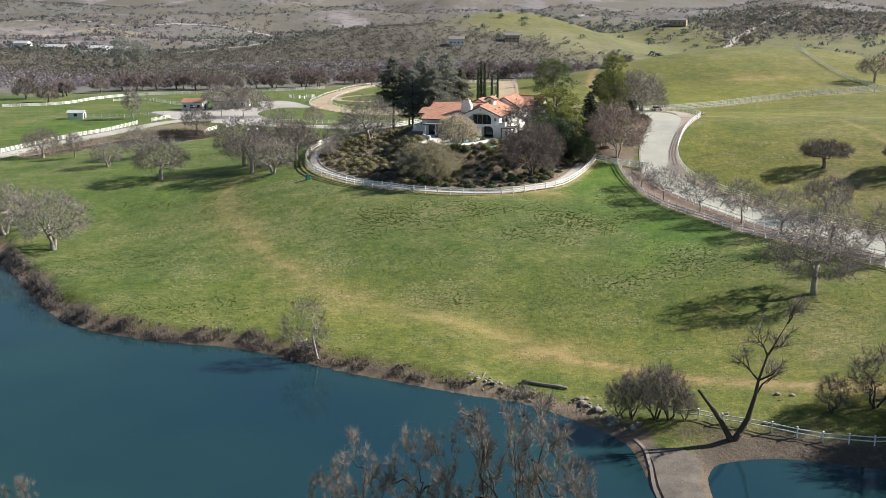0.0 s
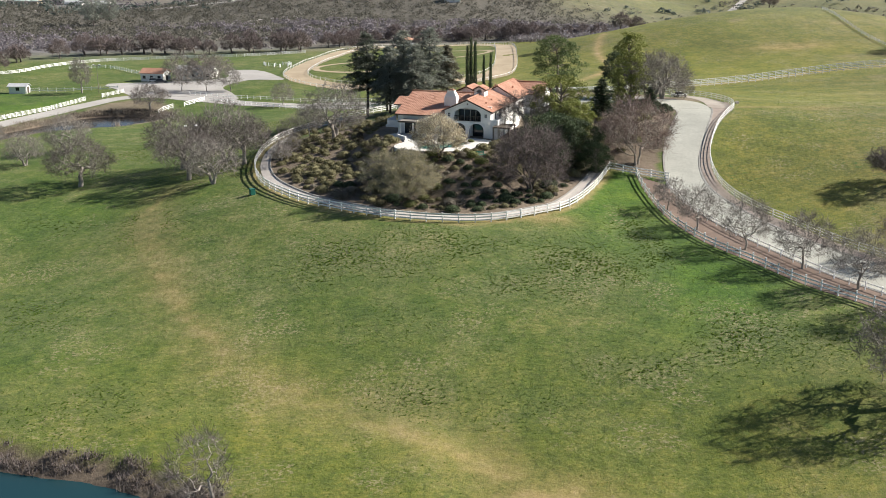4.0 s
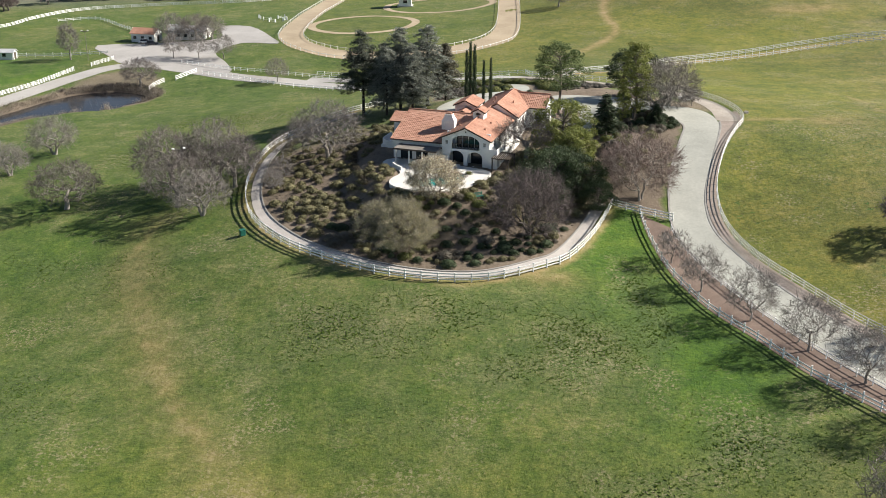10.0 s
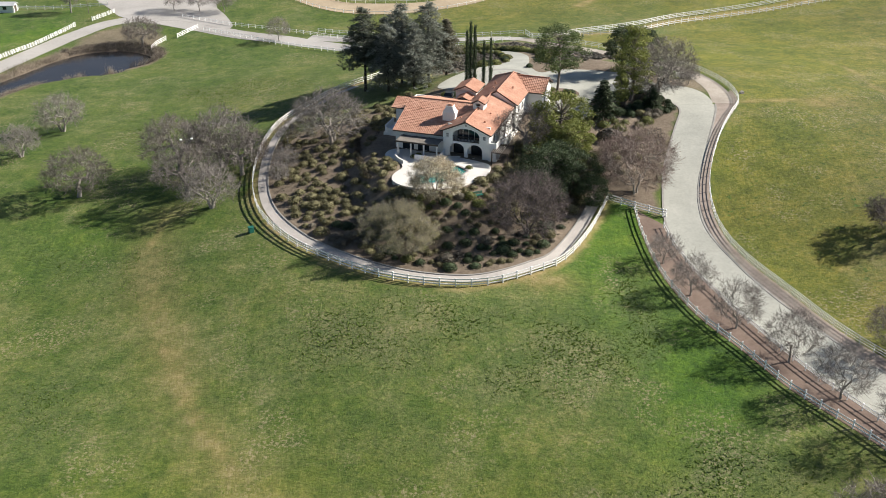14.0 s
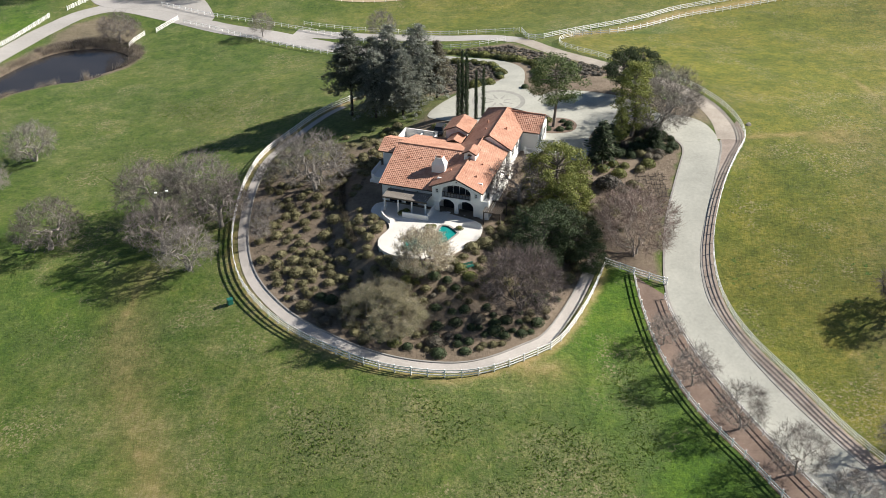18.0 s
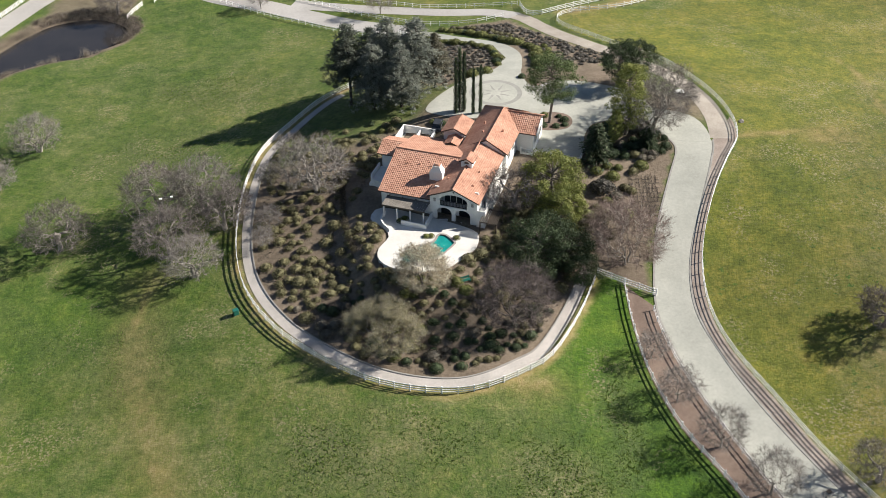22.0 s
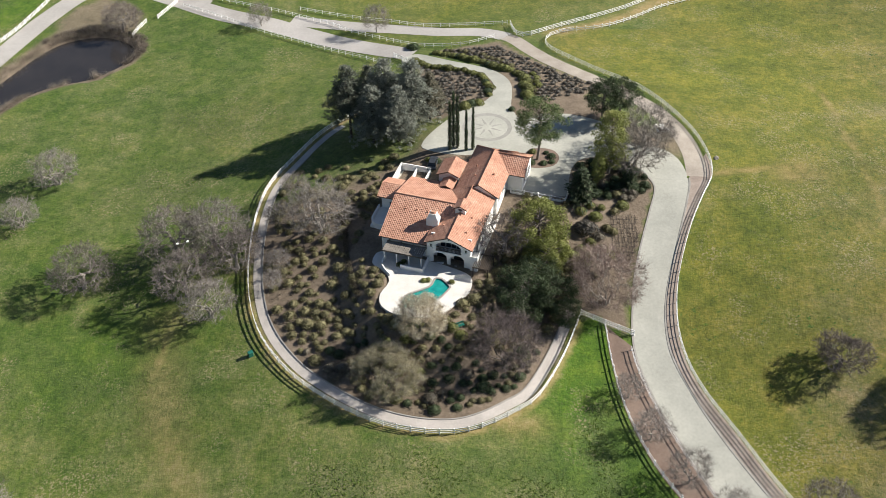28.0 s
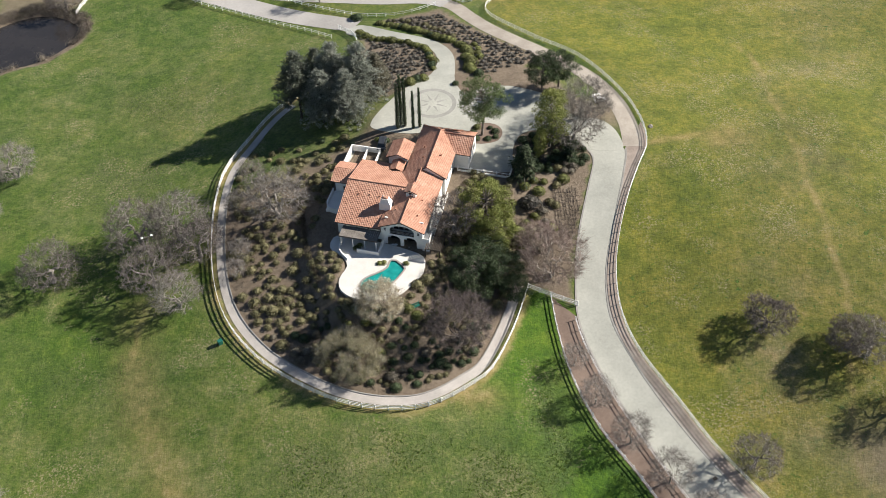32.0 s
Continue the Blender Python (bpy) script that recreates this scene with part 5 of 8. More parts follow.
# chimney with sloped shoulders
ch = bmesh.new()
for z0, z1, w0, w1, d0, d1 in ((3.5, 6.7, 1.2, 1.2, 0.85, 0.85), (6.7, 7.6, 1.2, 0.7, 0.85, 0.6), (7.6, 7.9, 0.7, 0.7, 0.6, 0.6)):
    rings = [[ch.verts.new((-4.7 + sx * w, 5.2 + sy * d, z)) for sx, sy in ((-1, -1), (1, -1), (1, 1), (-1, 1))] for z, w, d in ((z0, w0, d0), (z1, w1, d1))]
    for i in range(4):
        ch.faces.new((rings[0][i], rings[0][(i + 1) % 4], rings[1][(i + 1) % 4], rings[1][i]))
    ch.faces.new(rings[1])
chimney = part("chimney", ch, M_STUCCO, house, "stout white stucco chimney with sloped shoulders")
part("chimney_cap", boxes((-5.3, -4.1, 4.75, 5.65, 7.9, 8.02), (-5.1, -4.3, 4.9, 5.5, 8.02, 8.2), bevel=0.03), M_TILE, chimney)

# pergola over the patio, patio walls, side terrace
pg = part("patio_beam", boxes((-12.7, -4.5, -2.75, -2.6, 2.64, 2.86), (-12.7, -4.5, 0.3, 0.45, 2.64, 2.86)), M_WOOD_DARK, house, "weathered wooden patio cover")
slat = mesh_from("slat", [(x, y, z) for x in (0, 0.36) for y in (-2.7, 0.4) for z in (2.87, 2.93)], [(0, 1, 3, 2), (4, 6, 7, 5), (0, 4, 5, 1), (2, 3, 7, 6), (0, 2, 6, 4), (1, 5, 7, 3)], M_WOOD_GREY)
for i in range(20):
    part("slat", slat, None, pg).matrix_basis = pose(-12.6 + i * 0.405, 0, 0)
for x in (-12.3, -9.8, -7.3, -4.8):
    part("beam", boxes((x - 0.08, x + 0.08, -2.8, 0.8, 2.64, 2.86)), M_WOOD_DARK, pg)
    part("pergola_post", boxes((x - 0.12, x + 0.12, -2.55, -2.3, 0.0, 2.64)), M_STUCCO, pg)
part("patio_wall", boxes((-8.6, -3.9, -3.9, -3.65, -0.3, 1.05), (-4.15, -3.9, -3.65, -0.05, -0.3, 1.3), bevel=0.04), M_STUCCO, house, "low white patio wall")
pw = bmesh.new()
pts = [(-12.4, -1.6), (-12.6, -3.0), (-12.2, -4.2), (-11.2, -5.4), (-9.8, -6.4)]
for (ax, ay), (bx, by) in zip(pts, pts[1:]):
    box(pw, -0.05, math.hypot(bx - ax, by - ay) + 0.05, -0.13, 0.13, -1.2, 0.75, pose(ax, ay, 0, 0, 0, math.degrees(math.atan2(by - ay, bx - ax))))
part("patio_wall", pw, M_STUCCO, house, "low curved white patio wall")
part("side_terrace", boxes((4.4, 5.9, -0.4, 2.2, -1.0, 2.6), (5.75, 5.9, -0.4, 2.2, 2.6, 3.5), (4.4, 5.75, -0.4, -0.25, 2.6, 3.5)), M_STUCCO, house, "small white balcony beside the gable")
part("side_terrace", boxes((4.4, 5.7, 2.2, 17.0, -1.0, 0.1), (5.55, 5.7, 5.0, 17.0, 0.1, 1.1)), M_STUCCO, house, "long white side terrace with a parapet")
dp = part("side_pergola", boxes((5.35, 8.6, -2.1, -1.95, 2.36, 2.5)), M_WOOD_DARK, house, "dark wooden pergola beside the house")
part("beam", boxes((5.35, 8.6, 2.05, 2.2, 2.36, 2.5)), M_WOOD_DARK, dp)
for i in range(10):
    part("slat", boxes((5.4 + i * 0.33, 5.52 + i * 0.33, -2.2, 2.4, 2.5, 2.62)), M_WOOD_DARK, dp)
for x, y in ((5.5, -2.0), (8.4, -2.0), (5.5, 2.2), (8.4, 2.2)):
    part("pergola_post", boxes((x - 0.09, x + 0.09, y - 0.09, y + 0.09, -1.5, 2.36)), M_WOOD_DARK, dp)
part("court_wall", boxes((-19.3, -19.05, 21.3, 27.4, -2.0, 1.6), (-19.05, -12.4, 27.15, 27.4, -1.5, 1.6), (-12.65, -12.4, 22.6, 27.15, -1.0, 1.3), (-15.6, -15.4, 21.3, 27.15, -1.5, 1.2), (-19.05, -13.6, 21.2, 21.4, -1.5, 1.2)), M_STUCCO, house, "white walls of a small rear court")
part("court_floor", boxes((-19.05, -12.65, 21.4, 27.15, -1.0, -0.2)), M_CONCRETE, house)
part("garage_wall", boxes((6.0, 17.8, 24.3, 24.55, -2.8, 1.35), (17.55, 17.8, 24.55, 31.5, -1.8, 1.35)), M_STUCCO, house, "white retaining wall at the edge of the forecourt")
gr = part("garage_railing", boxes((6.0, 17.7, 24.38, 24.46, 2.12, 2.2), (17.64, 17.72, 24.5, 31.4, 2.12, 2.2), (6.0, 17.7, 24.4, 24.44, 1.5, 1.54)), M_WHITE, house, "white painted railing on the retaining wall")
for i in range(40):
    part("baluster", boxes((6.1 + i * 0.295, 6.13 + i * 0.295, 24.4, 24.43, 1.35, 2.12)), M_WHITE, gr)
for i in range(5):
    part("pier", boxes((5.95 + i * 2.9, 6.25 + i * 2.9, 24.2, 24.6, 1.35, 2.35), bevel=0.03), M_STUCCO, gr)

# pool terrace
POOL = [(5.6, 220.6), (6.5, 220.8), (7.4, 220.3), (8.7, 218.4), (8.4, 217.4), (6.5, 214.8), (4.4, 213.2), (2.2, 212.5), (0.2, 212.6), (-0.6, 213.6), (-0.5, 215.0), (0.6, 216.4), (3.6, 217.9), (4.9, 218.9)]
pool_edge = smooth(POOL, 4, True)
dk = bmesh.new()
outer = smooth(DECK, 3, True)
tris = geometry.tessellate_polygon([[p.to_3d() for p in outer], [p.to_3d() for p in pool_edge]])
vs = [dk.verts.new((p.x, p.y, 16.64)) for p in outer + pool_edge]
for t in tris:
    dk.faces.new([vs[i] for i in t])
for lp in (vs[: len(outer)], vs[len(outer):]):
    low = [dk.verts.new(v.co - Vector((0, 0, 1.4))) for v in lp]
    for i in range(len(lp)):
        j = (i + 1) % len(lp)
        dk.faces.new((lp[i], lp[j], low[j], low[i]))
bmesh.ops.recalc_face_normals(dk, faces=dk.faces)
dme = bpy.data.meshes.new("pool_deck")
dk.to_mesh(dme)
M_DECK = varied("white_pool_deck", (0.60, 0.58, 0.54), (0.74, 0.72, 0.68), 0.4, 0.8, 4.0, 0.1, 0.01)
dme.materials.append(M_DECK)
tagged(new("pool_deck", dme), "pale concrete pool terrace below the house", "terrace", kind="structure")
pool = thing("swimming_pool", pose(0, 0, 0), "free-form swimming pool with turquoise water", "pool")
cp = bmesh.new()
for off, z in ((0.0, 16.68),):
    n = len(pool_edge)
    rows_ = []
    for i, p in enumerate(pool_edge):
        d = (pool_edge[(i + 1) % n] - pool_edge[i - 1]).normalized()
        s = Vector((d.y, -d.x))
        rows_.append([cp.verts.new((p.x + s.x * k, p.y + s.y * k, h)) for k, h in ((-0.05, 16.4), (-0.05, z), (0.3, z), (0.3, 16.5))])
    for i in range(n):
        a, b = rows_[i], rows_[(i + 1) % n]
        for k in range(3):
            cp.faces.new((a[k], b[k], b[k + 1], a[k + 1]))
part("coping", cp, M_KERB, pool, "pale pool coping")
wt = bmesh.new()
wt.faces.new([wt.verts.new((p.x, p.y, 16.45)) for p in pool_edge])
part("water", wt, M_POOL, pool, "turquoise water")


# -- trees and shrubs --
def tube(verts, faces, pts, radii, sides):
    base = len(verts)
    for i, (p, r) in enumerate(zip(pts, radii)):
        d = (pts[min(i + 1, len(pts) - 1)] - pts[max(i - 1, 0)])
        d = d.normalized() if d.length > 1e-6 else Vector((0, 0, 1))
        a = d.orthogonal().normalized()
        b = d.cross(a)
        for k in range(sides):
            t = 2 * math.pi * k / sides
            verts.append(p + a * (r * math.cos(t)) + b * (r * math.sin(t)))
    for i in range(len(pts) - 1):
        for k in range(sides):
            j = (k + 1) % sides
            faces.append((base + i * sides + k, base + i * sides + j, base + (i + 1) * sides + j, base + (i + 1) * sides + k))


def twig_spray(rng, tips, per, length, width, up=0.3, spread=1.0):
    verts, faces = [], []
    for p, d, l in tips:
        for _ in range(per):
            q = (d * 0.7 + Vector((rng.gauss(0, spread), rng.gauss(0, spread), rng.gauss(0, spread * 0.8) + up))).normalized()
            s = q.orthogonal().normalized()
            s = (s * math.cos(a := rng.random() * 6.28) + q.cross(s) * math.sin(a)) * width
            ln = length * (0.5 + rng.random())
            o = p + q * (0.15 * ln) * rng.random()
            mid = o + q * ln * 0.55 + Vector((rng.gauss(0, 0.06), rng.gauss(0, 0.06), rng.gauss(0, 0.06))) * ln
            i = len(verts)
            verts += [o - s, o + s, mid + s * 0.7, mid - s * 0.7, mid + (q + s * 4 + Vector((0, 0, 0.2))).normalized() * ln * 0.45]
            faces += [(i, i + 1, i + 2, i + 3), (i + 3, i + 2, i + 4)]
    return verts, faces


def leaf_spray(rng, tips, per, radius, size, flat=0.6):
    verts, faces = [], []
    for p, d, l in tips:
        for _ in range(per):
            o = p + Vector((rng.gauss(0, radius), rng.gauss(0, radius), rng.gauss(0, radius * flat)))
            n = Vector((rng.gauss(0, 1), rng.gauss(0, 1), rng.gauss(0.4, 0.8))).normalized()
            a = n.orthogonal().normalized() * size * (0.6 + 0.7 * rng.random())
            b = n.cross(a) * (0.5 + 0.3 * rng.random())
            i = len(verts)
            verts += [o - a, o + b, o + a, o - b]
            faces.append((i, i + 1, i + 2, i + 3))
    return verts, faces


def tree(name, wood, crown, wood_mat, crown_mat, label, category="tree", group=""):
    """A master tree at the origin: trunk and crown; copies are placed with plant()."""
    t = thing(name, pose(0, 0, 0), label, category, group)
    part("trunk", mesh_from("trunk", *wood, wood_mat, True), None, t)
    part("crown", mesh_from("crown", *crown, crown_mat), None, t)
    return t


placed = set()


def plant(master, x, y, scale=1.0, turn=0.0, label="", sink=0.0, wide=1.0, lean=0.0):
    m = pose(x, y, ground_z(x, y) - sink, lean, 0, turn) @ Matrix.Diagonal((scale * wide, scale * wide, scale, 1))
    if master not in placed:
        placed.add(master)
        ob = master
    else:
        ob = copy_thing(master, Matrix())
    ob.matrix_basis = m
    if label:
        ob["label"] = label
    return ob


def branch_out(rng, verts, faces, tips, p, d, r, goals, level, gnarl, thin):
    """Grows from p towards the goals: splits them into bunches, and sends a crooked limb to each bunch."""
    if len(goals) <= 2 or level > 8:
        for g in goals:
            m = p.lerp(g, 0.5) + Vector((rng.gauss(0, 1), rng.gauss(0, 1), rng.gauss(0, 1))) * (0.09 * (g - p).length)
            tube(verts, faces, [p, m, g], [max(r * 0.8, thin), max(r * 0.55, thin * 0.75), thin * 0.4], 3)
            tips.append((g, (g - m).normalized(), 1.0))
            tips.append((m, (g - p).normalized(), 1.0))
        return
    k = 2 if len(goals) < 7 or rng.random() < 0.45 else 3
    seeds = rng.sample(goals, k)
    for _ in range(3):
        bunches = [[] for _ in range(k)]
        for g in goals:
            bunches[min(range(k), key=lambda i: (g - seeds[i]).length_squared)].append(g)
        seeds = [sum(b, Vector()) / len(b) if b else q for b, q in zip(bunches, seeds)]
    for b, c in zip(bunches, seeds):
        if not b:
            continue
        share = len(b) / len(goals)
        rr = max(r * share ** 0.40, thin)
        reach = (c - p).length
        q = p.lerp(c, 0.50 if level else 0.42) + Vector((rng.gauss(0, 1), rng.gauss(0, 1), rng.gauss(0, 0.8))) * gnarl * reach
        m1 = p.lerp(q, 0.35) + d * (0.12 * reach) + Vector((rng.gauss(0, 1), rng.gauss(0, 1), rng.gauss(0, 1))) * gnarl * 0.5 * reach
        m2 = p.lerp(q, 0.7) + d * (0.06 * reach) + Vector((rng.gauss(0, 1), rng.gauss(0, 1), rng.gauss(0, 1))) * gnarl * 0.5 * reach
        tube(verts, faces, [p, m1, m2, q], [rr, rr * 0.93, rr * 0.86, rr * 0.8], 6 if rr > 0.12 else 4 if rr > 0.05 else 3)
        if len(b) < 7:
            tips.append((m2, (q - m1).normalized(), 1.0))
        branch_out(rng, verts, faces, tips, q, (q - m2).normalized(), rr * 0.8, b, level + 1, gnarl, thin)


def crown_goals(rng, count, wide, high, low, shell=0.6):
    """Points in a lumpy dome, wide metres in radius, between the heights low and high."""
    lumps = [(rng.random() * 6.28, rng.uniform(0.0, 0.9), rng.uniform(0.78, 1.12)) for _ in range(9)]
    out = []
    while len(out) < count:
        z = rng.uniform(-0.55, 1.0)
        a = rng.random() * 6.28
        k = 1.0
        for la, lz, lk in lumps:
            near = math.exp(-((math.atan2(math.sin(a - la), math.cos(a - la)) / 0.5) ** 2 + ((z - lz) / 0.35) ** 2))
            k += (lk - 1) * near
        f = k * (shell + (1 - shell) * rng.random() ** 0.5)
        r = math.sqrt(max(0.0, 1 - max(z, -0.35) ** 2)) * wide * f * (1.0 if z > -0.1 else 1 + 0.5 * (z + 0.1))
        mid = low + (high - low) * 0.36
        h = mid + (z * (high - mid) * f if z > 0 else z * (mid - low) * 1.6)
        out.append(Vector((r * math.cos(a), r * math.sin(a), max(h, low))))
    return out


def bare(seed, wide, high, low=2.2, fork=1.9, goals=330, twigs=13, trunk_r=0.42, thin=0.024, tl=0.75, tw=0.013, gnarl=0.13, shell=0.55, stems=1, name="oak", label="bare winter oak with a broad twiggy crown", bark=None, twig=None, group="", spread=0.5, up=0.15):
    rng = random.Random(seed)
    v, f, tips = [], [], []
    aims = crown_goals(rng, goals, wide, high, low, shell)
    for k in range(stems):
        a = 6.28 * k / stems + rng.random()
        foot = Vector((math.cos(a), math.sin(a), 0)) * (0.25 * (stems > 1))
        out = Vector((math.cos(a), math.sin(a), 0)) * (0.5 * (stems > 1))
        top = foot + out * fork * 0.6 + Vector((rng.gauss(0, 0.12), rng.gauss(0, 0.12), fork))
        r = trunk_r / stems ** 0.5
        tube(v, f, [foot + Vector((0, 0, -0.4)), foot + Vector((0, 0, 0.15)), foot.lerp(top, 0.55) + Vector((rng.gauss(0, 0.1), rng.gauss(0, 0.1), 0)), top], [r * 1.5, r * 1.12, r * 0.95, r * 0.9], 8)
        mine = [g for g in aims if stems == 1 or min(range(stems), key=lambda i: (g.x - wide * 0.4 * math.cos(6.28 * i / stems)) ** 2 + (g.y - wide * 0.4 * math.sin(6.28 * i / stems)) ** 2) == k]
        branch_out(rng, v, f, tips, top, (top - foot).normalized(), r * 0.9, mine, 0, gnarl, thin)
    return tree(name, (v, f), twig_spray(rng, tips, twigs, tl, tw, up, spread), bark or M_BARK, twig or M_TWIG, label, "tree", group)


OAK_A = bare(1, 7.2, 10.0, 2.6, 2.6, 560, 5, 0.46, thin=0.038, tl=0.9, tw=0.015, bark=M_BARK_PALE, shell=0.4, group="bare oaks")
OAK_B = bare(2, 7.8, 10.2, 2.4, 2.3, 600, 5, 0.46, thin=0.038, tl=0.9, tw=0.015, bark=M_BARK_PALE, shell=0.4, group="bare oaks", gnarl=0.15)
OAK_C = bare(3, 6.4, 9.6, 1.6, 1.6, 520, 4, 0.48, thin=0.038, tl=0.85, tw=0.014, shell=0.4, group="bare oaks", stems=2, bark=M_BARK_PALE, twig=M_TWIG_PALE, label="pale grey bare tree with a twiggy crown")
UMBRELLA = bare(7, 5.4, 5.8, 2.2, 1.5, 480, 6, 0.40, thin=0.03, tw=0.017, shell=0.45, group="bare oaks", label="low dense bare oak with a flat spreading crown")
RUSTY = bare(6, 4.6, 7.4, 1.6, 1.1, 320, 8, 0.2, 0.015, 0.95, 0.010, stems=3, name="bare_tree", label="reddish feathery bare tree beside the driveway", bark=M_BARK_PALE, twig=M_TWIG_RED, group="bare trees")
BUSHY = bare(4, 5.9, 7.6, 1.0, 1.0, 500, 7, 0.28, 0.022, 1.0, 0.013, stems=3, shell=0.4, name="bare_tree", label="dense bare tree with many fine purplish twigs", twig=M_TWIG_DARK, group="bare trees")
YOUNG = bare(5, 3.9, 7.2, 1.9, 1.6, 220, 6, 0.15, 0.018, 0.95, 0.011, bark=M_BARK_PALE, twig=M_TWIG_PALE, shell=0.5, name="young_tree", label="young bare tree beside the driveway", group="driveway trees")
SLIM = bare(8, 2.9, 9.6, 2.2, 2.6, 200, 10, 0.2, 0.016, 0.8, 0.012, shell=0.4, name="bare_tree", label="tall bare tree beside a paddock", bark=M_BARK_PALE, twig=M_TWIG_PALE)

# oaks on the meadow, the pasture and the lake shore
for m_, x, y, s, r, w in ((OAK_B, -66.5, 231.0, 0.95, 20, 1.0), (OAK_A, -43.9, 225.6, 1.02, 60, 0.95), (OAK_C, -37.8, 218.8, 0.9, 100, 1.0), (OAK_A, -48.0, 237.5, 1.2, 200, 0.95), (OAK_C, -39.5, 238.0, 1.3, 300, 0.95), (OAK_A, -34.5, 231.5, 0.95, 30, 0.95), (OAK_C, -82.0, 266.8, 0.95, 140, 1.0), (OAK_C, -85.6, 251.5, 0.75, 10, 1.0), (OAK_B, 52.0, 133.8, 1.06, 75, 0.9), (UMBRELLA, 77.4, 199.8, 1.0, 33, 1.0), (UMBRELLA, 90.6, 192.6, 0.95, 120, 1.0), (OAK_A, 97.0, 178.5, 0.7, 80, 1.0), (OAK_C, -71.1, 176.2, 1.2, 45, 1.0), (OAK_C, -86.0, 190.0, 1.1, 190, 1.0), (OAK_A, -114.3, 281.5, 0.85, 70, 1.0), (SLIM, -103.2, 276.4, 0.8, 12, 1.2), (OAK_B, -85.5, 344.5, 0.85, 40, 1.0), (OAK_B, 47.8, 442.3, 0.75, 0, 1.0), (OAK_A, 170.0, 395.0, 1.1, 0, 1.0)):
    plant(m_, x, y, s, r, wide=w)
plant(OAK_C, -17.6, 239.0, 1.2, 25, "bare spreading tree on the planted slope")
plant(OAK_C, 48.0, 252.4, 1.2, 160, "pale bare tree beside the forecourt")
plant(OAK_C, 52.0, 261.0, 1.1, 60, "pale bare tree beside the forecourt")
plant(OAK_A, 19.6, 229.0, 0.88, 20, "bare tree close to the house wall")
plant(BUSHY, 18.4, 203.4, 1.42, 0, "dense purplish bare tree on the planted slope", wide=0.82)
for x, y, s, r in ((38.4, 216.8, 1.6, 90), (36.0, 223.5, 0.9, 190)):
    plant(RUSTY, x, y, s, r)
for x, y, s, r in ((39.8, 196.2, 0.75, 0), (42.4, 187.6, 0.95, 70), (47.2, 178.8, 1.05, 140), (52.4, 170.4, 1.1, 200), (56.6, 162.0, 1.1, 260), (61.5, 153.0, 1.15, 20), (66.5, 144.5, 1.15, 80), (-84.6, 380.0, 1.1, 10), (-76.0, 378.6, 1.1, 100), (-67.4, 376.4, 1.1, 200), (-10.5, 334.5, 1.15, 300), (-44.6, 343.1, 1.0, 300), (57.0, 261.5, 0.6, 40), (-24.5, 252.0, 0.9, 20), (-27.2, 243.0, 0.8, 90), (-25.5, 229.0, 0.7, 50), (-26.0, 224.0, 0.6, 150)):
    plant(YOUNG, x, y, s, r)
plant(SLIM, -119.0, 381.0, 1.3)

# trees with buds and blossom
def flowering(seed, wide, high, goals, per, radius, leaf, m_leaf, name, label):
    rng = random.Random(seed)
    v, f, tips = [], [], []
    for k in range(3):
        a = 2.1 * k + rng.random()
        top = Vector((math.cos(a) * 0.8, math.sin(a) * 0.8, 1.1))
        tube(v, f, [Vector((0, 0, -0.3)), top * 0.5 + Vector((0, 0, 0.1)), top], [0.17, 0.13, 0.11], 6)
        mine = [g for i, g in enumerate(crown_goals(rng, goals, wide, high, 1.0, 0.45)) if math.cos(math.atan2(g.y, g.x) - a) > 0.5]
        branch_out(rng, v, f, tips, top, Vector((0, 0, 1)), 0.11, mine, 0, 0.12, 0.016)
    t = tree(name, (v, f), leaf_spray(rng, tips, per, radius, leaf), M_BARK, m_leaf, label)
    part("twig_spray", mesh_from("twig_spray", *twig_spray(rng, tips, 5, 0.6, 0.011), M_TWIG_PALE), None, t)["kind"] = "stuff"
    return t


plant(flowering(11, 6.4, 7.4, 620, 20, 0.28, 0.058, M_GREYBUD, "budding_tree", "grey-green budding tree on the planted slope"), -3.2, 198.6, 1.12, 0)
plant(flowering(12, 4.3, 5.6, 380, 13, 0.24, 0.075, M_BLOSSOM, "blossom_tree", "small tree covered in cream blossom beside the pool"), 3.2, 207.0, 1.35, 0, wide=0.9)


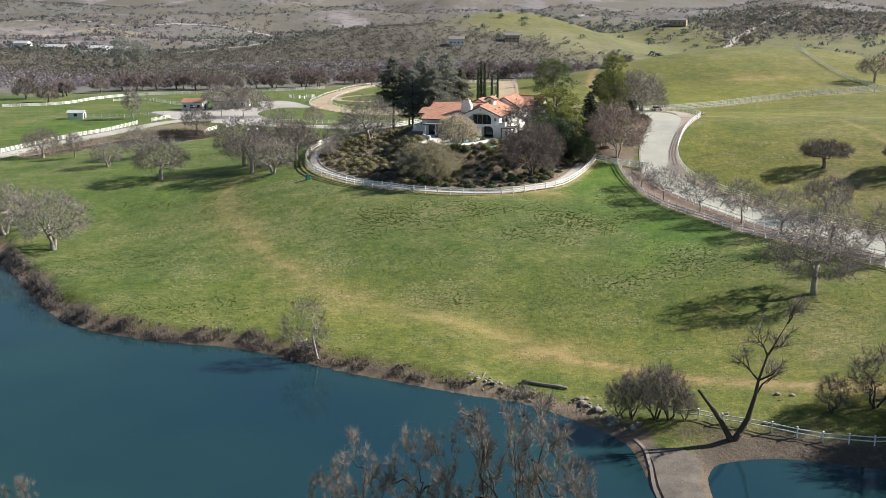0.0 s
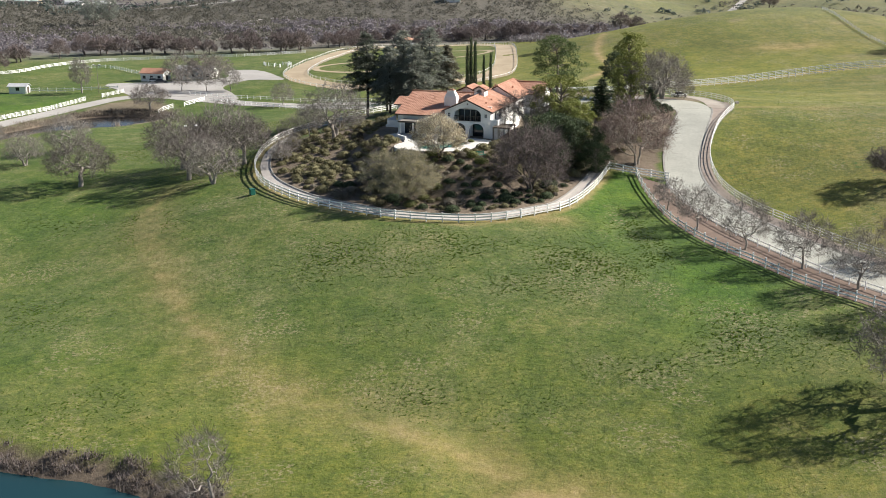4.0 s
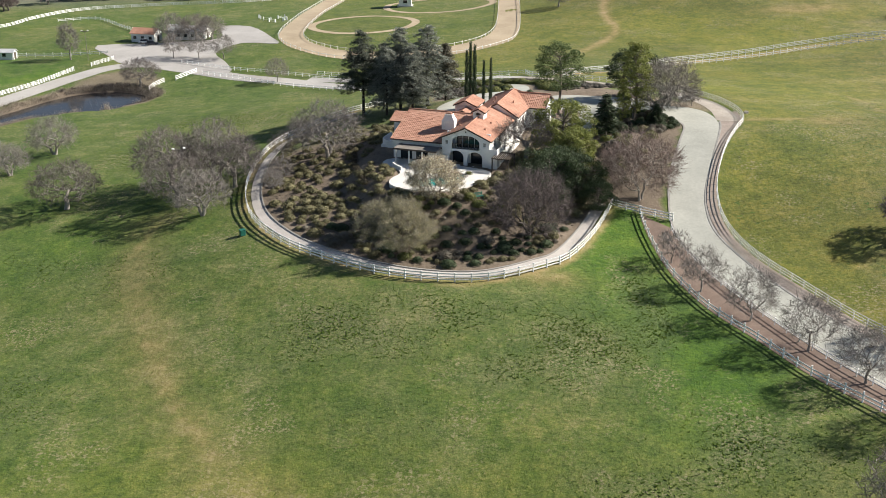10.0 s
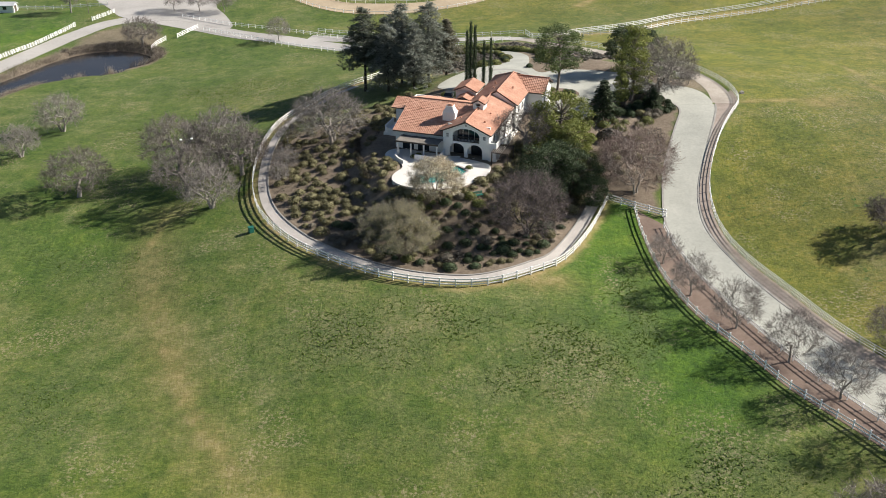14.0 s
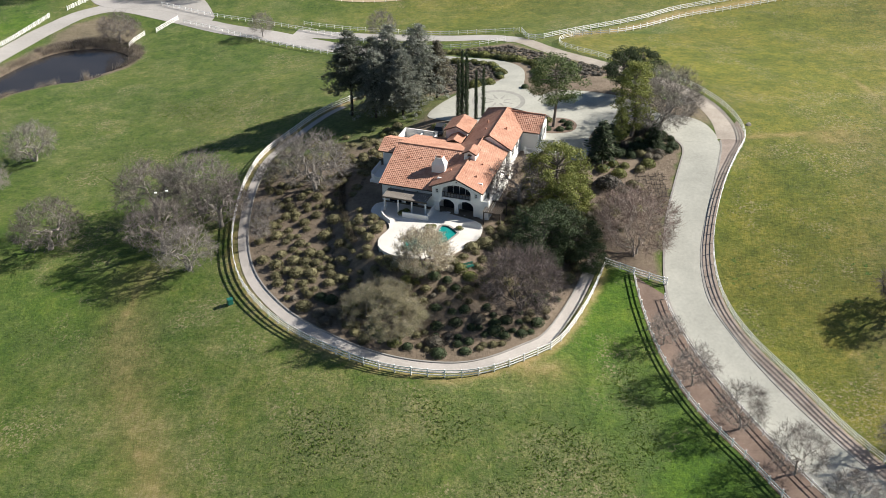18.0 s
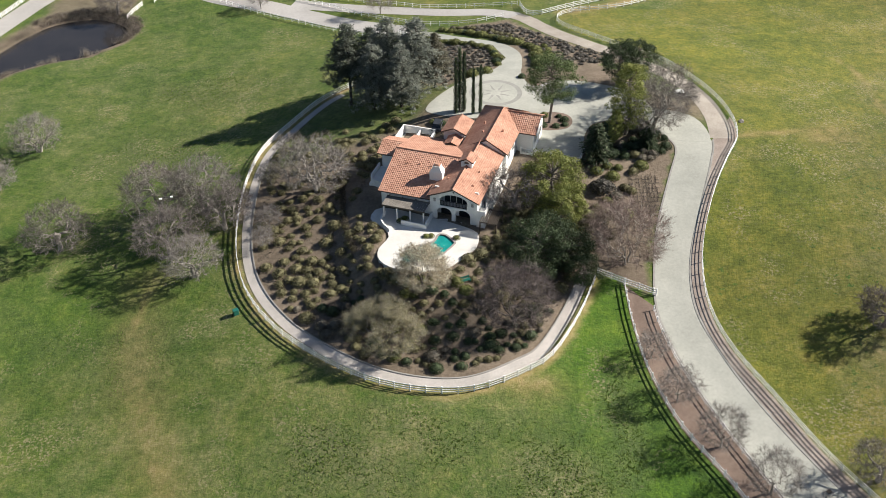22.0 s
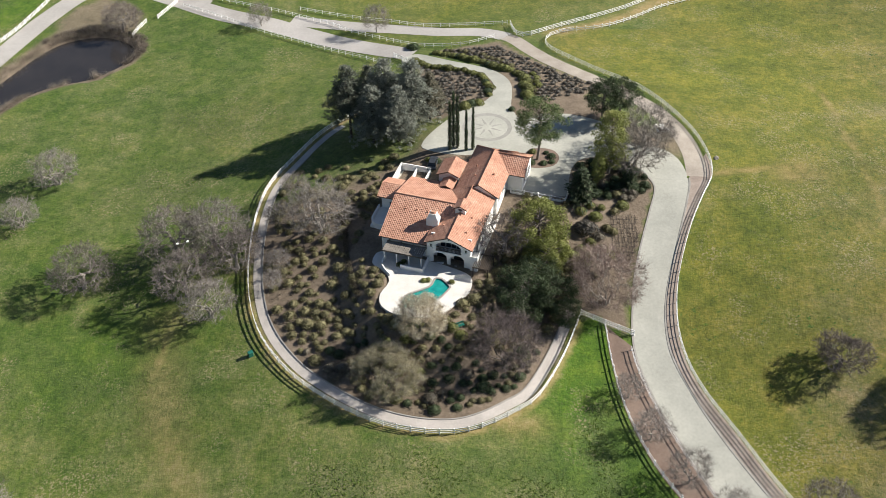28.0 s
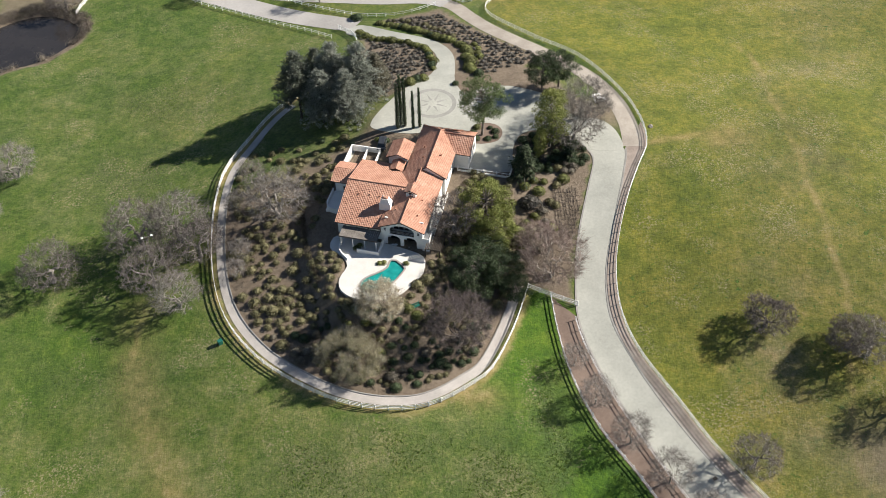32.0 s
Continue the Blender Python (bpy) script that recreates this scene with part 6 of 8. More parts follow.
# evergreen broadleaf trees
def clump_tree(seed, rx, rz, cz, clumps, per, clump_r, leaf, m_leaf, name, label, trunk_r=0.28, skirt=0.0, hollow=0.55):
    """A trunk with limbs that reach to clumps of leaves, set unevenly in a crown rx wide, rz high about the height cz."""
    rng = random.Random(seed)
    wv, wf, lv, lf = [], [], [], []
    top = Vector((rng.gauss(0, 0.2), rng.gauss(0, 0.2), cz + rz * 0.6))
    spine = [Vector((0, 0, -0.4)), Vector((rng.gauss(0, 0.15), rng.gauss(0, 0.15), cz * 0.45)), Vector((rng.gauss(0, 0.2), rng.gauss(0, 0.2), cz)), top]
    tube(wv, wf, spine, [trunk_r, trunk_r * 0.8, trunk_r * 0.55, 0.04], 7)
    for i in range(clumps):
        z = -1 + 2 * (i + 0.5) / clumps
        a = i * 2.39996 + rng.gauss(0, 0.4)
        k = (hollow + (1 - hollow) * rng.random() ** 0.6) * (1 + rng.gauss(0, 0.12))
        r = math.sqrt(max(0.0, 1 - z * z)) * rx * k * (1 + skirt * max(0, -z))
        c = Vector((r * math.cos(a), r * math.sin(a), cz + z * rz * (0.9 + 0.2 * rng.random())))
        if c.z < 0.5:
            c.z = 0.5 + rng.random()
        t = min(max((c.z - 0.8) / (cz + rz * 0.6), 0.1), 0.95) * 3
        s0 = spine[int(t)].lerp(spine[min(int(t) + 1, 3)], t - int(t)) - Vector((0, 0, 0.4))
        mid = s0.lerp(c, 0.5) + Vector((rng.gauss(0, 0.25), rng.gauss(0, 0.25), 0.2))
        tube(wv, wf, [s0, mid, c], [trunk_r * 0.28, trunk_r * 0.17, 0.02], 4)
        cr = clump_r * (0.7 + 0.6 * rng.random())
        for _ in range(per):
            d = Vector((rng.gauss(0, 1), rng.gauss(0, 1), rng.gauss(0.15, 0.8))).normalized()
            o = c + Vector((d.x * cr, d.y * cr, d.z * cr * 0.7)) * (0.5 + 0.6 * rng.random())
            n = (d + Vector((rng.gauss(0, 0.7), rng.gauss(0, 0.7), rng.gauss(0.3, 0.6)))).normalized()
            al = n.orthogonal().normalized()
            al = (al * math.cos(q := rng.random() * 6.28) + n.cross(al) * math.sin(q)) * leaf * (0.6 + 0.8 * rng.random())
            b_ = n.cross(al) * 0.5
            j = len(lv)
            lv += [o - al, o + b_, o + al, o - b_]
            lf.append((j, j + 1, j + 2, j + 3))
    return tree(name, (wv, wf), (lv, lf), M_BARK, m_leaf, label)


LIVE_OAK = clump_tree(21, 4.6, 3.6, 4.2, 70, 190, 1.1, 0.125, M_DARKLEAF, "evergreen_oak", "dense dark evergreen oak beside the house")
OLIVE_TREE = clump_tree(22, 3.8, 4.0, 4.6, 70, 190, 0.85, 0.12, M_OLIVE_LEAF, "evergreen_tree", "yellow-green feathery evergreen tree beside the house")
for x, y, s, r in ((22.8, 215.0, 1.15, 0), (27.4, 216.3, 1.0, 120), (24.6, 219.6, 0.95, 240), (30.6, 212.4, 0.66, 60)):
    plant(LIVE_OAK, x, y, s, r)
for x, y, s, r in ((26.0, 229.5, 1.05, 0), (27.6, 224.5, 0.8, 100), (27.8, 233.0, 0.6, 210)):
    plant(OLIVE_TREE, x, y, s * 1.25, r, wide=1.12)
DARKOAK = clump_tree(23, 4.2, 3.4, 6.6, 56, 180, 1.05, 0.14, M_DARKLEAF, "evergreen_oak", "dark evergreen tree beside the forecourt")
plant(DARKOAK, 44.2, 272.3, 1.0, 30)
plant(DARKOAK, 48.5, 273.5, 0.95, 130)


def conifer(seed, height, width, m_leaf, name, label, whorls=26, droop=0.25, start=0.12, card=0.34, per=22, taper=0.9, rough=0.25):
    rng = random.Random(seed)
    wv, wf, lv, lf = [], [], [], []
    top = Vector((0, 0, height))
    tube(wv, wf, [Vector((0, 0, -0.4)), Vector((0.1, 0, height * 0.4)), Vector((0, 0.1, height * 0.75)), top], [height * 0.022, height * 0.016, height * 0.008, 0.02], 7)
    for w in range(whorls):
        t = start + (1 - start) * (w + rng.random() * 0.7) / whorls
        z = height * t
        reach = width * (1 - t ** 1.25) ** taper * (1 + rng.gauss(0, rough)) + 0.25
        for k in range(5):
            a = 2 * math.pi * (k / 5 + 0.19 * w) + rng.gauss(0, 0.25)
            r = max(0.3, reach * (1 + rng.gauss(0, rough)))
            p0 = Vector((0, 0, z))
            out = Vector((math.cos(a), math.sin(a), 0))
            p1 = p0 + out * r * 0.5 + Vector((0, 0, 0.12 * r))
            p2 = p0 + out * r + Vector((0, 0, -droop * r * 0.6))
            tube(wv, wf, [p0, p1, p2], [0.06, 0.04, 0.015], 3)
            n = int(per * (0.35 + r / width))
            for _ in range(n):
                s = rng.random() ** 0.7
                q = (p0.lerp(p1, s * 2) if s < 0.5 else p1.lerp(p2, s * 2 - 1)) + Vector((rng.gauss(0, 0.16 * r), rng.gauss(0, 0.16 * r), rng.gauss(-0.15, 0.2)))
                nn = Vector((rng.gauss(0, 0.6), rng.gauss(0, 0.6), 1)).normalized()
                al = (out + Vector((rng.gauss(0, 0.5), rng.gauss(0, 0.5), -droop - 0.3 * rng.random()))).normalized() * card * (0.7 + 0.8 * rng.random())
                b = nn.cross(al) * 0.33
                i = len(lv)
                lv += [q - al, q + b, q + al, q - b]
                lf.append((i, i + 1, i + 2, i + 3))
    return tree(name, (wv, wf), (lv, lf), M_BARK, m_leaf, label)


def cedar(seed, height, width, m_leaf, name, label, start=0.26):
    """A broad cedar: a clear lower trunk, tiers of long limbs, and flat shelves of needles along each limb."""
    rng = random.Random(seed)
    wv, wf, lv, lf = [], [], [], []
    tube(wv, wf, [Vector((0, 0, -0.4)), Vector((0.15, 0, height * 0.35)), Vector((0, 0.15, height * 0.7)), Vector((0, 0, height))], [0.36, 0.27, 0.15, 0.03], 7)
    tiers = 18
    for w in range(tiers):
        t = start + (1 - start) * (w + 0.6 * rng.random()) / tiers
        for k in range(6 if t < 0.75 else 4):
            a = 6.28 * (k / 6 + 0.37 * w) + rng.gauss(0, 0.3)
            r = width * (1.10 - t ** 1.55) * rng.uniform(0.55, 1.15)
            if t < start + 0.12:
                r *= 0.8
            out = Vector((math.cos(a), math.sin(a), 0))
            side = Vector((-out.y, out.x, 0))
            p0 = Vector((0, 0, height * t))
            p1 = p0 + out * r * 0.55 + Vector((0, 0, 0.10 * r))
            p2 = p0 + out * r + Vector((0, 0, -0.06 * r + rng.gauss(0, 0.25)))
            tube(wv, wf, [p0, p1, p2], [0.075, 0.05, 0.02], 3)
            for c in range(int(2 + r * 1.15)):
                u = 0.25 + 0.75 * (c + rng.random()) / int(2 + r * 1.15)
                o = (p0.lerp(p1, u / 0.55) if u < 0.55 else p1.lerp(p2, (u - 0.55) / 0.45)) + side * rng.gauss(0, 0.28 * r * u)
                cr = rng.uniform(0.5, 0.95)
                tip = out * rng.uniform(0.6, 1.0) + side * rng.gauss(0, 0.6)
                for _ in range(30):
                    q = o + Vector((rng.gauss(0, cr * 0.55), rng.gauss(0, cr * 0.55), rng.gauss(0, 0.17))) + Vector((0, 0, 0.06 * rng.random()))
                    al = (tip + Vector((rng.gauss(0, 0.5), rng.gauss(0, 0.5), rng.gauss(0.12, 0.35)))).normalized() * rng.uniform(0.16, 0.34)
                    nn = Vector((rng.gauss(0, 0.45), rng.gauss(0, 0.45), 1)).normalized()
                    b = nn.cross(al) * 0.42
                    i = len(lv)
                    lv += [q - al, q + b, q + al, q - b]
                    lf.append((i, i + 1, i + 2, i + 3))
    return tree(name, (wv, wf), (lv, lf), M_BARK_DARK, m_leaf, label)


CEDAR = cedar(31, 16.2, 7.6, M_CEDAR, "cedar", "tall blue-grey cedar in a group behind the house", 0.14)
FIR = cedar(32, 16.8, 7.4, M_DARKFIR, "cedar", "tall dark green cedar in a group behind the house", 0.30)
TAWNY = cedar(35, 13.0, 5.0, M_TAWNY, "cedar", "thin tawny cedar at the edge of the group", 0.25)
for m_, x, y, s, r in ((FIR, -13.7, 273.6, 1.14, 0), (CEDAR, -8.2, 269.6, 0.95, 40), (CEDAR, -2.4, 268.4, 0.92, 120), (CEDAR, 0.8, 273.6, 1.12, 200), (CEDAR, -5.4, 275.6, 1.14, 260), (FIR, -9.5, 280.5, 0.9, 80), (TAWNY, 4.8, 275.5, 1.0, 10)):
    plant(m_, x, y, s, r, wide=0.86)
CYP = conifer(33, 12.0, 0.45, M_CYPRESS, "cypress", "slender dark column-shaped cypress behind the house", 60, -0.9, 0.02, 0.2, 7, 0.35, 0.12)
for x, y, s in ((9.2, 262.0, 0.93), (10.0, 263.0, 1.05), (10.9, 262.6, 1.0), (12.8, 261.6, 0.78), (14.3, 262.0, 0.82)):
    plant(CYP, x, y, s * 1.14, x * 77, wide=0.6)


PINE = clump_tree(34, 3.5, 4.0, 9.0, 50, 230, 1.0, 0.12, M_PINE, "pine", "round-headed green pine beside the forecourt", 0.24, 0.0, 0.5)
laid("planting_bed", drape_area(smooth([(25.2, 257.0), (27.0, 254.6), (31.5, 255.2), (33.2, 258.5), (31.5, 261.6), (27.0, 261.8)], 3, True), W + 0.03), M_DIRT, "planted bed round a pine in the forecourt", "bed")
plant(PINE, 28.3, 257.8, 1.12, 0, wide=1.25)
SHAGGY = clump_tree(36, 2.5, 6.4, 8.2, 70, 170, 0.85, 0.13, M_OLIVE_LEAF, "pine", "shaggy olive-green pine beside the driveway", 0.26, 0.3, 0.4)
plant(SHAGGY, 42.8, 251.2, 1.05, 0, wide=1.3)
plant(SHAGGY, 40.0, 247.6, 0.55, 90)
DARKCONE = conifer(37, 6.0, 1.6, M_DARKLEAF, "conifer", "small dark conifer on the driveway slope", 22, 0.0, 0.03, 0.28, 22, 0.8, 0.2)
for x, y, s in ((36.0, 243.5, 1.25), (46.5, 247.0, 0.8)):
    plant(DARKCONE, x, y, s, x * 31, wide=1.25)


# shrubs
def scatter_cards(rng, verts, faces, o, count, r, size, tall=1.0):
    for _ in range(count):
        d = Vector((rng.gauss(0, 1), rng.gauss(0, 1), abs(rng.gauss(0, 0.9)))).normalized()
        p = o + Vector((d.x * r, d.y * r, d.z * r * tall)) * (0.55 + 0.5 * rng.random())
        n = (d + Vector((rng.gauss(0, 0.6), rng.gauss(0, 0.6), rng.gauss(0.2, 0.5)))).normalized()
        a = n.orthogonal().normalized()
        a = (a * math.cos(t := rng.random() * 6.28) + n.cross(a) * math.sin(t)) * size * (0.6 + 0.8 * rng.random())
        b = n.cross(a) * 0.6
        i = len(verts)
        verts += [p - a, p + b, p + a, p - b]
        faces.append((i, i + 1, i + 2, i + 3))


def shrub_master(seed, m_leaf, label, size=0.75, count=760, leaf=0.062):
    rng = random.Random(seed)
    verts, faces = [], []
    bm = bmesh.new()
    bmesh.ops.create_icosphere(bm, subdivisions=1, radius=size * 0.72)
    for v in bm.verts:
        v.co = Vector((v.co.x, v.co.y, max(v.co.z * 0.7 + size * 0.4, -0.1))) * (1 + 0.15 * rng.random())
    core = [v.co.copy() for v in bm.verts]
    bm.verts.index_update()
    verts += core
    faces += [tuple(v.index for v in fc.verts) for fc in bm.faces]
    bm.free()
    lumps = [(rng.random() * 6.28, rng.random(), 0.9 + 0.22 * rng.random()) for _ in range(7)]
    for _ in range(count):
        a, h, k = lumps[rng.randrange(7)]
        d = Vector((math.cos(a) * 0.6 + rng.gauss(0, 0.7), math.sin(a) * 0.6 + rng.gauss(0, 0.7), abs(rng.gauss(0.2 + 0.4 * h, 0.5)))).normalized()
        o = Vector((d.x * size * k, d.y * size * k, d.z * size * 0.85 * k + 0.05 * size))
        n = (d + Vector((rng.gauss(0, 0.5), rng.gauss(0, 0.5), rng.gauss(0, 0.5)))).normalized()
        al = n.orthogonal().normalized()
        al = (al * math.cos(b_ := rng.random() * 6.28) + n.cross(al) * math.sin(b_)) * leaf * (0.6 + 0.8 * rng.random())
        b = n.cross(al) * 0.55
        i = len(verts)
        verts += [o - al, o + b, o + al + n * leaf * 0.3, o - b]
        faces.append((i, i + 1, i + 2, i + 3))
    ob = tagged(new("shrub", mesh_from("shrub", verts, faces, m_leaf)), label, "shrub", "shrubs on the knoll")
    return ob


M_SHRUB_GREY = foliage("grey_brown_shrub_twigs", (0.085, 0.074, 0.055), (0.155, 0.138, 0.105), (0.25, 0.225, 0.18), 0.3)
M_HEDGE = foliage("dark_brown_hedge_leaves", (0.030, 0.026, 0.016), (0.062, 0.052, 0.032), (0.115, 0.095, 0.060), 0.1)
SHRUBS = [shrub_master(41 + i, M_SHRUB, "brown-green rounded shrub on the bare slope") for i in range(3)]
SHRUBS.append(shrub_master(45, M_SHRUB_GREY, "grey-brown leafless shrub on the bare slope"))
GREENS = [shrub_master(51 + i, M_SHRUB_GREEN, "bright green rounded shrub") for i in range(3)]
DARKS = [shrub_master(61 + i, M_DARKLEAF, "rounded shrub with dark green leaves") for i in range(2)]
GREYS = [shrub_master(71 + i, M_LAVENDER, "low grey lavender shrub in the entrance bed", 0.6) for i in range(2)]
rng = random.Random(5)
house_inv = HOUSE.inverted()
court_line, deck_line, ring_in = smooth(COURT, 3, True), smooth(DECK, 3, True), resample(ring_line, 3.0)


def free_mask(x, y, gap):
    """Where a plant may stand: on the knoll, clear of paving, paths and the house."""
    ok = (shore_distance(x, y, court_line) > gap) & (shore_distance(x, y, deck_line) > gap) & (line_distance(x, y, ring_in) > 3.6 + gap)
    ok &= (shore_distance(x, y, DRIVE_AREA) > gap) & (shore_distance(x, y, KNOLL) < -1.5)
    m = np.array(house_inv)
    lx, ly = m[0, 0] * x + m[0, 1] * y + m[0, 3] + 17 * m[0, 2], m[1, 0] * x + m[1, 1] * y + m[1, 3] + 17 * m[1, 2]
    return ok & ~((lx > -20) & (lx < 8) & (ly > -3) & (ly < 34)) & ~((lx > -13.5) & (lx < 6) & (ly > -5) & (ly <= -3))


npr = np.random.default_rng(5)
qx, qy = npr.uniform(-30, 33, 6500), npr.uniform(191, 262, 6500)
dens = np.where(qy < 230, 1.0, 0.45)
dens = np.where((qx < -9) & (qy > 219), 0.12, dens)
dens = np.where((qy > 246) & (qx < 8), 0.1, dens)
ok_ = npr.random(6500) < dens
qx, qy = qx[ok_], qy[ok_]
ok_ = free_mask(qx, qy, 0.7)
spots = []
for x, y in zip(qx[ok_].tolist(), qy[ok_].tolist()):
    grown = rng.choice((0.62, 0.75, 0.85, 1.0, 1.15, 1.35)) if y < 232 else rng.uniform(0.8, 1.1)
    if len(spots) < 760 and all((x - a) ** 2 + (y - b) ** 2 > (0.80 * (grown + g)) ** 2 for a, b, g in spots):
        spots.append((x, y, grown))
first = set()
thicket = []


def put_shrub(kinds, x, y, s, tall=1.0):
    ob = kinds[rng.randrange(len(kinds))]
    m = pose(x, y, ground_z(x, y) - 0.05, 0, 0, rng.random() * 360) @ Matrix.Diagonal((s * (0.9 + 0.25 * rng.random()), s * (0.9 + 0.25 * rng.random()), s * tall, 1))
    if ob in first:
        ob = copy_thing(ob, Matrix())
    else:
        first.add(ob)
    ob.matrix_basis = m
    return ob


qx, qy = npr.uniform(-29, 34, 1300), npr.uniform(192, 250, 1300)
ok_ = free_mask(qx, qy, 0.4)
cover = list(zip(qx[ok_].tolist(), qy[ok_].tolist()))
cv_, cf_ = [], []
for x, y in cover:
    scatter_cards(rng, cv_, cf_, Vector((x, y, ground_z(x, y) + 0.03)), 22, rng.uniform(0.2, 0.55), 0.08, 0.5)
tagged(new("groundcover", mesh_from("groundcover", cv_, cf_, M_SHRUB_GREY)), "low brown groundcover between the shrubs", "groundcover", kind="stuff")
LIGHT_MOUNDS = []
for k_ in range(3):
    ob = shrub_master(46 + k_, M_SHRUB, "", count=330, leaf=0.09)
    LIGHT_MOUNDS.append((np.array([v.co[:] for v in ob.data.vertices]), [tuple(f_.vertices) for f_ in ob.data.polygons]))
    bpy.data.objects.remove(ob)
mv_, mf_ = [], []
spots.sort(key=lambda p: p[1])
for k_, (x, y, grown) in enumerate(spots):
    kind = SHRUBS
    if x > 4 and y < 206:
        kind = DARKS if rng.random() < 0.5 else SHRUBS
    elif -3 < x < 14 and 204 < y < 212:
        kind = GREENS if rng.random() < 0.6 else SHRUBS
    elif rng.random() < 0.2:
        kind = DARKS if rng.random() < 0.45 else GREENS
    size_ = 1.38 * grown * rng.uniform(0.88, 1.12)
    if k_ < 128:
        put_shrub(kind, x, y, size_, rng.uniform(0.75, 1.05))
    else:
        lv_, lf_ = LIGHT_MOUNDS[k_ % 3]
        a_ = rng.random() * 6.283
        tv_ = lv_ * np.array([size_, size_, size_ * rng.uniform(0.75, 1.05)])
        tv_ = np.stack([tv_[:, 0] * math.cos(a_) - tv_[:, 1] * math.sin(a_) + x, tv_[:, 0] * math.sin(a_) + tv_[:, 1] * math.cos(a_) + y, tv_[:, 2] + ground_z(x, y) - 0.05], 1)
        mf_ += [tuple(i + len(mv_) for i in f_) for f_ in lf_]
        mv_ += tv_.tolist()
tagged(new("shrub_mass", mesh_from("shrub_mass", mv_, mf_, M_SHRUB)), "low rounded brown-green shrubs higher up the slope", "shrubs", kind="stuff")
# dark clipped hedge running down beside the patio
hv_, hf_ = [], []
for p in resample(smooth([(-13.4, 243.0), (-12.4, 235.0), (-11.6, 228.0), (-10.2, 222.0), (-8.8, 217.5)]), 0.5):
    scatter_cards(rng, hv_, hf_, Vector((p.x + rng.gauss(0, 0.12), p.y, ground_z(p.x, p.y) + 0.25)), 110, rng.uniform(0.55, 0.8), 0.07, 1.15)
tagged(new("hedge", mesh_from("hedge", hv_, hf_, M_HEDGE)), "dark brown hedge running down beside the patio", "hedge")
for x, y, s_ in ((3.6, 219.9, 0.9), (4.5, 220.0, 0.8), (8.9, 219.4, 0.85), (-1.0, 224.6, 1.0), (-0.3, 225.4, 0.8)):
    ob = put_shrub(GREENS, x, y, s_, 0.9)
    ob.location.z = 16.62
    ob["label"] = "yellow-green rounded shrub planted on the pool terrace"
# entrance bed with lavender rows, edged by green shrubs
gr_, gc_ = np.meshgrid(np.arange(26), np.arange(34))
bx_ = (1.0 + gc_ * 1.5 + 0.75 * (gr_ % 2) + npr.normal(0, 0.22, gr_.shape)).ravel()
by_ = (276.0 + gr_ * 1.65 + npr.normal(0, 0.22, gr_.shape)).ravel()
ok_ = (shore_distance(bx_, by_, BED_RING) < -1.2) | (shore_distance(bx_, by_, BED_DRIVE) < -1.0)
ok_ &= (shore_distance(bx_, by_, court_line) > 1.2) & (line_distance(bx_, by_, ring_in) > 2.0) & (npr.random(len(bx_)) < 0.93)
bed_spots = list(zip(bx_[ok_].tolist(), by_[ok_].tolist()))
bv, bf = [], []
for k_, (x, y) in enumerate(bed_spots):
    lv_, lf_ = LIGHT_MOUNDS[k_ % 3]
    size_ = rng.uniform(0.7, 1.1)
    tv_ = lv_ * np.array([size_, size_ * rng.uniform(0.8, 1.1), size_ * rng.uniform(0.7, 0.95)]) + np.array([x, y, ground_z(x, y) - 0.05])
    bf += [tuple(i + len(bv) for i in f_) for f_ in lf_]
    bv += tv_.tolist()
tagged(new("lavender_bed", mesh_from("lavender_bed", bv, bf, M_LAVENDER)), "rows of clipped grey lavender in the entrance bed", "shrubs", kind="stuff")
for line_, kinds_, lo_, hi_, step_ in (([(0.6, 312.0), (4.7, 307.6), (12.2, 303.4), (17.4, 298.6), (19.2, 292.3), (19.2, 286.5)], GREENS, 1.1, 1.7, 1.5), ([(16.6, 281.6), (12.6, 279.6)], GREENS, 1.6, 2.1, 1.8), ([(6.3, 316.6), (10.9, 313.6), (16.8, 308.9), (22.4, 302.2), (27.2, 297.0)], GREENS, 1.2, 1.8, 1.4), ([(9.0, 317.6), (16.0, 314.6), (21.0, 309.0), (26.0, 303.0)], SHRUBS, 1.0, 1.5, 1.9), ([(28.2, 294.5), (28.4, 289.0), (28.6, 283.5)], GREENS, 1.9, 2.5, 1.9), ([(30.5, 296.0), (31.0, 290.0)], GREENS, 1.2, 1.6, 2.0)):
    for p in resample(line_, step_):
        put_shrub(kinds_ if rng.random() < 0.85 else DARKS, p.x + rng.gauss(0, 0.25), p.y + rng.gauss(0, 0.25), rng.uniform(lo_, hi_), rng.uniform(0.8, 1.1))
for x, y, s_ in ((0.3, 321.2, 2.0), (-0.8, 322.0, 1.4), (30.0, 281.5, 1.8), (24.0, 277.8, 1.2)):
    put_shrub(DARKS, x, y, s_, 1.1)
for x, y in ((38.6, 237.9), (40.6, 234.8), (41.7, 234.0), (38.7, 232.4), (34.8, 230.0), (36.3, 227.8), (32.8, 227.9), (31.5, 226.6), (30.7, 230.1), (29.0, 230.9), (27.4, 226.6), (29.8, 226.2), (35.6, 226.4), (38.9, 229.8), (42.7, 239.3), (44.4, 240.7), (35.8, 239.6), (33.4, 224.0), (36.5, 223.0), (40.0, 240.5), (38.0, 241.0), (46.5, 243.0), (40.0, 228.0), (37.0, 231.5)):
    put_shrub(GREENS if rng.random() < 0.35 else SHRUBS, x, y, rng.uniform(1.1, 1.9))
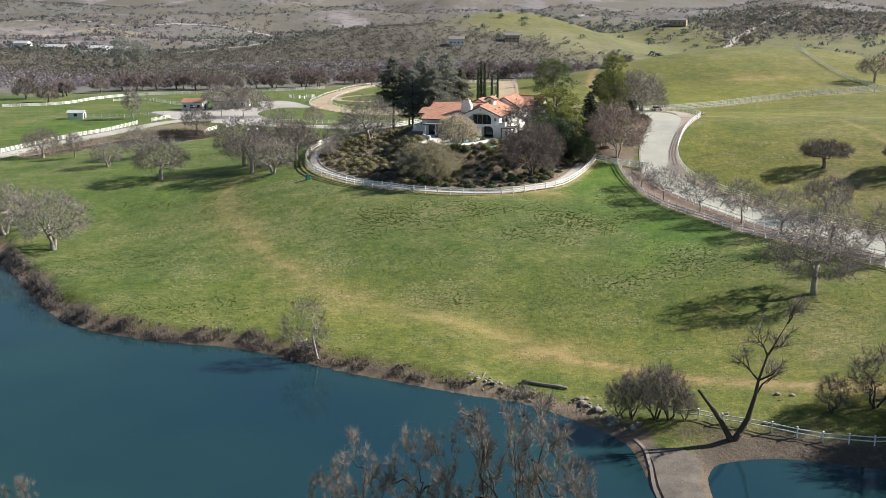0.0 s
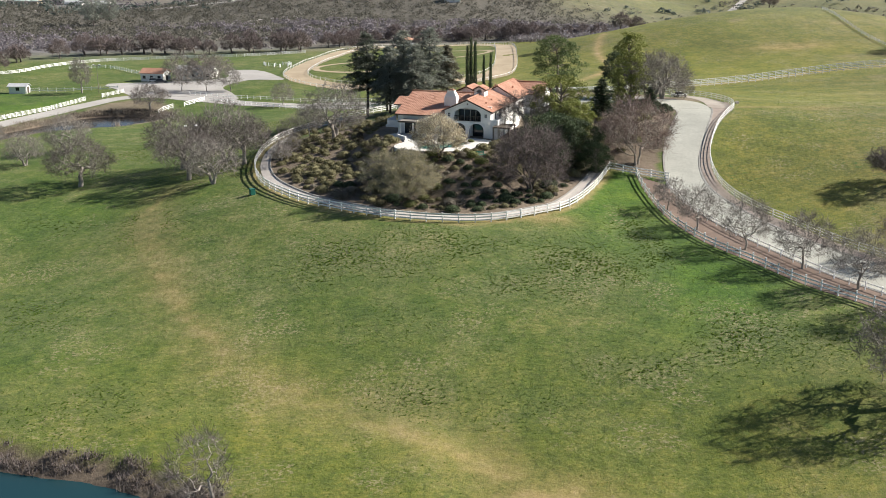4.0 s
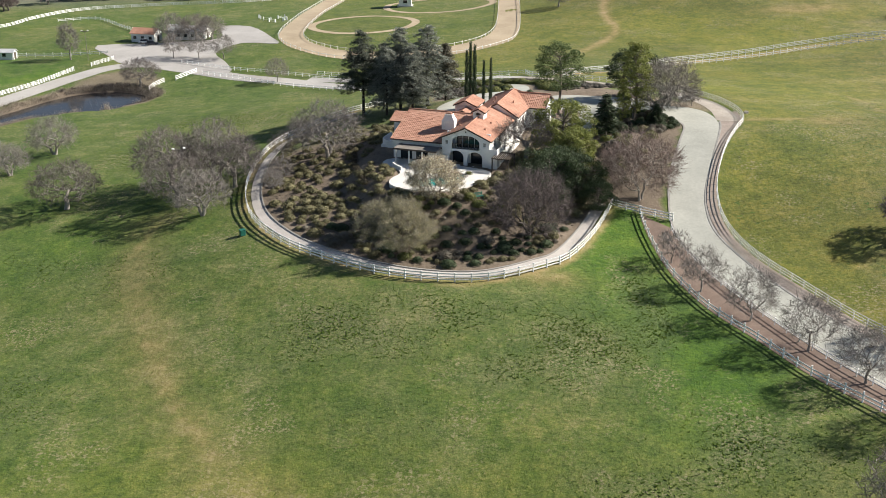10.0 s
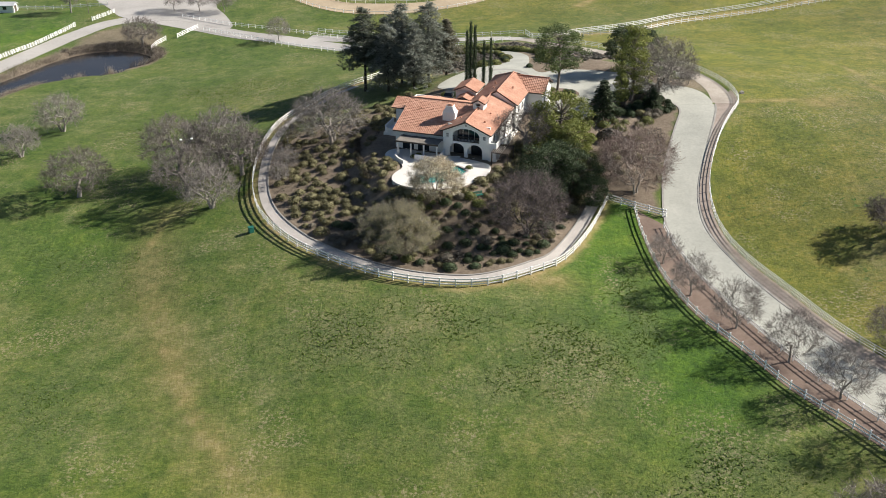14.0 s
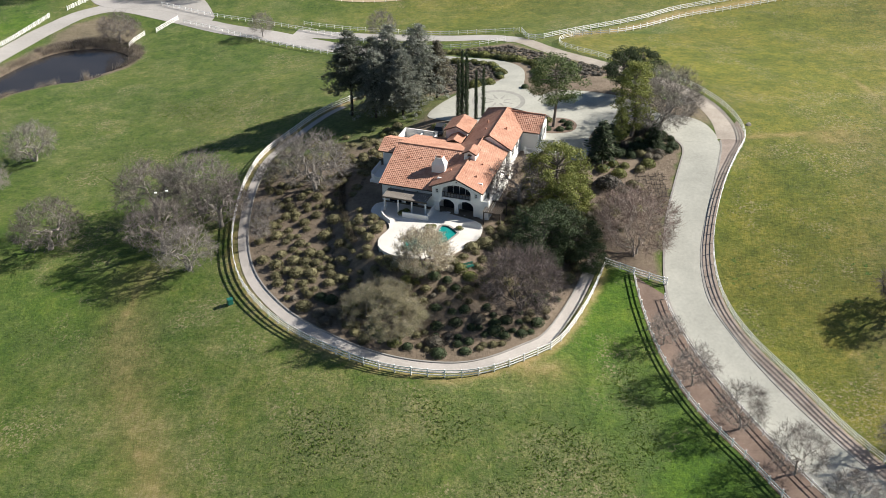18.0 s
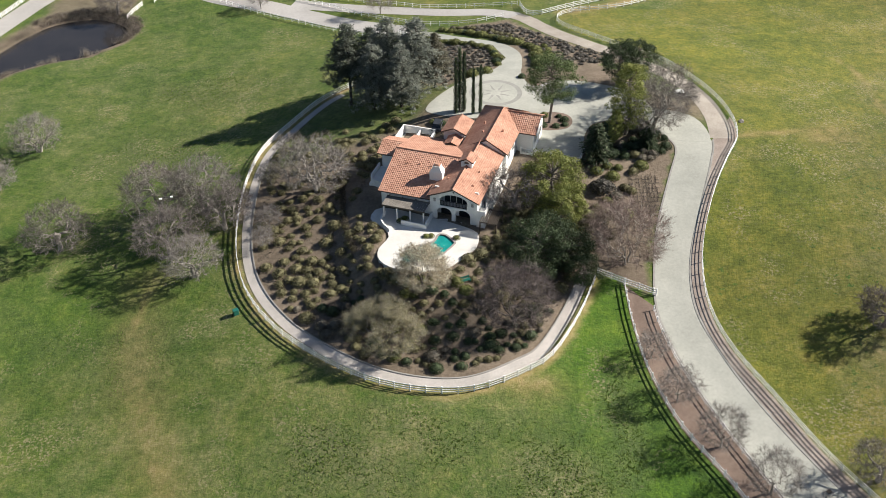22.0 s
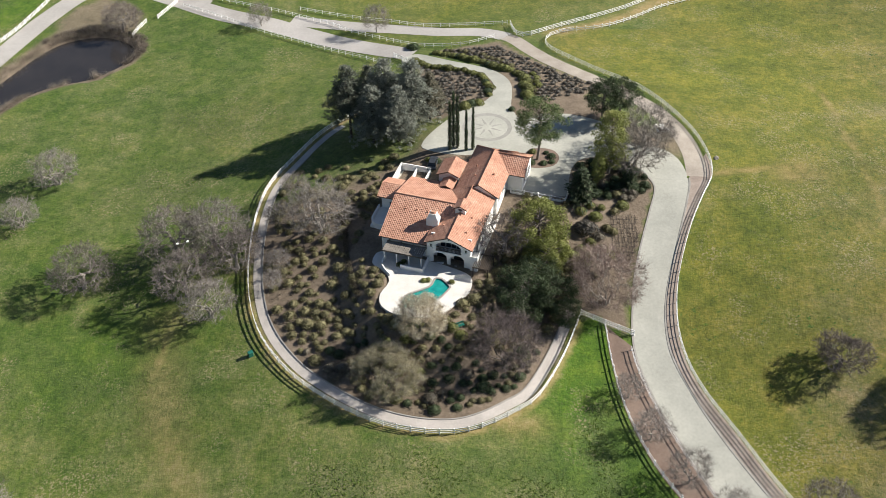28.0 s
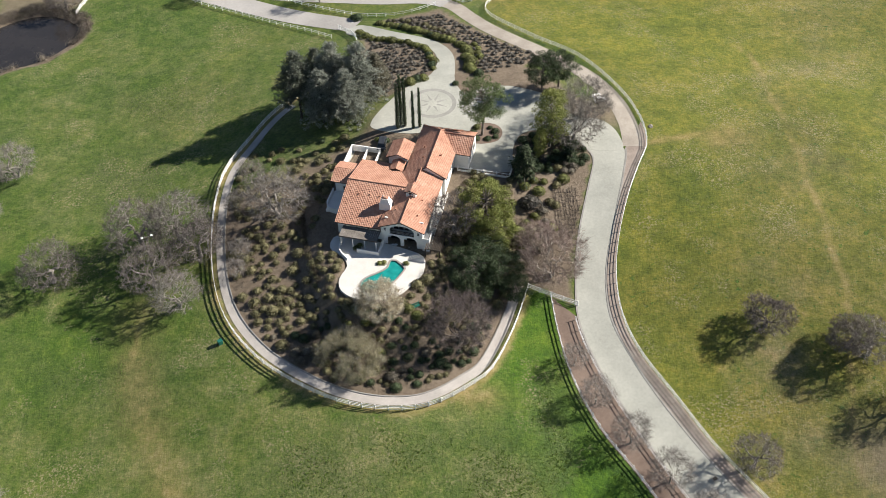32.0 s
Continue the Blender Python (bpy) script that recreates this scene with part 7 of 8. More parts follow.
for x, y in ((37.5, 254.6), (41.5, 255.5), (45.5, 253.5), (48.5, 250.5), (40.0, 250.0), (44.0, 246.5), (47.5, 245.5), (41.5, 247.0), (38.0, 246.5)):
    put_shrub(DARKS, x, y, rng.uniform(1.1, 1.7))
for _ in range(400):
    x, y = rng.uniform(35, 51), rng.uniform(239, 259)
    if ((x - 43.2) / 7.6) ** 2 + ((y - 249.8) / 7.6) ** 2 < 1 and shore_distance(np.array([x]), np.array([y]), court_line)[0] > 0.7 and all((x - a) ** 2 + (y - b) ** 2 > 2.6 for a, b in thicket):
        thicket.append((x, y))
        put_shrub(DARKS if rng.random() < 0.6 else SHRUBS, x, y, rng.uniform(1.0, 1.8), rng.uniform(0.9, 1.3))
put_shrub(GREYS, 36.4, 234.6, 3.7, 1.0)["label"] = "large grey mounded shrub on the driveway slope"
for x, y in ((26.4, 258.5), (31.5, 258.5), (27.5, 260.5), (29.5, 256.0), (30.5, 260.0), (26.8, 256.4), (31.4, 256.6), (4.5, 258.5), (6.5, 257.8), (-1.5, 259.0), (1.0, 266.5), (-3.0, 262.0), (-6.0, 258.0), (-8.5, 262.0)):
    put_shrub(GREENS if rng.random() < 0.5 else DARKS, x, y, rng.uniform(0.9, 1.4))


# dark strands standing for a bare tree's shadow on the bank beside the driveway
vv_, vf_ = [], []
for i in range(9):
    for j in range(12):
        x, y = 41.0 + i * 0.62 + rng.gauss(0, 0.1) + 0.2 * j * 0.25, 224.0 + j * 1.2 + rng.gauss(0, 0.15)
        if shore_distance(np.array([x]), np.array([y]), DRIVE_AREA)[0] < 0.9:
            continue
        for dx, dy in ((0.62, 0.0), (0.06, 1.2)):
            a_, b_ = Vector((x, y, ground_z(x, y) + 0.06)), Vector((x + dx, y + dy, ground_z(x + dx, y + dy) + 0.06))
            tube(vv_, vf_, [a_, a_.lerp(b_, 0.5) + Vector((rng.gauss(0, 0.08), rng.gauss(0, 0.08), 0.1)), b_], [0.05, 0.04, 0.05], 3)
tagged(new("creeper", mesh_from("creeper", vv_, vf_, M_BARK_DARK)), "net of dark strands standing in for a tree's shadow on the bank", "creeper", kind="stuff")

# -- coarse grass: dark tussocks standing in the pasture --
tr_ = np.random.default_rng(17)
tx, ty = np.concatenate([tr_.uniform(-78, 62, 330000), tr_.uniform(62, 112, 30000)]), np.concatenate([tr_.uniform(118, 305, 330000), tr_.uniform(150, 290, 30000)])
thick_ = coarse_field(tx, ty)
keep_ = tr_.random(len(tx)) < 0.38 * thick_ + 0.045
tx, ty, thick_ = tx[keep_], ty[keep_], thick_[keep_]
keep_ = line_distance(tx, ty, trail) > 2.0
for poly_, gap_ in ((KNOLL, 0.6), (DRIVE_AREA, 1.0), ([tuple(p) for p in LAKE_LINE], 2.0), ([tuple(p) for p in POND_LINE], 1.5)):
    keep_ &= shore_distance(tx, ty, poly_) > gap_
keep_ &= (line_distance(tx, ty, fence_west) > 1.0) & ~((tx > 36) & (tx < 78) & inside(tx, ty, [*[tuple(p) for p in fence_west], *[tuple(p) for p in fence_east][::-1]]))
tx, ty, thick_ = tx[keep_], ty[keep_], thick_[keep_]
n_t = len(tx)
blades = 4
turn_ = tr_.uniform(0, 6.283, (n_t, blades))
reach_ = tr_.uniform(0.09, 0.24, (n_t, 1)) * (0.75 + 0.5 * thick_[:, None])
tall_ = tr_.uniform(0.035, 0.08, (n_t, 1)) * (0.8 + 0.7 * thick_[:, None])
z_t = ground(tx, ty)[:, None]
ca, sa = np.cos(turn_), np.sin(turn_)
spread_ = tr_.uniform(0.0, 0.6, (n_t, blades))
px_, py_ = tx[:, None] + ca * reach_ * spread_, ty[:, None] + sa * reach_ * spread_
quad = [np.stack([px_ - sa * reach_ * 0.6, py_ + ca * reach_ * 0.6, z_t + 0 * ca - 0.05], -1), np.stack([px_ + sa * reach_ * 0.6, py_ - ca * reach_ * 0.6, z_t + 0 * ca - 0.05], -1), np.stack([px_ + sa * reach_ * 0.3 + ca * reach_ * 0.5, py_ - ca * reach_ * 0.3 + sa * reach_ * 0.5, z_t + tall_ + 0 * ca], -1), np.stack([px_ - sa * reach_ * 0.3 + ca * reach_ * 0.5, py_ + ca * reach_ * 0.3 + sa * reach_ * 0.5, z_t + tall_ * 0.9 + 0 * ca], -1)]
co_ = np.stack(quad, 2).reshape(-1, 3)
tm = bpy.data.meshes.new("tussocks")
tm.vertices.add(len(co_))
tm.vertices.foreach_set("co", co_.ravel())
tm.loops.add(len(co_))
tm.loops.foreach_set("vertex_index", np.arange(len(co_)))
tm.polygons.add(len(co_) // 4)
tm.polygons.foreach_set("loop_start", np.arange(0, len(co_), 4))
tm.polygons.foreach_set("loop_total", np.full(len(co_) // 4, 4))
tm.update(calc_edges=True)
tm.materials.append(M_TUFT)
tagged(new("tussocks", tm), "coarse dark green tussocks standing in the pasture", "grass", kind="stuff")


# -- lake shore: brush, rocks, log, leaning trees --
def stalks(rng, verts, faces, o, count, r, height, width=0.018):
    for _ in range(count):
        p = o + Vector((rng.gauss(0, r), rng.gauss(0, r), -0.1))
        q = p + Vector((rng.gauss(0, 0.3), rng.gauss(0, 0.3), 1)) * height * (0.5 + 0.7 * rng.random())
        s = Vector((rng.gauss(0, 1), rng.gauss(0, 1), 0)).normalized() * width
        i = len(verts)
        verts += [p - s, p + s, q]
        faces.append((i, i + 1, i + 2))


rng = random.Random(77)
bv, bf, rv, rf = [], [], [], []
dense = smooth([(p.x, p.y) for p in LAKE_LINE[:60]], 1)
for p in resample(dense, 0.55):
    if p.x > 14.5 or p.x < -88:
        continue
    thick = 1.0 if p.x < -14 else 0.35
    for _ in range(4):
        off = rng.uniform(0.4, 2.6)
        q = Vector((p.x + 0.45 * off + rng.gauss(0, 0.3), p.y + 0.9 * off + rng.gauss(0, 0.3)))
        z = ground_z(q.x, q.y)
        if rng.random() < thick * (0.55 + 0.45 * math.sin(p.x * 0.9)):
            scatter_cards(rng, bv, bf, Vector((q.x, q.y, z)), 34, rng.uniform(0.35, 0.8), 0.11, 0.9)
            stalks(rng, rv, rf, Vector((q.x, q.y, z)), 26, 0.45, rng.uniform(0.8, 1.5))
tagged(new("shore_brush", mesh_from("shore_brush", bv, bf, M_BRUSH)), "low purplish-brown brush along the eroded lake bank", "brush", kind="stuff")
tagged(new("shore_reeds", mesh_from("shore_reeds", rv, rf, M_TWIG)), "dry pale stalks along the lake bank", "reeds", kind="stuff")
bv, bf, rv, rf = [], [], [], []
for p in resample([*POND_LINE, POND_LINE[0]], 0.8):
    c = Vector((-98.0, 318.0))
    d = (p - c).normalized()
    far_side = p.y > 335 or p.x > -86 and p.y > 326
    west = p.x < -103 and p.y > 296 and not far_side
    tuft = max(0.0, math.sin(p.x * 0.7) + 0.5 * math.sin(p.x * 1.9))
    for _ in range(4 if far_side else 3 if west else 1):
        q = p + d * rng.uniform(0.1, 4.2 if far_side else 3.0 if west else 0.7)
        z = ground_z(q.x, q.y)
        if far_side:
            scatter_cards(rng, bv, bf, Vector((q.x, q.y, z)), 50, rng.uniform(0.5, 1.25), 0.12, 0.9)
            stalks(rng, rv, rf, Vector((q.x, q.y, z)), 26, 0.7, 1.7)
        elif west:
            stalks(rng, rv, rf, Vector((q.x, q.y, z)), 60, 0.8, 1.3)
        elif tuft > 0.3:
            stalks(rng, rv, rf, Vector((q.x, q.y, z)), int(90 * tuft), 0.55, 2.0 * tuft)
tagged(new("pond_brush", mesh_from("pond_brush", bv, bf, M_BRUSH)), "brown tangled brush on the far bank of the pond", "brush", kind="stuff")
tagged(new("pond_reeds", mesh_from("pond_reeds", rv, rf, M_REED)), "dry pale reeds at the edge of the pond", "reeds", kind="stuff")


def rock_mesh(seed):
    r = random.Random(seed)
    bm = bmesh.new()
    bmesh.ops.create_icosphere(bm, subdivisions=2, radius=0.5)
    for v in bm.verts:
        v.co *= 1 + 0.28 * noise.noise(v.co * 2.3 + Vector((seed * 7.1, 0, 0)))
        v.co.z *= 0.7
    me = bpy.data.meshes.new("rock")
    bm.to_mesh(me)
    bm.free()
    me.materials.append(M_ROCK)
    return me


ROCKS = [rock_mesh(i) for i in range(4)]


def rock(x, y, s, label="weathered grey shore rock", group="shore rocks"):
    ob = tagged(new("rock", ROCKS[rng.randrange(4)]), label, "rock", group)
    ob.matrix_basis = pose(x, y, ground_z(x, y) + 0.1 * s, rng.uniform(-20, 20), rng.uniform(-20, 20), rng.random() * 360) @ Matrix.Diagonal((s, s * rng.uniform(0.7, 1.1), s * rng.uniform(0.7, 1.0), 1))
    return ob


for p in resample([(15.6, 107.4), (16.5, 104.8), (17.9, 101.6), (19.0, 99.2), (20.6, 98.2)], 0.42):
    rock(p.x + rng.gauss(0, 0.35), p.y + rng.gauss(0, 0.4), rng.uniform(0.35, 1.0))
for _ in range(60):
    t = rng.random()
    rock(3.0 + 8.5 * t + rng.gauss(0, 0.4), 112.5 - 4.0 * t + rng.gauss(0, 1.0), rng.uniform(0.2, 0.5), "small grey rock in the broken bank")
for _ in range(25):
    rock(rng.uniform(12, 18), rng.uniform(104.5, 108.0), rng.uniform(0.15, 0.4), "small grey rock on the muddy shore")
for x, y, s in ((37.2, 103.4, 0.75), (38.6, 102.6, 0.6), (34.0, 97.4, 0.6), (30.5, 99.5, 0.5), (36.8, 101.6, 0.4)):
    rock(x, y, s, "pale boulder in the grass")
rock(67.0, 256.0, 1.3, "pale boulder beside the pasture fence")


def beam_between(name, a, b, r, material, label, category, sides=8):
    verts, faces = [], []
    a, b = Vector(a), Vector(b)
    pts = [a.lerp(b, t) + Vector((rng.gauss(0, 0.03), rng.gauss(0, 0.03), rng.gauss(0, 0.03))) for t in (0, 0.25, 0.5, 0.75, 1)]
    tube(verts, faces, pts, [r, r * 0.97, r * 0.93, r * 0.9, r * 0.85], sides)
    faces += [tuple(range(sides))[::-1], tuple(range(4 * sides, 5 * sides))]
    return tagged(new(name, mesh_from(name, verts, faces, material, True)), label, category)


chest = thing("storage_chest", pose(56.7, 268.4, ground_z(56.7, 268.4), 0, 0, 8), "white plastic storage chest beside the road bend", "chest")
part("body", boxes((-0.95, 0.95, -0.4, 0.4, 0.0, 0.62), bevel=0.06), M_WHITE, chest)
part("lid", boxes((-1.0, 1.0, -0.44, 0.44, 0.62, 0.74), bevel=0.05), M_WHITE, chest)
beam_between("fallen_log", (9.5, 112.0, ground_z(9.5, 112.0) + 0.2), (14.6, 109.8, ground_z(14.6, 109.8) + 0.2), 0.22, M_TWIG_PALE, "long weathered log lying on the bank", "log")
beam_between("driftwood", (4.2, 111.4, ground_z(4.2, 111.4) + 0.05), (5.2, 114.0, ground_z(5.2, 114.0) + 0.25), 0.09, M_TWIG_PALE, "pale driftwood pole on the broken bank", "driftwood")
SPIT_EDGE = smooth([(20.0, 96.5), (20.6, 94.0), (20.4, 90.0), (19.9, 85.0), (20.3, 78.0)])
laid("spit_kerb", drape_strip(SPIT_EDGE, -0.22, 0.1, 0.08, 1, 0.6, 1.2), M_VERGE, "weathered concrete edge of the gravel spit", "kerb")
laid("spit_gravel", drape_area([(20.6, 94.5), (24.6, 94.0), (25.8, 91.0), (24.4, 86.0), (24.2, 78.0), (20.5, 78.0), (20.4, 86.0), (20.9, 91.0)], 0.05, 1.0), M_GRAVEL, "bare grey gravel spit between two waters", "spit")

# leaning and bare trees on the shore
def shore_wreck():
    """Two dark trunks from one root: one rises and bends, the other leans low and is broken off."""
    r = random.Random(81)
    t = thing("leaning_tree", pose(30.1, 95.2, ground_z(30.1, 95.2)), "dark forked shore tree with a broken leaning trunk", "tree")
    tv, tf, tips = [], [], []
    main = [Vector(q) for q in ((0, 0, -0.3), (1.3, 0.1, 2.2), (1.9, 0.2, 4.6), (2.1, 0.1, 6.4), (2.9, 0.3, 9.0), (4.6, 0.2, 12.4))]
    tube(tv, tf, main, [0.40, 0.29, 0.21, 0.15, 0.10, 0.03], 8)
    mv, mf = [], []
    low = [Vector(q) for q in ((-0.2, 0, -0.3), (-1.5, -0.2, 2.0), (-2.6, -0.2, 3.6), (-4.0, 0, 5.4))]
    tube(mv, mf, low, [0.34, 0.26, 0.2, 0.12], 8)
    mf.append(tuple(range(24, 32)))
    for at, out, n in ((2, (1.8, 0.2, 2.2), 3), (3, (-1.6, 0.3, 1.8), 3), (3, (1.4, -0.6, 1.2), 2), (4, (1.5, 0.3, 1.0), 3), (4, (-1.0, 0.4, 1.6), 3), (5, (0.4, 0.1, 1.2), 3)):
        a = main[at]
        b = a + Vector(out)
        tube(tv, tf, [a, a.lerp(b, 0.5) + Vector((r.gauss(0, 0.2), r.gauss(0, 0.2), 0.2)), b], [0.13, 0.09, 0.04], 5)
        for _ in range(n * 2):
            c = a.lerp(b, r.uniform(0.4, 1.0))
            d = (Vector(out).normalized() + Vector((r.gauss(0, 0.6), r.gauss(0, 0.6), r.gauss(0.2, 0.5)))).normalized()
            e = c + d * r.uniform(1.0, 2.0)
            tube(tv, tf, [c, c.lerp(e, 0.5) + Vector((0, 0, 0.1)), e], [0.045, 0.03, 0.015], 3)
            tips += [(e, d, 1.0), (c.lerp(e, 0.5), d, 1.0)]
    part("trunk", mesh_from("trunk", tv, tf, M_WOOD_DARK, True), None, t)
    part("broken_trunk", mesh_from("broken_trunk", mv, mf, M_WOOD_DARK, True), None, t)
    part("crown", mesh_from("crown", *twig_spray(r, tips, 26, 1.1, 0.011, 0.4, 0.7), M_TWIG_DARK), None, t)


shore_wreck()
SHORE_BUSH = bare(84, 3.0, 6.4, 1.2, 1.1, 190, 8, 0.2, 0.016, 0.8, 0.009, stems=3, shell=0.4, name="shore_bush", label="bare purplish shore tree with feathery twigs", twig=M_TWIG, bark=M_BARK_DARK, group="shore bushes", up=0.4, spread=0.7)
for x, y, s, r in ((22.8, 99.4, 1.0, 70), (19.4, 101.6, 0.65, 170), (25.8, 98.6, 0.5, 30), (46.4, 99.5, 1.1, 200), (51.5, 100.5, 1.1, 20), (41.5, 99.0, 0.7, 110), (20.6, 100.6, 0.85, 250), (24.2, 99.0, 0.9, 310)):
    plant(SHORE_BUSH, x, y, s, r)
# unseen trees, added to cast the shadows that fall on the spit
plant(OAK_A, 55.0, 92.5, 1.15, 40, "bare oak overhanging the shaded lake shore")
plant(OAK_B, 63.0, 97.5, 1.1, 140, "bare oak overhanging the shaded lake shore")
plant(BUSHY, 50.5, 92.0, 0.9, 40, "dense bare tree overhanging the shaded lake shore")
for _ in range(45):
    rock(rng.uniform(20.8, 24.2), rng.uniform(82.0, 95.0), rng.uniform(0.08, 0.26), "small pale stone on the gravel spit", "spit stones")
plant(bare(86, 3.3, 8.4, 2.0, 2.6, 170, 5, 0.18, 0.018, 0.95, 0.0105, shell=0.45, name="shore_tree", label="pale feathery bare tree leaning along the lake bank", bark=M_BARK_PALE, twig=M_TWIG, up=0.35), -16.2, 121.2, 1.0, -90, lean=17)


def plume_tree(seed, label):
    """A slim upright tree: dark rising limbs that end in feathery pale sprays."""
    t = bare(seed, 2.9, 9.6, 4.4, 3.4, 46, 30, 0.16, 0.018, 0.5, 0.012, 0.16, 0.75, 1, "shore_tree", label, M_BARK_DARK, M_TWIG_PALE, "near bank trees", 1.0, 0.5)
    return t, max(v.co.z for v in t.children[1].data.vertices)


PLUMES = [plume_tree(k, "pale feathery upright bare tree on the near lake bank") for k in (83, 84, 85)]
for k, (x, y, top, w) in enumerate(((-5.9, 64.0, 15.0, 0.8), (-1.7, 64.0, 15.6, 0.8), (2.0, 64.0, 17.2, 0.75), (4.6, 64.5, 17.9, 0.7), (7.3, 64.0, 17.4, 0.8), (-8.3, 64.0, 12.4, 0.7), (9.4, 64.0, 13.5, 0.7), (-30.9, 66.0, 11.0, 0.7))):
    master, full = PLUMES[k % 3]
    plant(master, x, y, (top - ground_z(x, y)) / full, 77 * k, wide=0.72 * w)


plant(OAK_A, 67.5, 171.5, 0.7, 10, "bare oak beside the pasture fence")
plant(OAK_B, 93.8, 190.2, 0.8, 200)


# -- small things on the estate --
def light_pole(x, y, h, label, turn=0):
    t = thing("light_pole", pose(x, y, ground_z(x, y), 0, 0, turn), label, "pole", "light poles")
    v, f = [], []
    tube(v, f, [Vector((0, 0, -0.3)), Vector((0, 0, h))], [0.10, 0.07], 8)
    part("mast", mesh_from("mast", v, f, M_WOOD_GREY, True), None, t)
    arm = part("crossarm", boxes((-1.1, 1.1, -0.06, 0.06, h - 0.15, h + 0.02), bevel=0.01), M_WOOD_GREY, t)
    for dx in (-1.0, 1.0):
        part("lamp", boxes((dx - 0.25, dx + 0.25, -0.2, 0.2, h + 0.02, h + 0.28), bevel=0.05), M_WHITE, arm, "white floodlight")


light_pole(-44.3, 230.9, 9.2, "tall wooden pole with floodlights among the oaks", 20)
light_pole(-112.5, 379.0, 9.5, "tall wooden pole at the stable yard")

bin_ = thing("feed_bin", pose(-28.6, 207.6, ground_z(-28.6, 207.6), 0, 0, 30), "dark green plastic bin beside the fence", "bin")
M_GREEN_PLASTIC = varied("green_plastic", (0.01, 0.10, 0.075), (0.02, 0.16, 0.12), 1.0, 0.45, 6.0, 0.05, 0.01)
part("body", boxes((-0.45, 0.45, -0.35, 0.35, 0.0, 1.0), bevel=0.06), M_GREEN_PLASTIC, bin_)
part("lid", boxes((-0.5, 0.5, -0.4, 0.4, 1.0, 1.1), bevel=0.04), M_GREEN_PLASTIC, bin_)
bench = thing("garden_bench", pose(10.2, 208.0, ground_z(10.2, 208.0), 0, 0, 25), "green-painted garden bench among the shrubs", "bench")
for k in range(4):
    part("seat_slat", boxes((-0.9, 0.9, -0.3 + k * 0.16, -0.17 + k * 0.16, 0.42, 0.46)), M_GREEN_PLASTIC, bench)
for k in range(3):
    part("back_slat", boxes((-0.9, 0.9, 0.36, 0.4, 0.55 + k * 0.15, 0.66 + k * 0.15)), M_GREEN_PLASTIC, bench)
for sx in (-0.8, 0.8):
    part("leg", boxes((sx - 0.04, sx + 0.04, -0.3, -0.22, 0, 0.42)), M_GREEN_PLASTIC, bench)
    part("leg", boxes((sx - 0.04, sx + 0.04, 0.34, 0.42, 0, 1.0)), M_GREEN_PLASTIC, bench)


def vehicle(x, y, turn, paint, label, length=4.6, width=1.85, height=1.5, name="car"):
    """A parked car: body, cabin, panes, wheels with rims, lamps."""
    t = thing(name, pose(x, y, ground_z(x, y) + 0.07, 0, 0, turn), label, "car")
    bm = boxes((-length / 2, length / 2, -width / 2, width / 2, 0.3, height * 0.58), bevel=0.12)
    part("body", bm, paint, t)
    cb = bmesh.new()
    z0, z1 = height * 0.58, height
    lo = [cb.verts.new((a, b, z0)) for a, b in ((-length * 0.36, -width * 0.47), (length * 0.24, -width * 0.47), (length * 0.24, width * 0.47), (-length * 0.36, width * 0.47))]
    hi = [cb.verts.new((a, b, z1)) for a, b in ((-length * 0.28, -width * 0.38), (length * 0.10, -width * 0.38), (length * 0.10, width * 0.38), (-length * 0.28, width * 0.38))]
    cb.faces.new(hi)
    for i in range(4):
        cb.faces.new((lo[i], lo[(i + 1) % 4], hi[(i + 1) % 4], hi[i]))
    part("cabin", cb, M_GLASS, t, "dark glazed cabin")
    part("roof_panel", boxes((-length * 0.27, length * 0.09, -width * 0.37, width * 0.37, z1 - 0.01, z1 + 0.03), bevel=0.015), paint, t)
    for sx in (-0.31, 0.31):
        for sy in (-0.5, 0.5):
            wb = bmesh.new()
            bmesh.ops.create_cone(wb, segments=16, radius1=0.33, radius2=0.33, depth=0.2, cap_ends=True, matrix=pose(sx * length, sy * width, 0.33, 90))
            wheel = part("wheel", wb, M_TYRE, t)
            rb = bmesh.new()
            bmesh.ops.create_cone(rb, segments=12, radius1=0.2, radius2=0.2, depth=0.23, cap_ends=True, matrix=pose(sx * length, sy * width, 0.33, 90))
            part("rim", rb, M_KERB, wheel)
    for sy in (-0.32, 0.32):
        part("headlight", boxes((length / 2 - 0.05, length / 2 + 0.01, sy * width - 0.15, sy * width + 0.15, 0.55, 0.7)), M_WHITE, t)
    return t


M_TYRE = varied("black_rubber", (0.012, 0.012, 0.012), (0.03, 0.03, 0.03), 2.0, 0.8, 9.0, 0.1, 0.01)
M_PAINT_WHITE = varied("white_car_paint", (0.70, 0.70, 0.70), (0.80, 0.80, 0.80), 1.0, 0.3, 5.0, 0.02, 0.002)
M_PAINT_DARK = varied("dark_car_paint", (0.03, 0.035, 0.045), (0.06, 0.065, 0.075), 1.0, 0.3, 5.0, 0.02, 0.002)
vehicle(57.2, 266.5, 15, M_PAINT_WHITE, "small white covered cart parked beside the path", 2.9, 1.3, 1.2, "golf_cart")
vehicle(5.4, 256.6, 80, M_PAINT_DARK, "dark car parked behind the house beside the rear court")
vehicle(-102.0, 408.0, 10, M_PAINT_WHITE, "white pickup parked at the stable")
vehicle(-98.5, 404.0, 20, M_PAINT_DARK, "dark car parked at the stable")


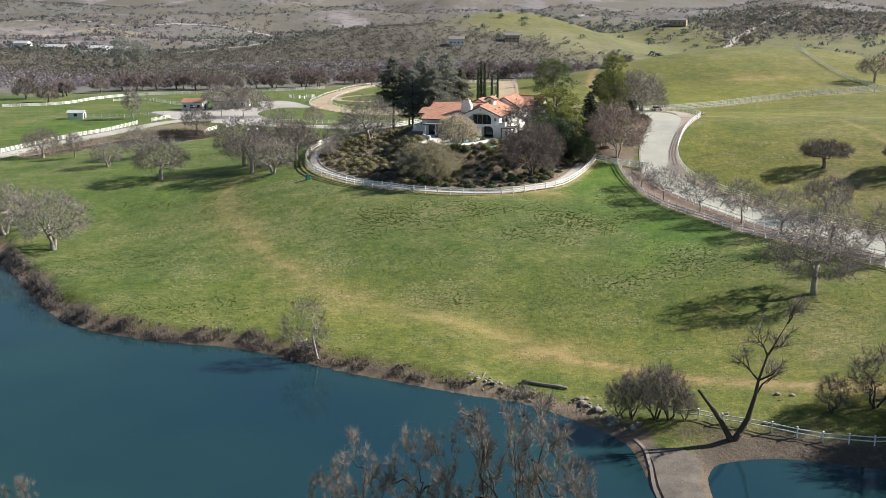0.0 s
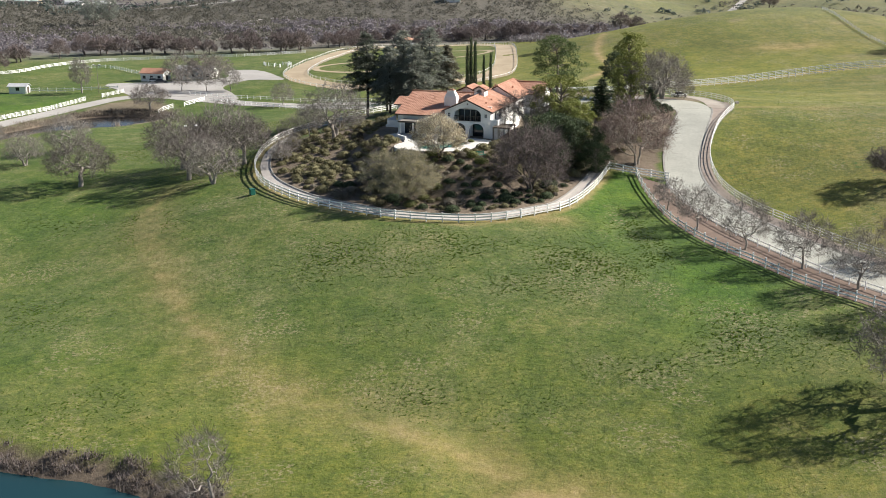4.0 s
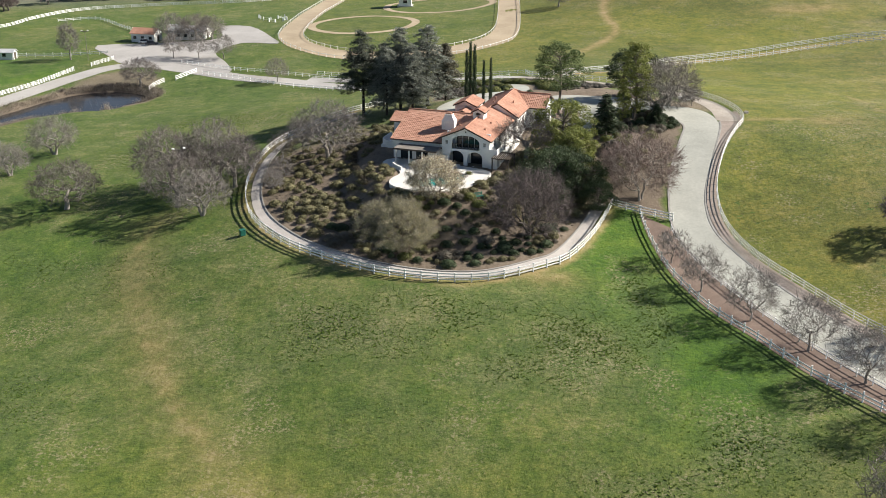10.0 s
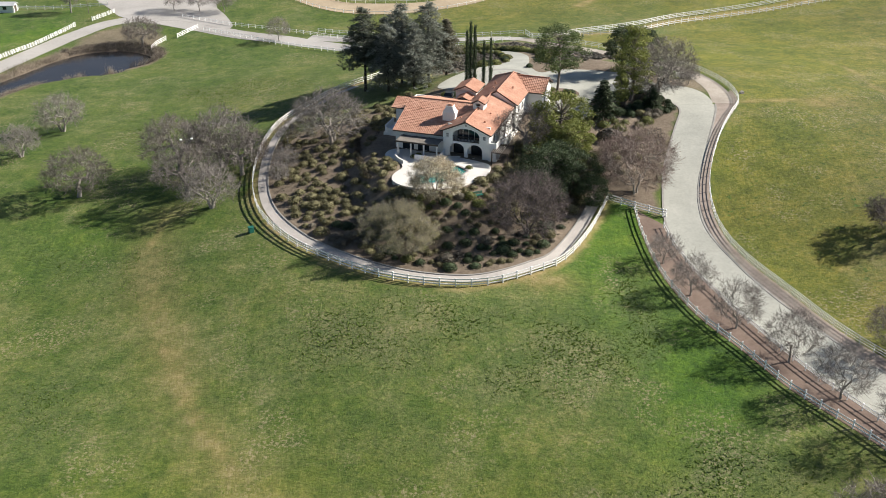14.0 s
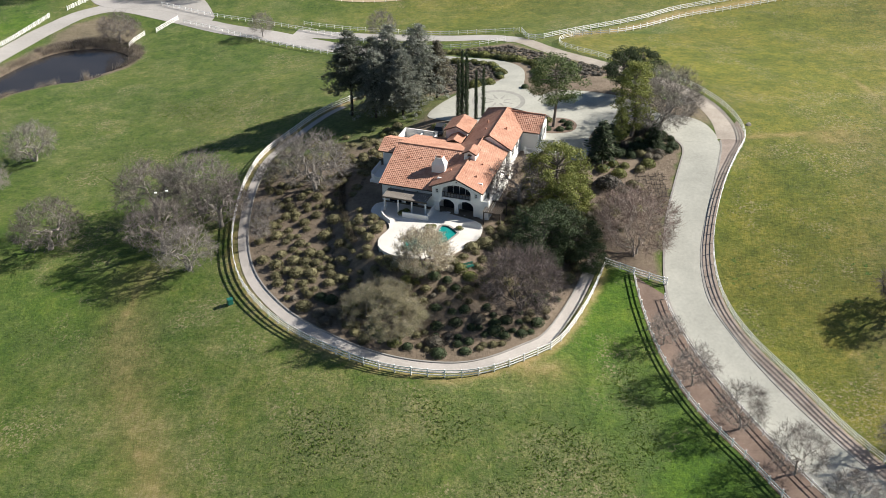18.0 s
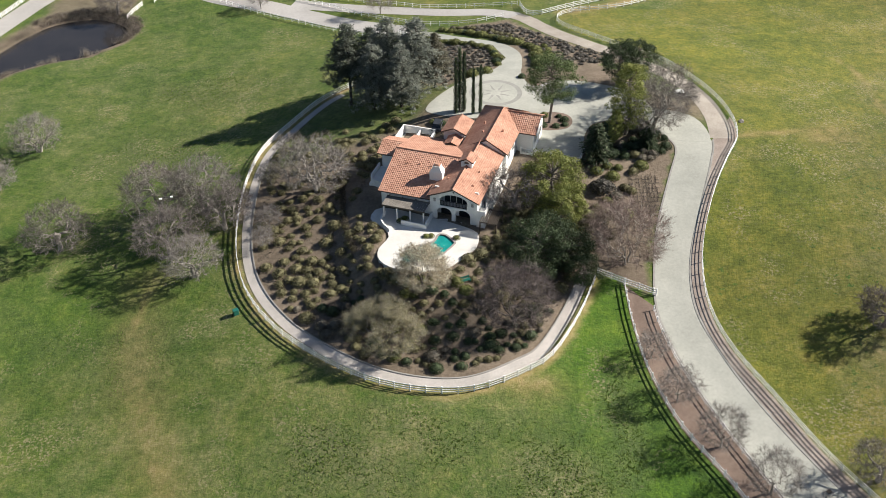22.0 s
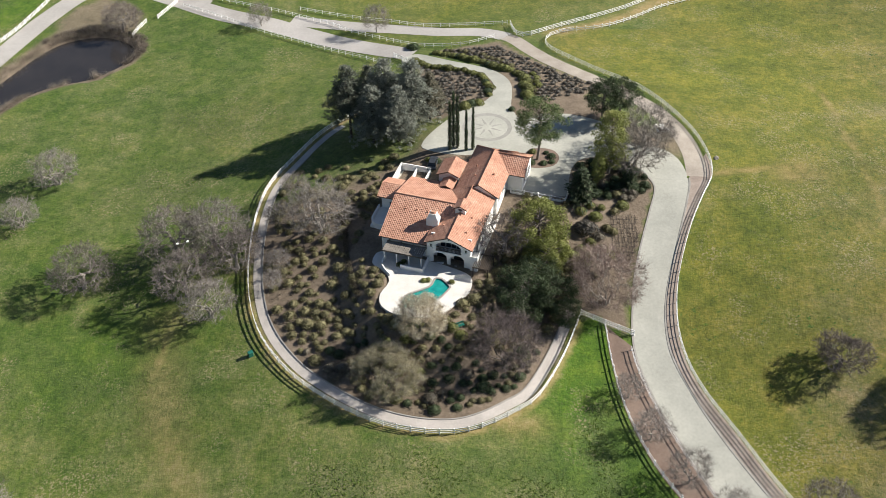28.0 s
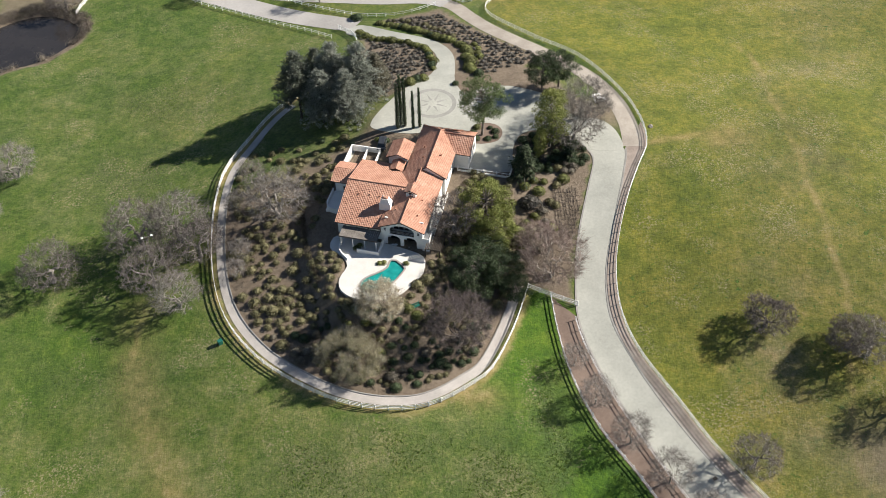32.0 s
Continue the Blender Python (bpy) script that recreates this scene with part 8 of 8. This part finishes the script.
def shed(x, y, turn, w, d, h, rise, label, roof_mat, wall_mat, name="stable", openings=3):
    t = thing(name, pose(x, y, ground_z(x, y), 0, 0, turn), label, "building")
    part("wall", wall_panel([(-w / 2, -1), (w / 2, -1), (w / 2, h), (0, h + rise), (-w / 2, h)], [rect(-0.9, 0.9, 0.0, 2.2)] if openings else [], 0.25), wall_mat, t).matrix_basis = pose(0, -d / 2, 0)
    part("wall", wall_panel([(-w / 2, -1), (w / 2, -1), (w / 2, h), (0, h + rise), (-w / 2, h)], [], 0.25), wall_mat, t).matrix_basis = pose(0, d / 2 - 0.25, 0)
    for sx in (-1, 1):
        part("wall", boxes((sx * w / 2 - 0.12, sx * w / 2 + 0.12, -d / 2 + 0.25, d / 2 - 0.25, -1, h)), wall_mat, t)
    bm = bmesh.new()
    for sx in (-1, 1):
        q = [Vector((sx * (w / 2 + 0.5), s * (d / 2 + 0.4), h - 0.15)) for s in (-1, 1)] + [Vector((0, s * (d / 2 + 0.4), h + rise + 0.1)) for s in (1, -1)]
        a = [bm.verts.new(p) for p in q]
        b = [bm.verts.new(p + Vector((0, 0, 0.15))) for p in q]
        bm.faces.new(a)
        bm.faces.new(b)
        for i in range(4):
            bm.faces.new((a[i], a[(i + 1) % 4], b[(i + 1) % 4], b[i]))
    part("roof", bm, roof_mat, t)
    for i in range(openings):
        b0 = -d / 2 + d * (i + 0.5) / openings
        for sx in (-1, 1):
            part("window", boxes((sx * (w / 2 + 0.13) - 0.03, sx * (w / 2 + 0.13) + 0.03, b0 - 0.6, b0 + 0.6, 1.0, 2.1)), M_GLASS, t)
    part("door", boxes((-0.85, 0.85, -d / 2 + 0.05, -d / 2 + 0.12, 0.0, 2.15)), M_WOOD_DARK, t)
    return t


M_GREY_ROOF = varied("grey_shingle_roof", (0.16, 0.15, 0.145), (0.28, 0.26, 0.25), 0.6, 0.9, 5.0, 0.2, 0.02)
M_PALE_ROOF = varied("pale_metal_roof", (0.45, 0.46, 0.48), (0.62, 0.63, 0.65), 0.4, 0.5, 4.0, 0.1, 0.01)
M_TAN_WALL = varied("tan_house_wall", (0.34, 0.28, 0.21), (0.46, 0.39, 0.30), 0.4, 0.85, 4.0, 0.1, 0.01)
shed(-103.0, 414.0, 78, 6.0, 9.0, 3.0, 1.4, "white stable block with a terracotta roof", M_TILE, M_STUCCO)
shed(-88.0, 416.0, 80, 7.0, 14.0, 3.0, 1.5, "long white stable behind bare trees", M_PALE_ROOF, M_STUCCO, "stable", 5)
shed(-141.0, 383.0, 90, 3.0, 6.0, 2.4, 0.7, "white horse shelter at the paddock fence", M_PALE_ROOF, M_STUCCO, "shelter", 1)
plant(OAK_C, -92.5, 409.0, 1.1, 10, "bare tree in front of the stables")
plant(OAK_A, -84.0, 409.5, 0.95, 100, "bare reddish tree in front of the stables")
plant(OAK_C, -79.0, 411.5, 0.9, 220, "bare tree in front of the stables")

tw = thing("judges_tower", pose(-12.5, 482.0, ground_z(-12.5, 482.0)), "white two-storey judges tower with a tiled roof on the infield", "tower")
part("base", boxes((-3.3, 3.3, -3.3, 3.3, -0.5, 0.5), bevel=0.05), M_CONCRETE, tw)
part("wall", boxes((-2.6, 2.6, -2.6, 2.6, 0.5, 4.2)), M_STUCCO, tw)
part("balcony", boxes((-3.2, 3.2, -3.2, 3.2, 4.2, 4.5), (-3.2, 3.2, -3.2, -3.05, 4.5, 5.4), (-3.2, 3.2, 3.05, 3.2, 4.5, 5.4), (-3.2, -3.05, -3.05, 3.05, 4.5, 5.4), (3.05, 3.2, -3.05, 3.05, 4.5, 5.4)), M_STUCCO, tw)
for sx in (-1, 1):
    for sy in (-1, 1):
        part("column", boxes((sx * 2.5 - 0.2, sx * 2.5 + 0.2, sy * 2.5 - 0.2, sy * 2.5 + 0.2, 4.5, 7.2)), M_STUCCO, tw)
part("window", boxes((-0.8, 0.8, -2.66, -2.6, 1.6, 2.8)), M_GLASS, tw)
pr = bmesh.new()
q = [pr.verts.new((a, b, 7.2)) for a, b in ((-3.3, -3.3), (3.3, -3.3), (3.3, 3.3), (-3.3, 3.3))]
top = pr.verts.new((0, 0, 8.6))
for i in range(4):
    pr.faces.new((q[i], q[(i + 1) % 4], top))
pr.faces.new(q)
part("roof", pr, M_TILE, tw)

# horse jumps in the far paddock
for i, (x, y) in enumerate(((-66.0, 452.0), (-61.0, 456.0), (-58.5, 449.0), (-70.0, 458.0), (-63.0, 446.0))):
    j = thing("horse_jump", pose(x, y, ground_z(x, y), 0, 0, i * 37), "white wooden horse jump in the paddock", "jump", "horse jumps")
    for sx in (-1.5, 1.5):
        part("standard", boxes((sx - 0.1, sx + 0.1, -0.3, 0.3, 0, 1.4)), M_WHITE, j)
    for z in (0.4, 0.9):
        part("pole", boxes((-1.5, 1.5, -0.05, 0.05, z, z + 0.1)), M_WHITE, j)

# -- far country --
M_FARLEAF = foliage("blue_green_oak_leaves", (0.060, 0.080, 0.070), (0.10, 0.126, 0.110), (0.165, 0.19, 0.165), 0.2, 0.4)
M_FIELD = varied("fallow_field", (0.20, 0.185, 0.13), (0.31, 0.28, 0.215), 0.01, 0.95, 0.15, 0.2, 0.1)
LIGHT_OAK = bare(91, 5.4, 8.4, 1.6, 1.6, 120, 9, 0.4, 0.05, 1.1, 0.05, name="woodland_tree", label="bare dark woodland tree at the edge of the valley", group="woodland edge", twig=M_TWIG_DARK)
rng = random.Random(9)
belts = [((-170.0, 520.0), (-60.0, 530.0), 18, 10.0), ((-58.0, 548.0), (-30.0, 590.0), 6, 6.0), ((-30.0, 588.0), (90.0, 600.0), 18, 8.0), ((-200.0, 470.0), (-172.0, 500.0), 4, 8.0)]
for a, b, n, w in belts:
    for i in range(n):
        t = (i + rng.random()) / n
        plant(LIGHT_OAK, a[0] + (b[0] - a[0]) * t + rng.gauss(0, 2), a[1] + (b[1] - a[1]) * t + abs(rng.gauss(0, w)), rng.uniform(0.8, 1.25), rng.random() * 360)
for x, y, s in ((-180.0, 455.0, 1.0), (-39.0, 545.0, 0.8), (-8.0, 574.0, 1.0), (146.0, 487.0, 0.7), (84.0, 500.0, 0.9), (95.0, 520.0, 0.8)):
    plant(LIGHT_OAK, x, y, s, x * 13, "lone bare tree in the pasture")


def far_growth(name, label, category, material, count, area, size, cards, seed, card=0.5, keep=None):
    r = random.Random(seed)
    xs, ys = [], []
    while len(xs) < count:
        x, y = r.uniform(area[0], area[1]), r.uniform(area[2], area[3])
        if keep is None or keep(x, y, r):
            xs.append(x)
            ys.append(y)
    zs = ground(np.array(xs), np.array(ys))
    verts, faces = [], []
    for x, y, z in zip(xs, ys, zs):
        s = r.uniform(*size)
        scatter_cards(r, verts, faces, Vector((x, y, z + 0.25 * s)), cards, s, s * card, 0.85)
    return tagged(new(name, mesh_from(name, verts, faces, material)), label, category, kind="stuff")


def clumpy(x, y, r, s=70.0, cut=-0.1, seed=0.5):
    return float(wave(np.array([x]), np.array([y]), s, seed)[0]) > cut + r.gauss(0, 0.25)


def thick(x, y, r, cut=0.45):
    return float(brush_field(np.array([x]), np.array([y]))[0]) > cut + r.gauss(0, 0.15)


far_growth("woodland", "bare brown woodland behind the riding track", "woods", M_WOODS, 1300, (-330, 150, 530, 690), (2.4, 4.4), 46, 1, 0.17, lambda x, y, r: y > 535 and not (-60 < x < 40 and y < 598) and clumpy(x, y, r, 70.0, -0.5))
far_growth("chaparral", "dark chaparral brush covering the ridge", "brush", M_CHAPARRAL, 8500, (-480, 230, 600, 960), (1.2, 2.8), 14, 2, 0.24, lambda x, y, r: abs(x) < y * 0.5 and thick(x, y, r))
far_growth("chaparral", "dark chaparral brush on the hills beyond the pasture", "brush", M_CHAPARRAL, 3000, (150, 650, 640, 1150), (1.2, 3.0), 13, 3, 0.3, lambda x, y, r: abs(x) < y * 0.5 and thick(x, y, r, 0.4))
far_growth("valley_woods", "bare grey woods in the valley", "woods", M_WOODS, 8000, (-1000, 800, 860, 2300), (2.0, 5.5), 10, 4, 0.3, lambda x, y, r: abs(x) < y * 0.5 and clumpy(x, y, r, 55.0, -0.1, 3.0) and not 0 < x < 170 * (y < 960))
far_growth("valley_trees", "dark evergreen trees scattered over the valley", "woods", M_FARLEAF, 2600, (-1100, 1100, 760, 2400), (2.5, 6.0), 14, 5, 0.26, lambda x, y, r: abs(x) < y * 0.5 and clumpy(x, y, r, 90.0, 0.25, 5.0))
far_growth("hill_trees", "round dark oaks dotted over the grassy hill", "woods", M_FARLEAF, 46, (20, 260, 740, 900), (2.2, 4.2), 60, 6, 0.2, None)
EUCALYPTUS = clump_tree(95, 6.5, 7.5, 11.5, 46, 60, 2.2, 0.42, M_CEDAR, "eucalyptus", "tall grey-green eucalyptus rising from the valley woods", 0.5)
plant(EUCALYPTUS, -223.0, 700.0, 1.1, 0)
plant(EUCALYPTUS, -214.0, 706.0, 0.85, 100)
for line, w_ in (([(-330, 800), (-250, 790), (-190, 805), (-140, 830)], 2.5), ([(-150, 690), (-120, 715), (-95, 725)], 2.2), ([(150, 700), (190, 760), (240, 850), (285, 930), (330, 975)], 2.5), ([(-700, 1500), (-450, 1480), (-300, 1550), (-120, 1500)], 4.0), ([(280, 985), (330, 1000), (390, 985), (440, 950)], 2.2), ([(-250, 1250), (-120, 1230), (0, 1290), (120, 1260)], 4.0)):
    laid("farm_track", drape_strip(smooth(line), -w_, w_, 0.35, 2, 5.0, 0.8), M_ROAD, "pale dirt farm track across the far hills", "track")
for poly in ([(-290, 900), (-180, 890), (-130, 930), (-200, 960), (-280, 945)], [(-560, 1300), (-330, 1270), (-260, 1380), (-480, 1430)], [(330, 1330), (470, 1300), (560, 1390), (420, 1450)]):
    laid("field", drape_area(poly, 0.5, 9.0, 1.5), M_FIELD, "pale fallow field on the valley floor", "field")
for x, y, turn, w, d, h, rise, label, rm, wm in ((-420.0, 1010.0, 75, 9, 16, 4, 2, "pale farm building among far trees", M_PALE_ROOF, M_STUCCO), (-365.0, 950.0, 80, 9, 22, 4, 2, "long pale barn among far trees", M_PALE_ROOF, M_TAN_WALL), (-330.0, 965.0, 85, 9, 18, 4, 2, "white-walled farm building among far trees", M_PALE_ROOF, M_STUCCO), (-300.0, 940.0, 95, 10, 20, 4, 2, "white-walled farm building among far trees", M_PALE_ROOF, M_STUCCO), (10.0, 742.0, 90, 7, 11, 4, 2, "white house with a grey roof on the valley floor", M_GREY_ROOF, M_STUCCO), (52.0, 765.0, 90, 7, 11, 4, 2, "low brown house on a far slope", M_GREY_ROOF, M_TAN_WALL), (215.0, 930.0, 70, 10, 16, 4, 2, "large pale house on a far hilltop", M_GREY_ROOF, M_TAN_WALL), (170.0, 1240.0, 90, 9, 13, 4, 2, "white house on a far hilltop", M_PALE_ROOF, M_STUCCO)):
    shed(x, y, turn, w, d, h, rise, label, rm, wm, "farmhouse", 4)

box_ = thing("utility_box", pose(60.3, 170.0, ground_z(60.3, 170.0), 0, 0, 30), "low concrete utility box beside the kerb", "box")
part("base", boxes((-0.55, 0.55, -0.45, 0.45, -0.2, 0.35), bevel=0.03), M_KERB, box_)
part("lid", boxes((-0.4, 0.4, -0.3, 0.3, 0.35, 0.42), bevel=0.02), M_WOOD_DARK, box_)
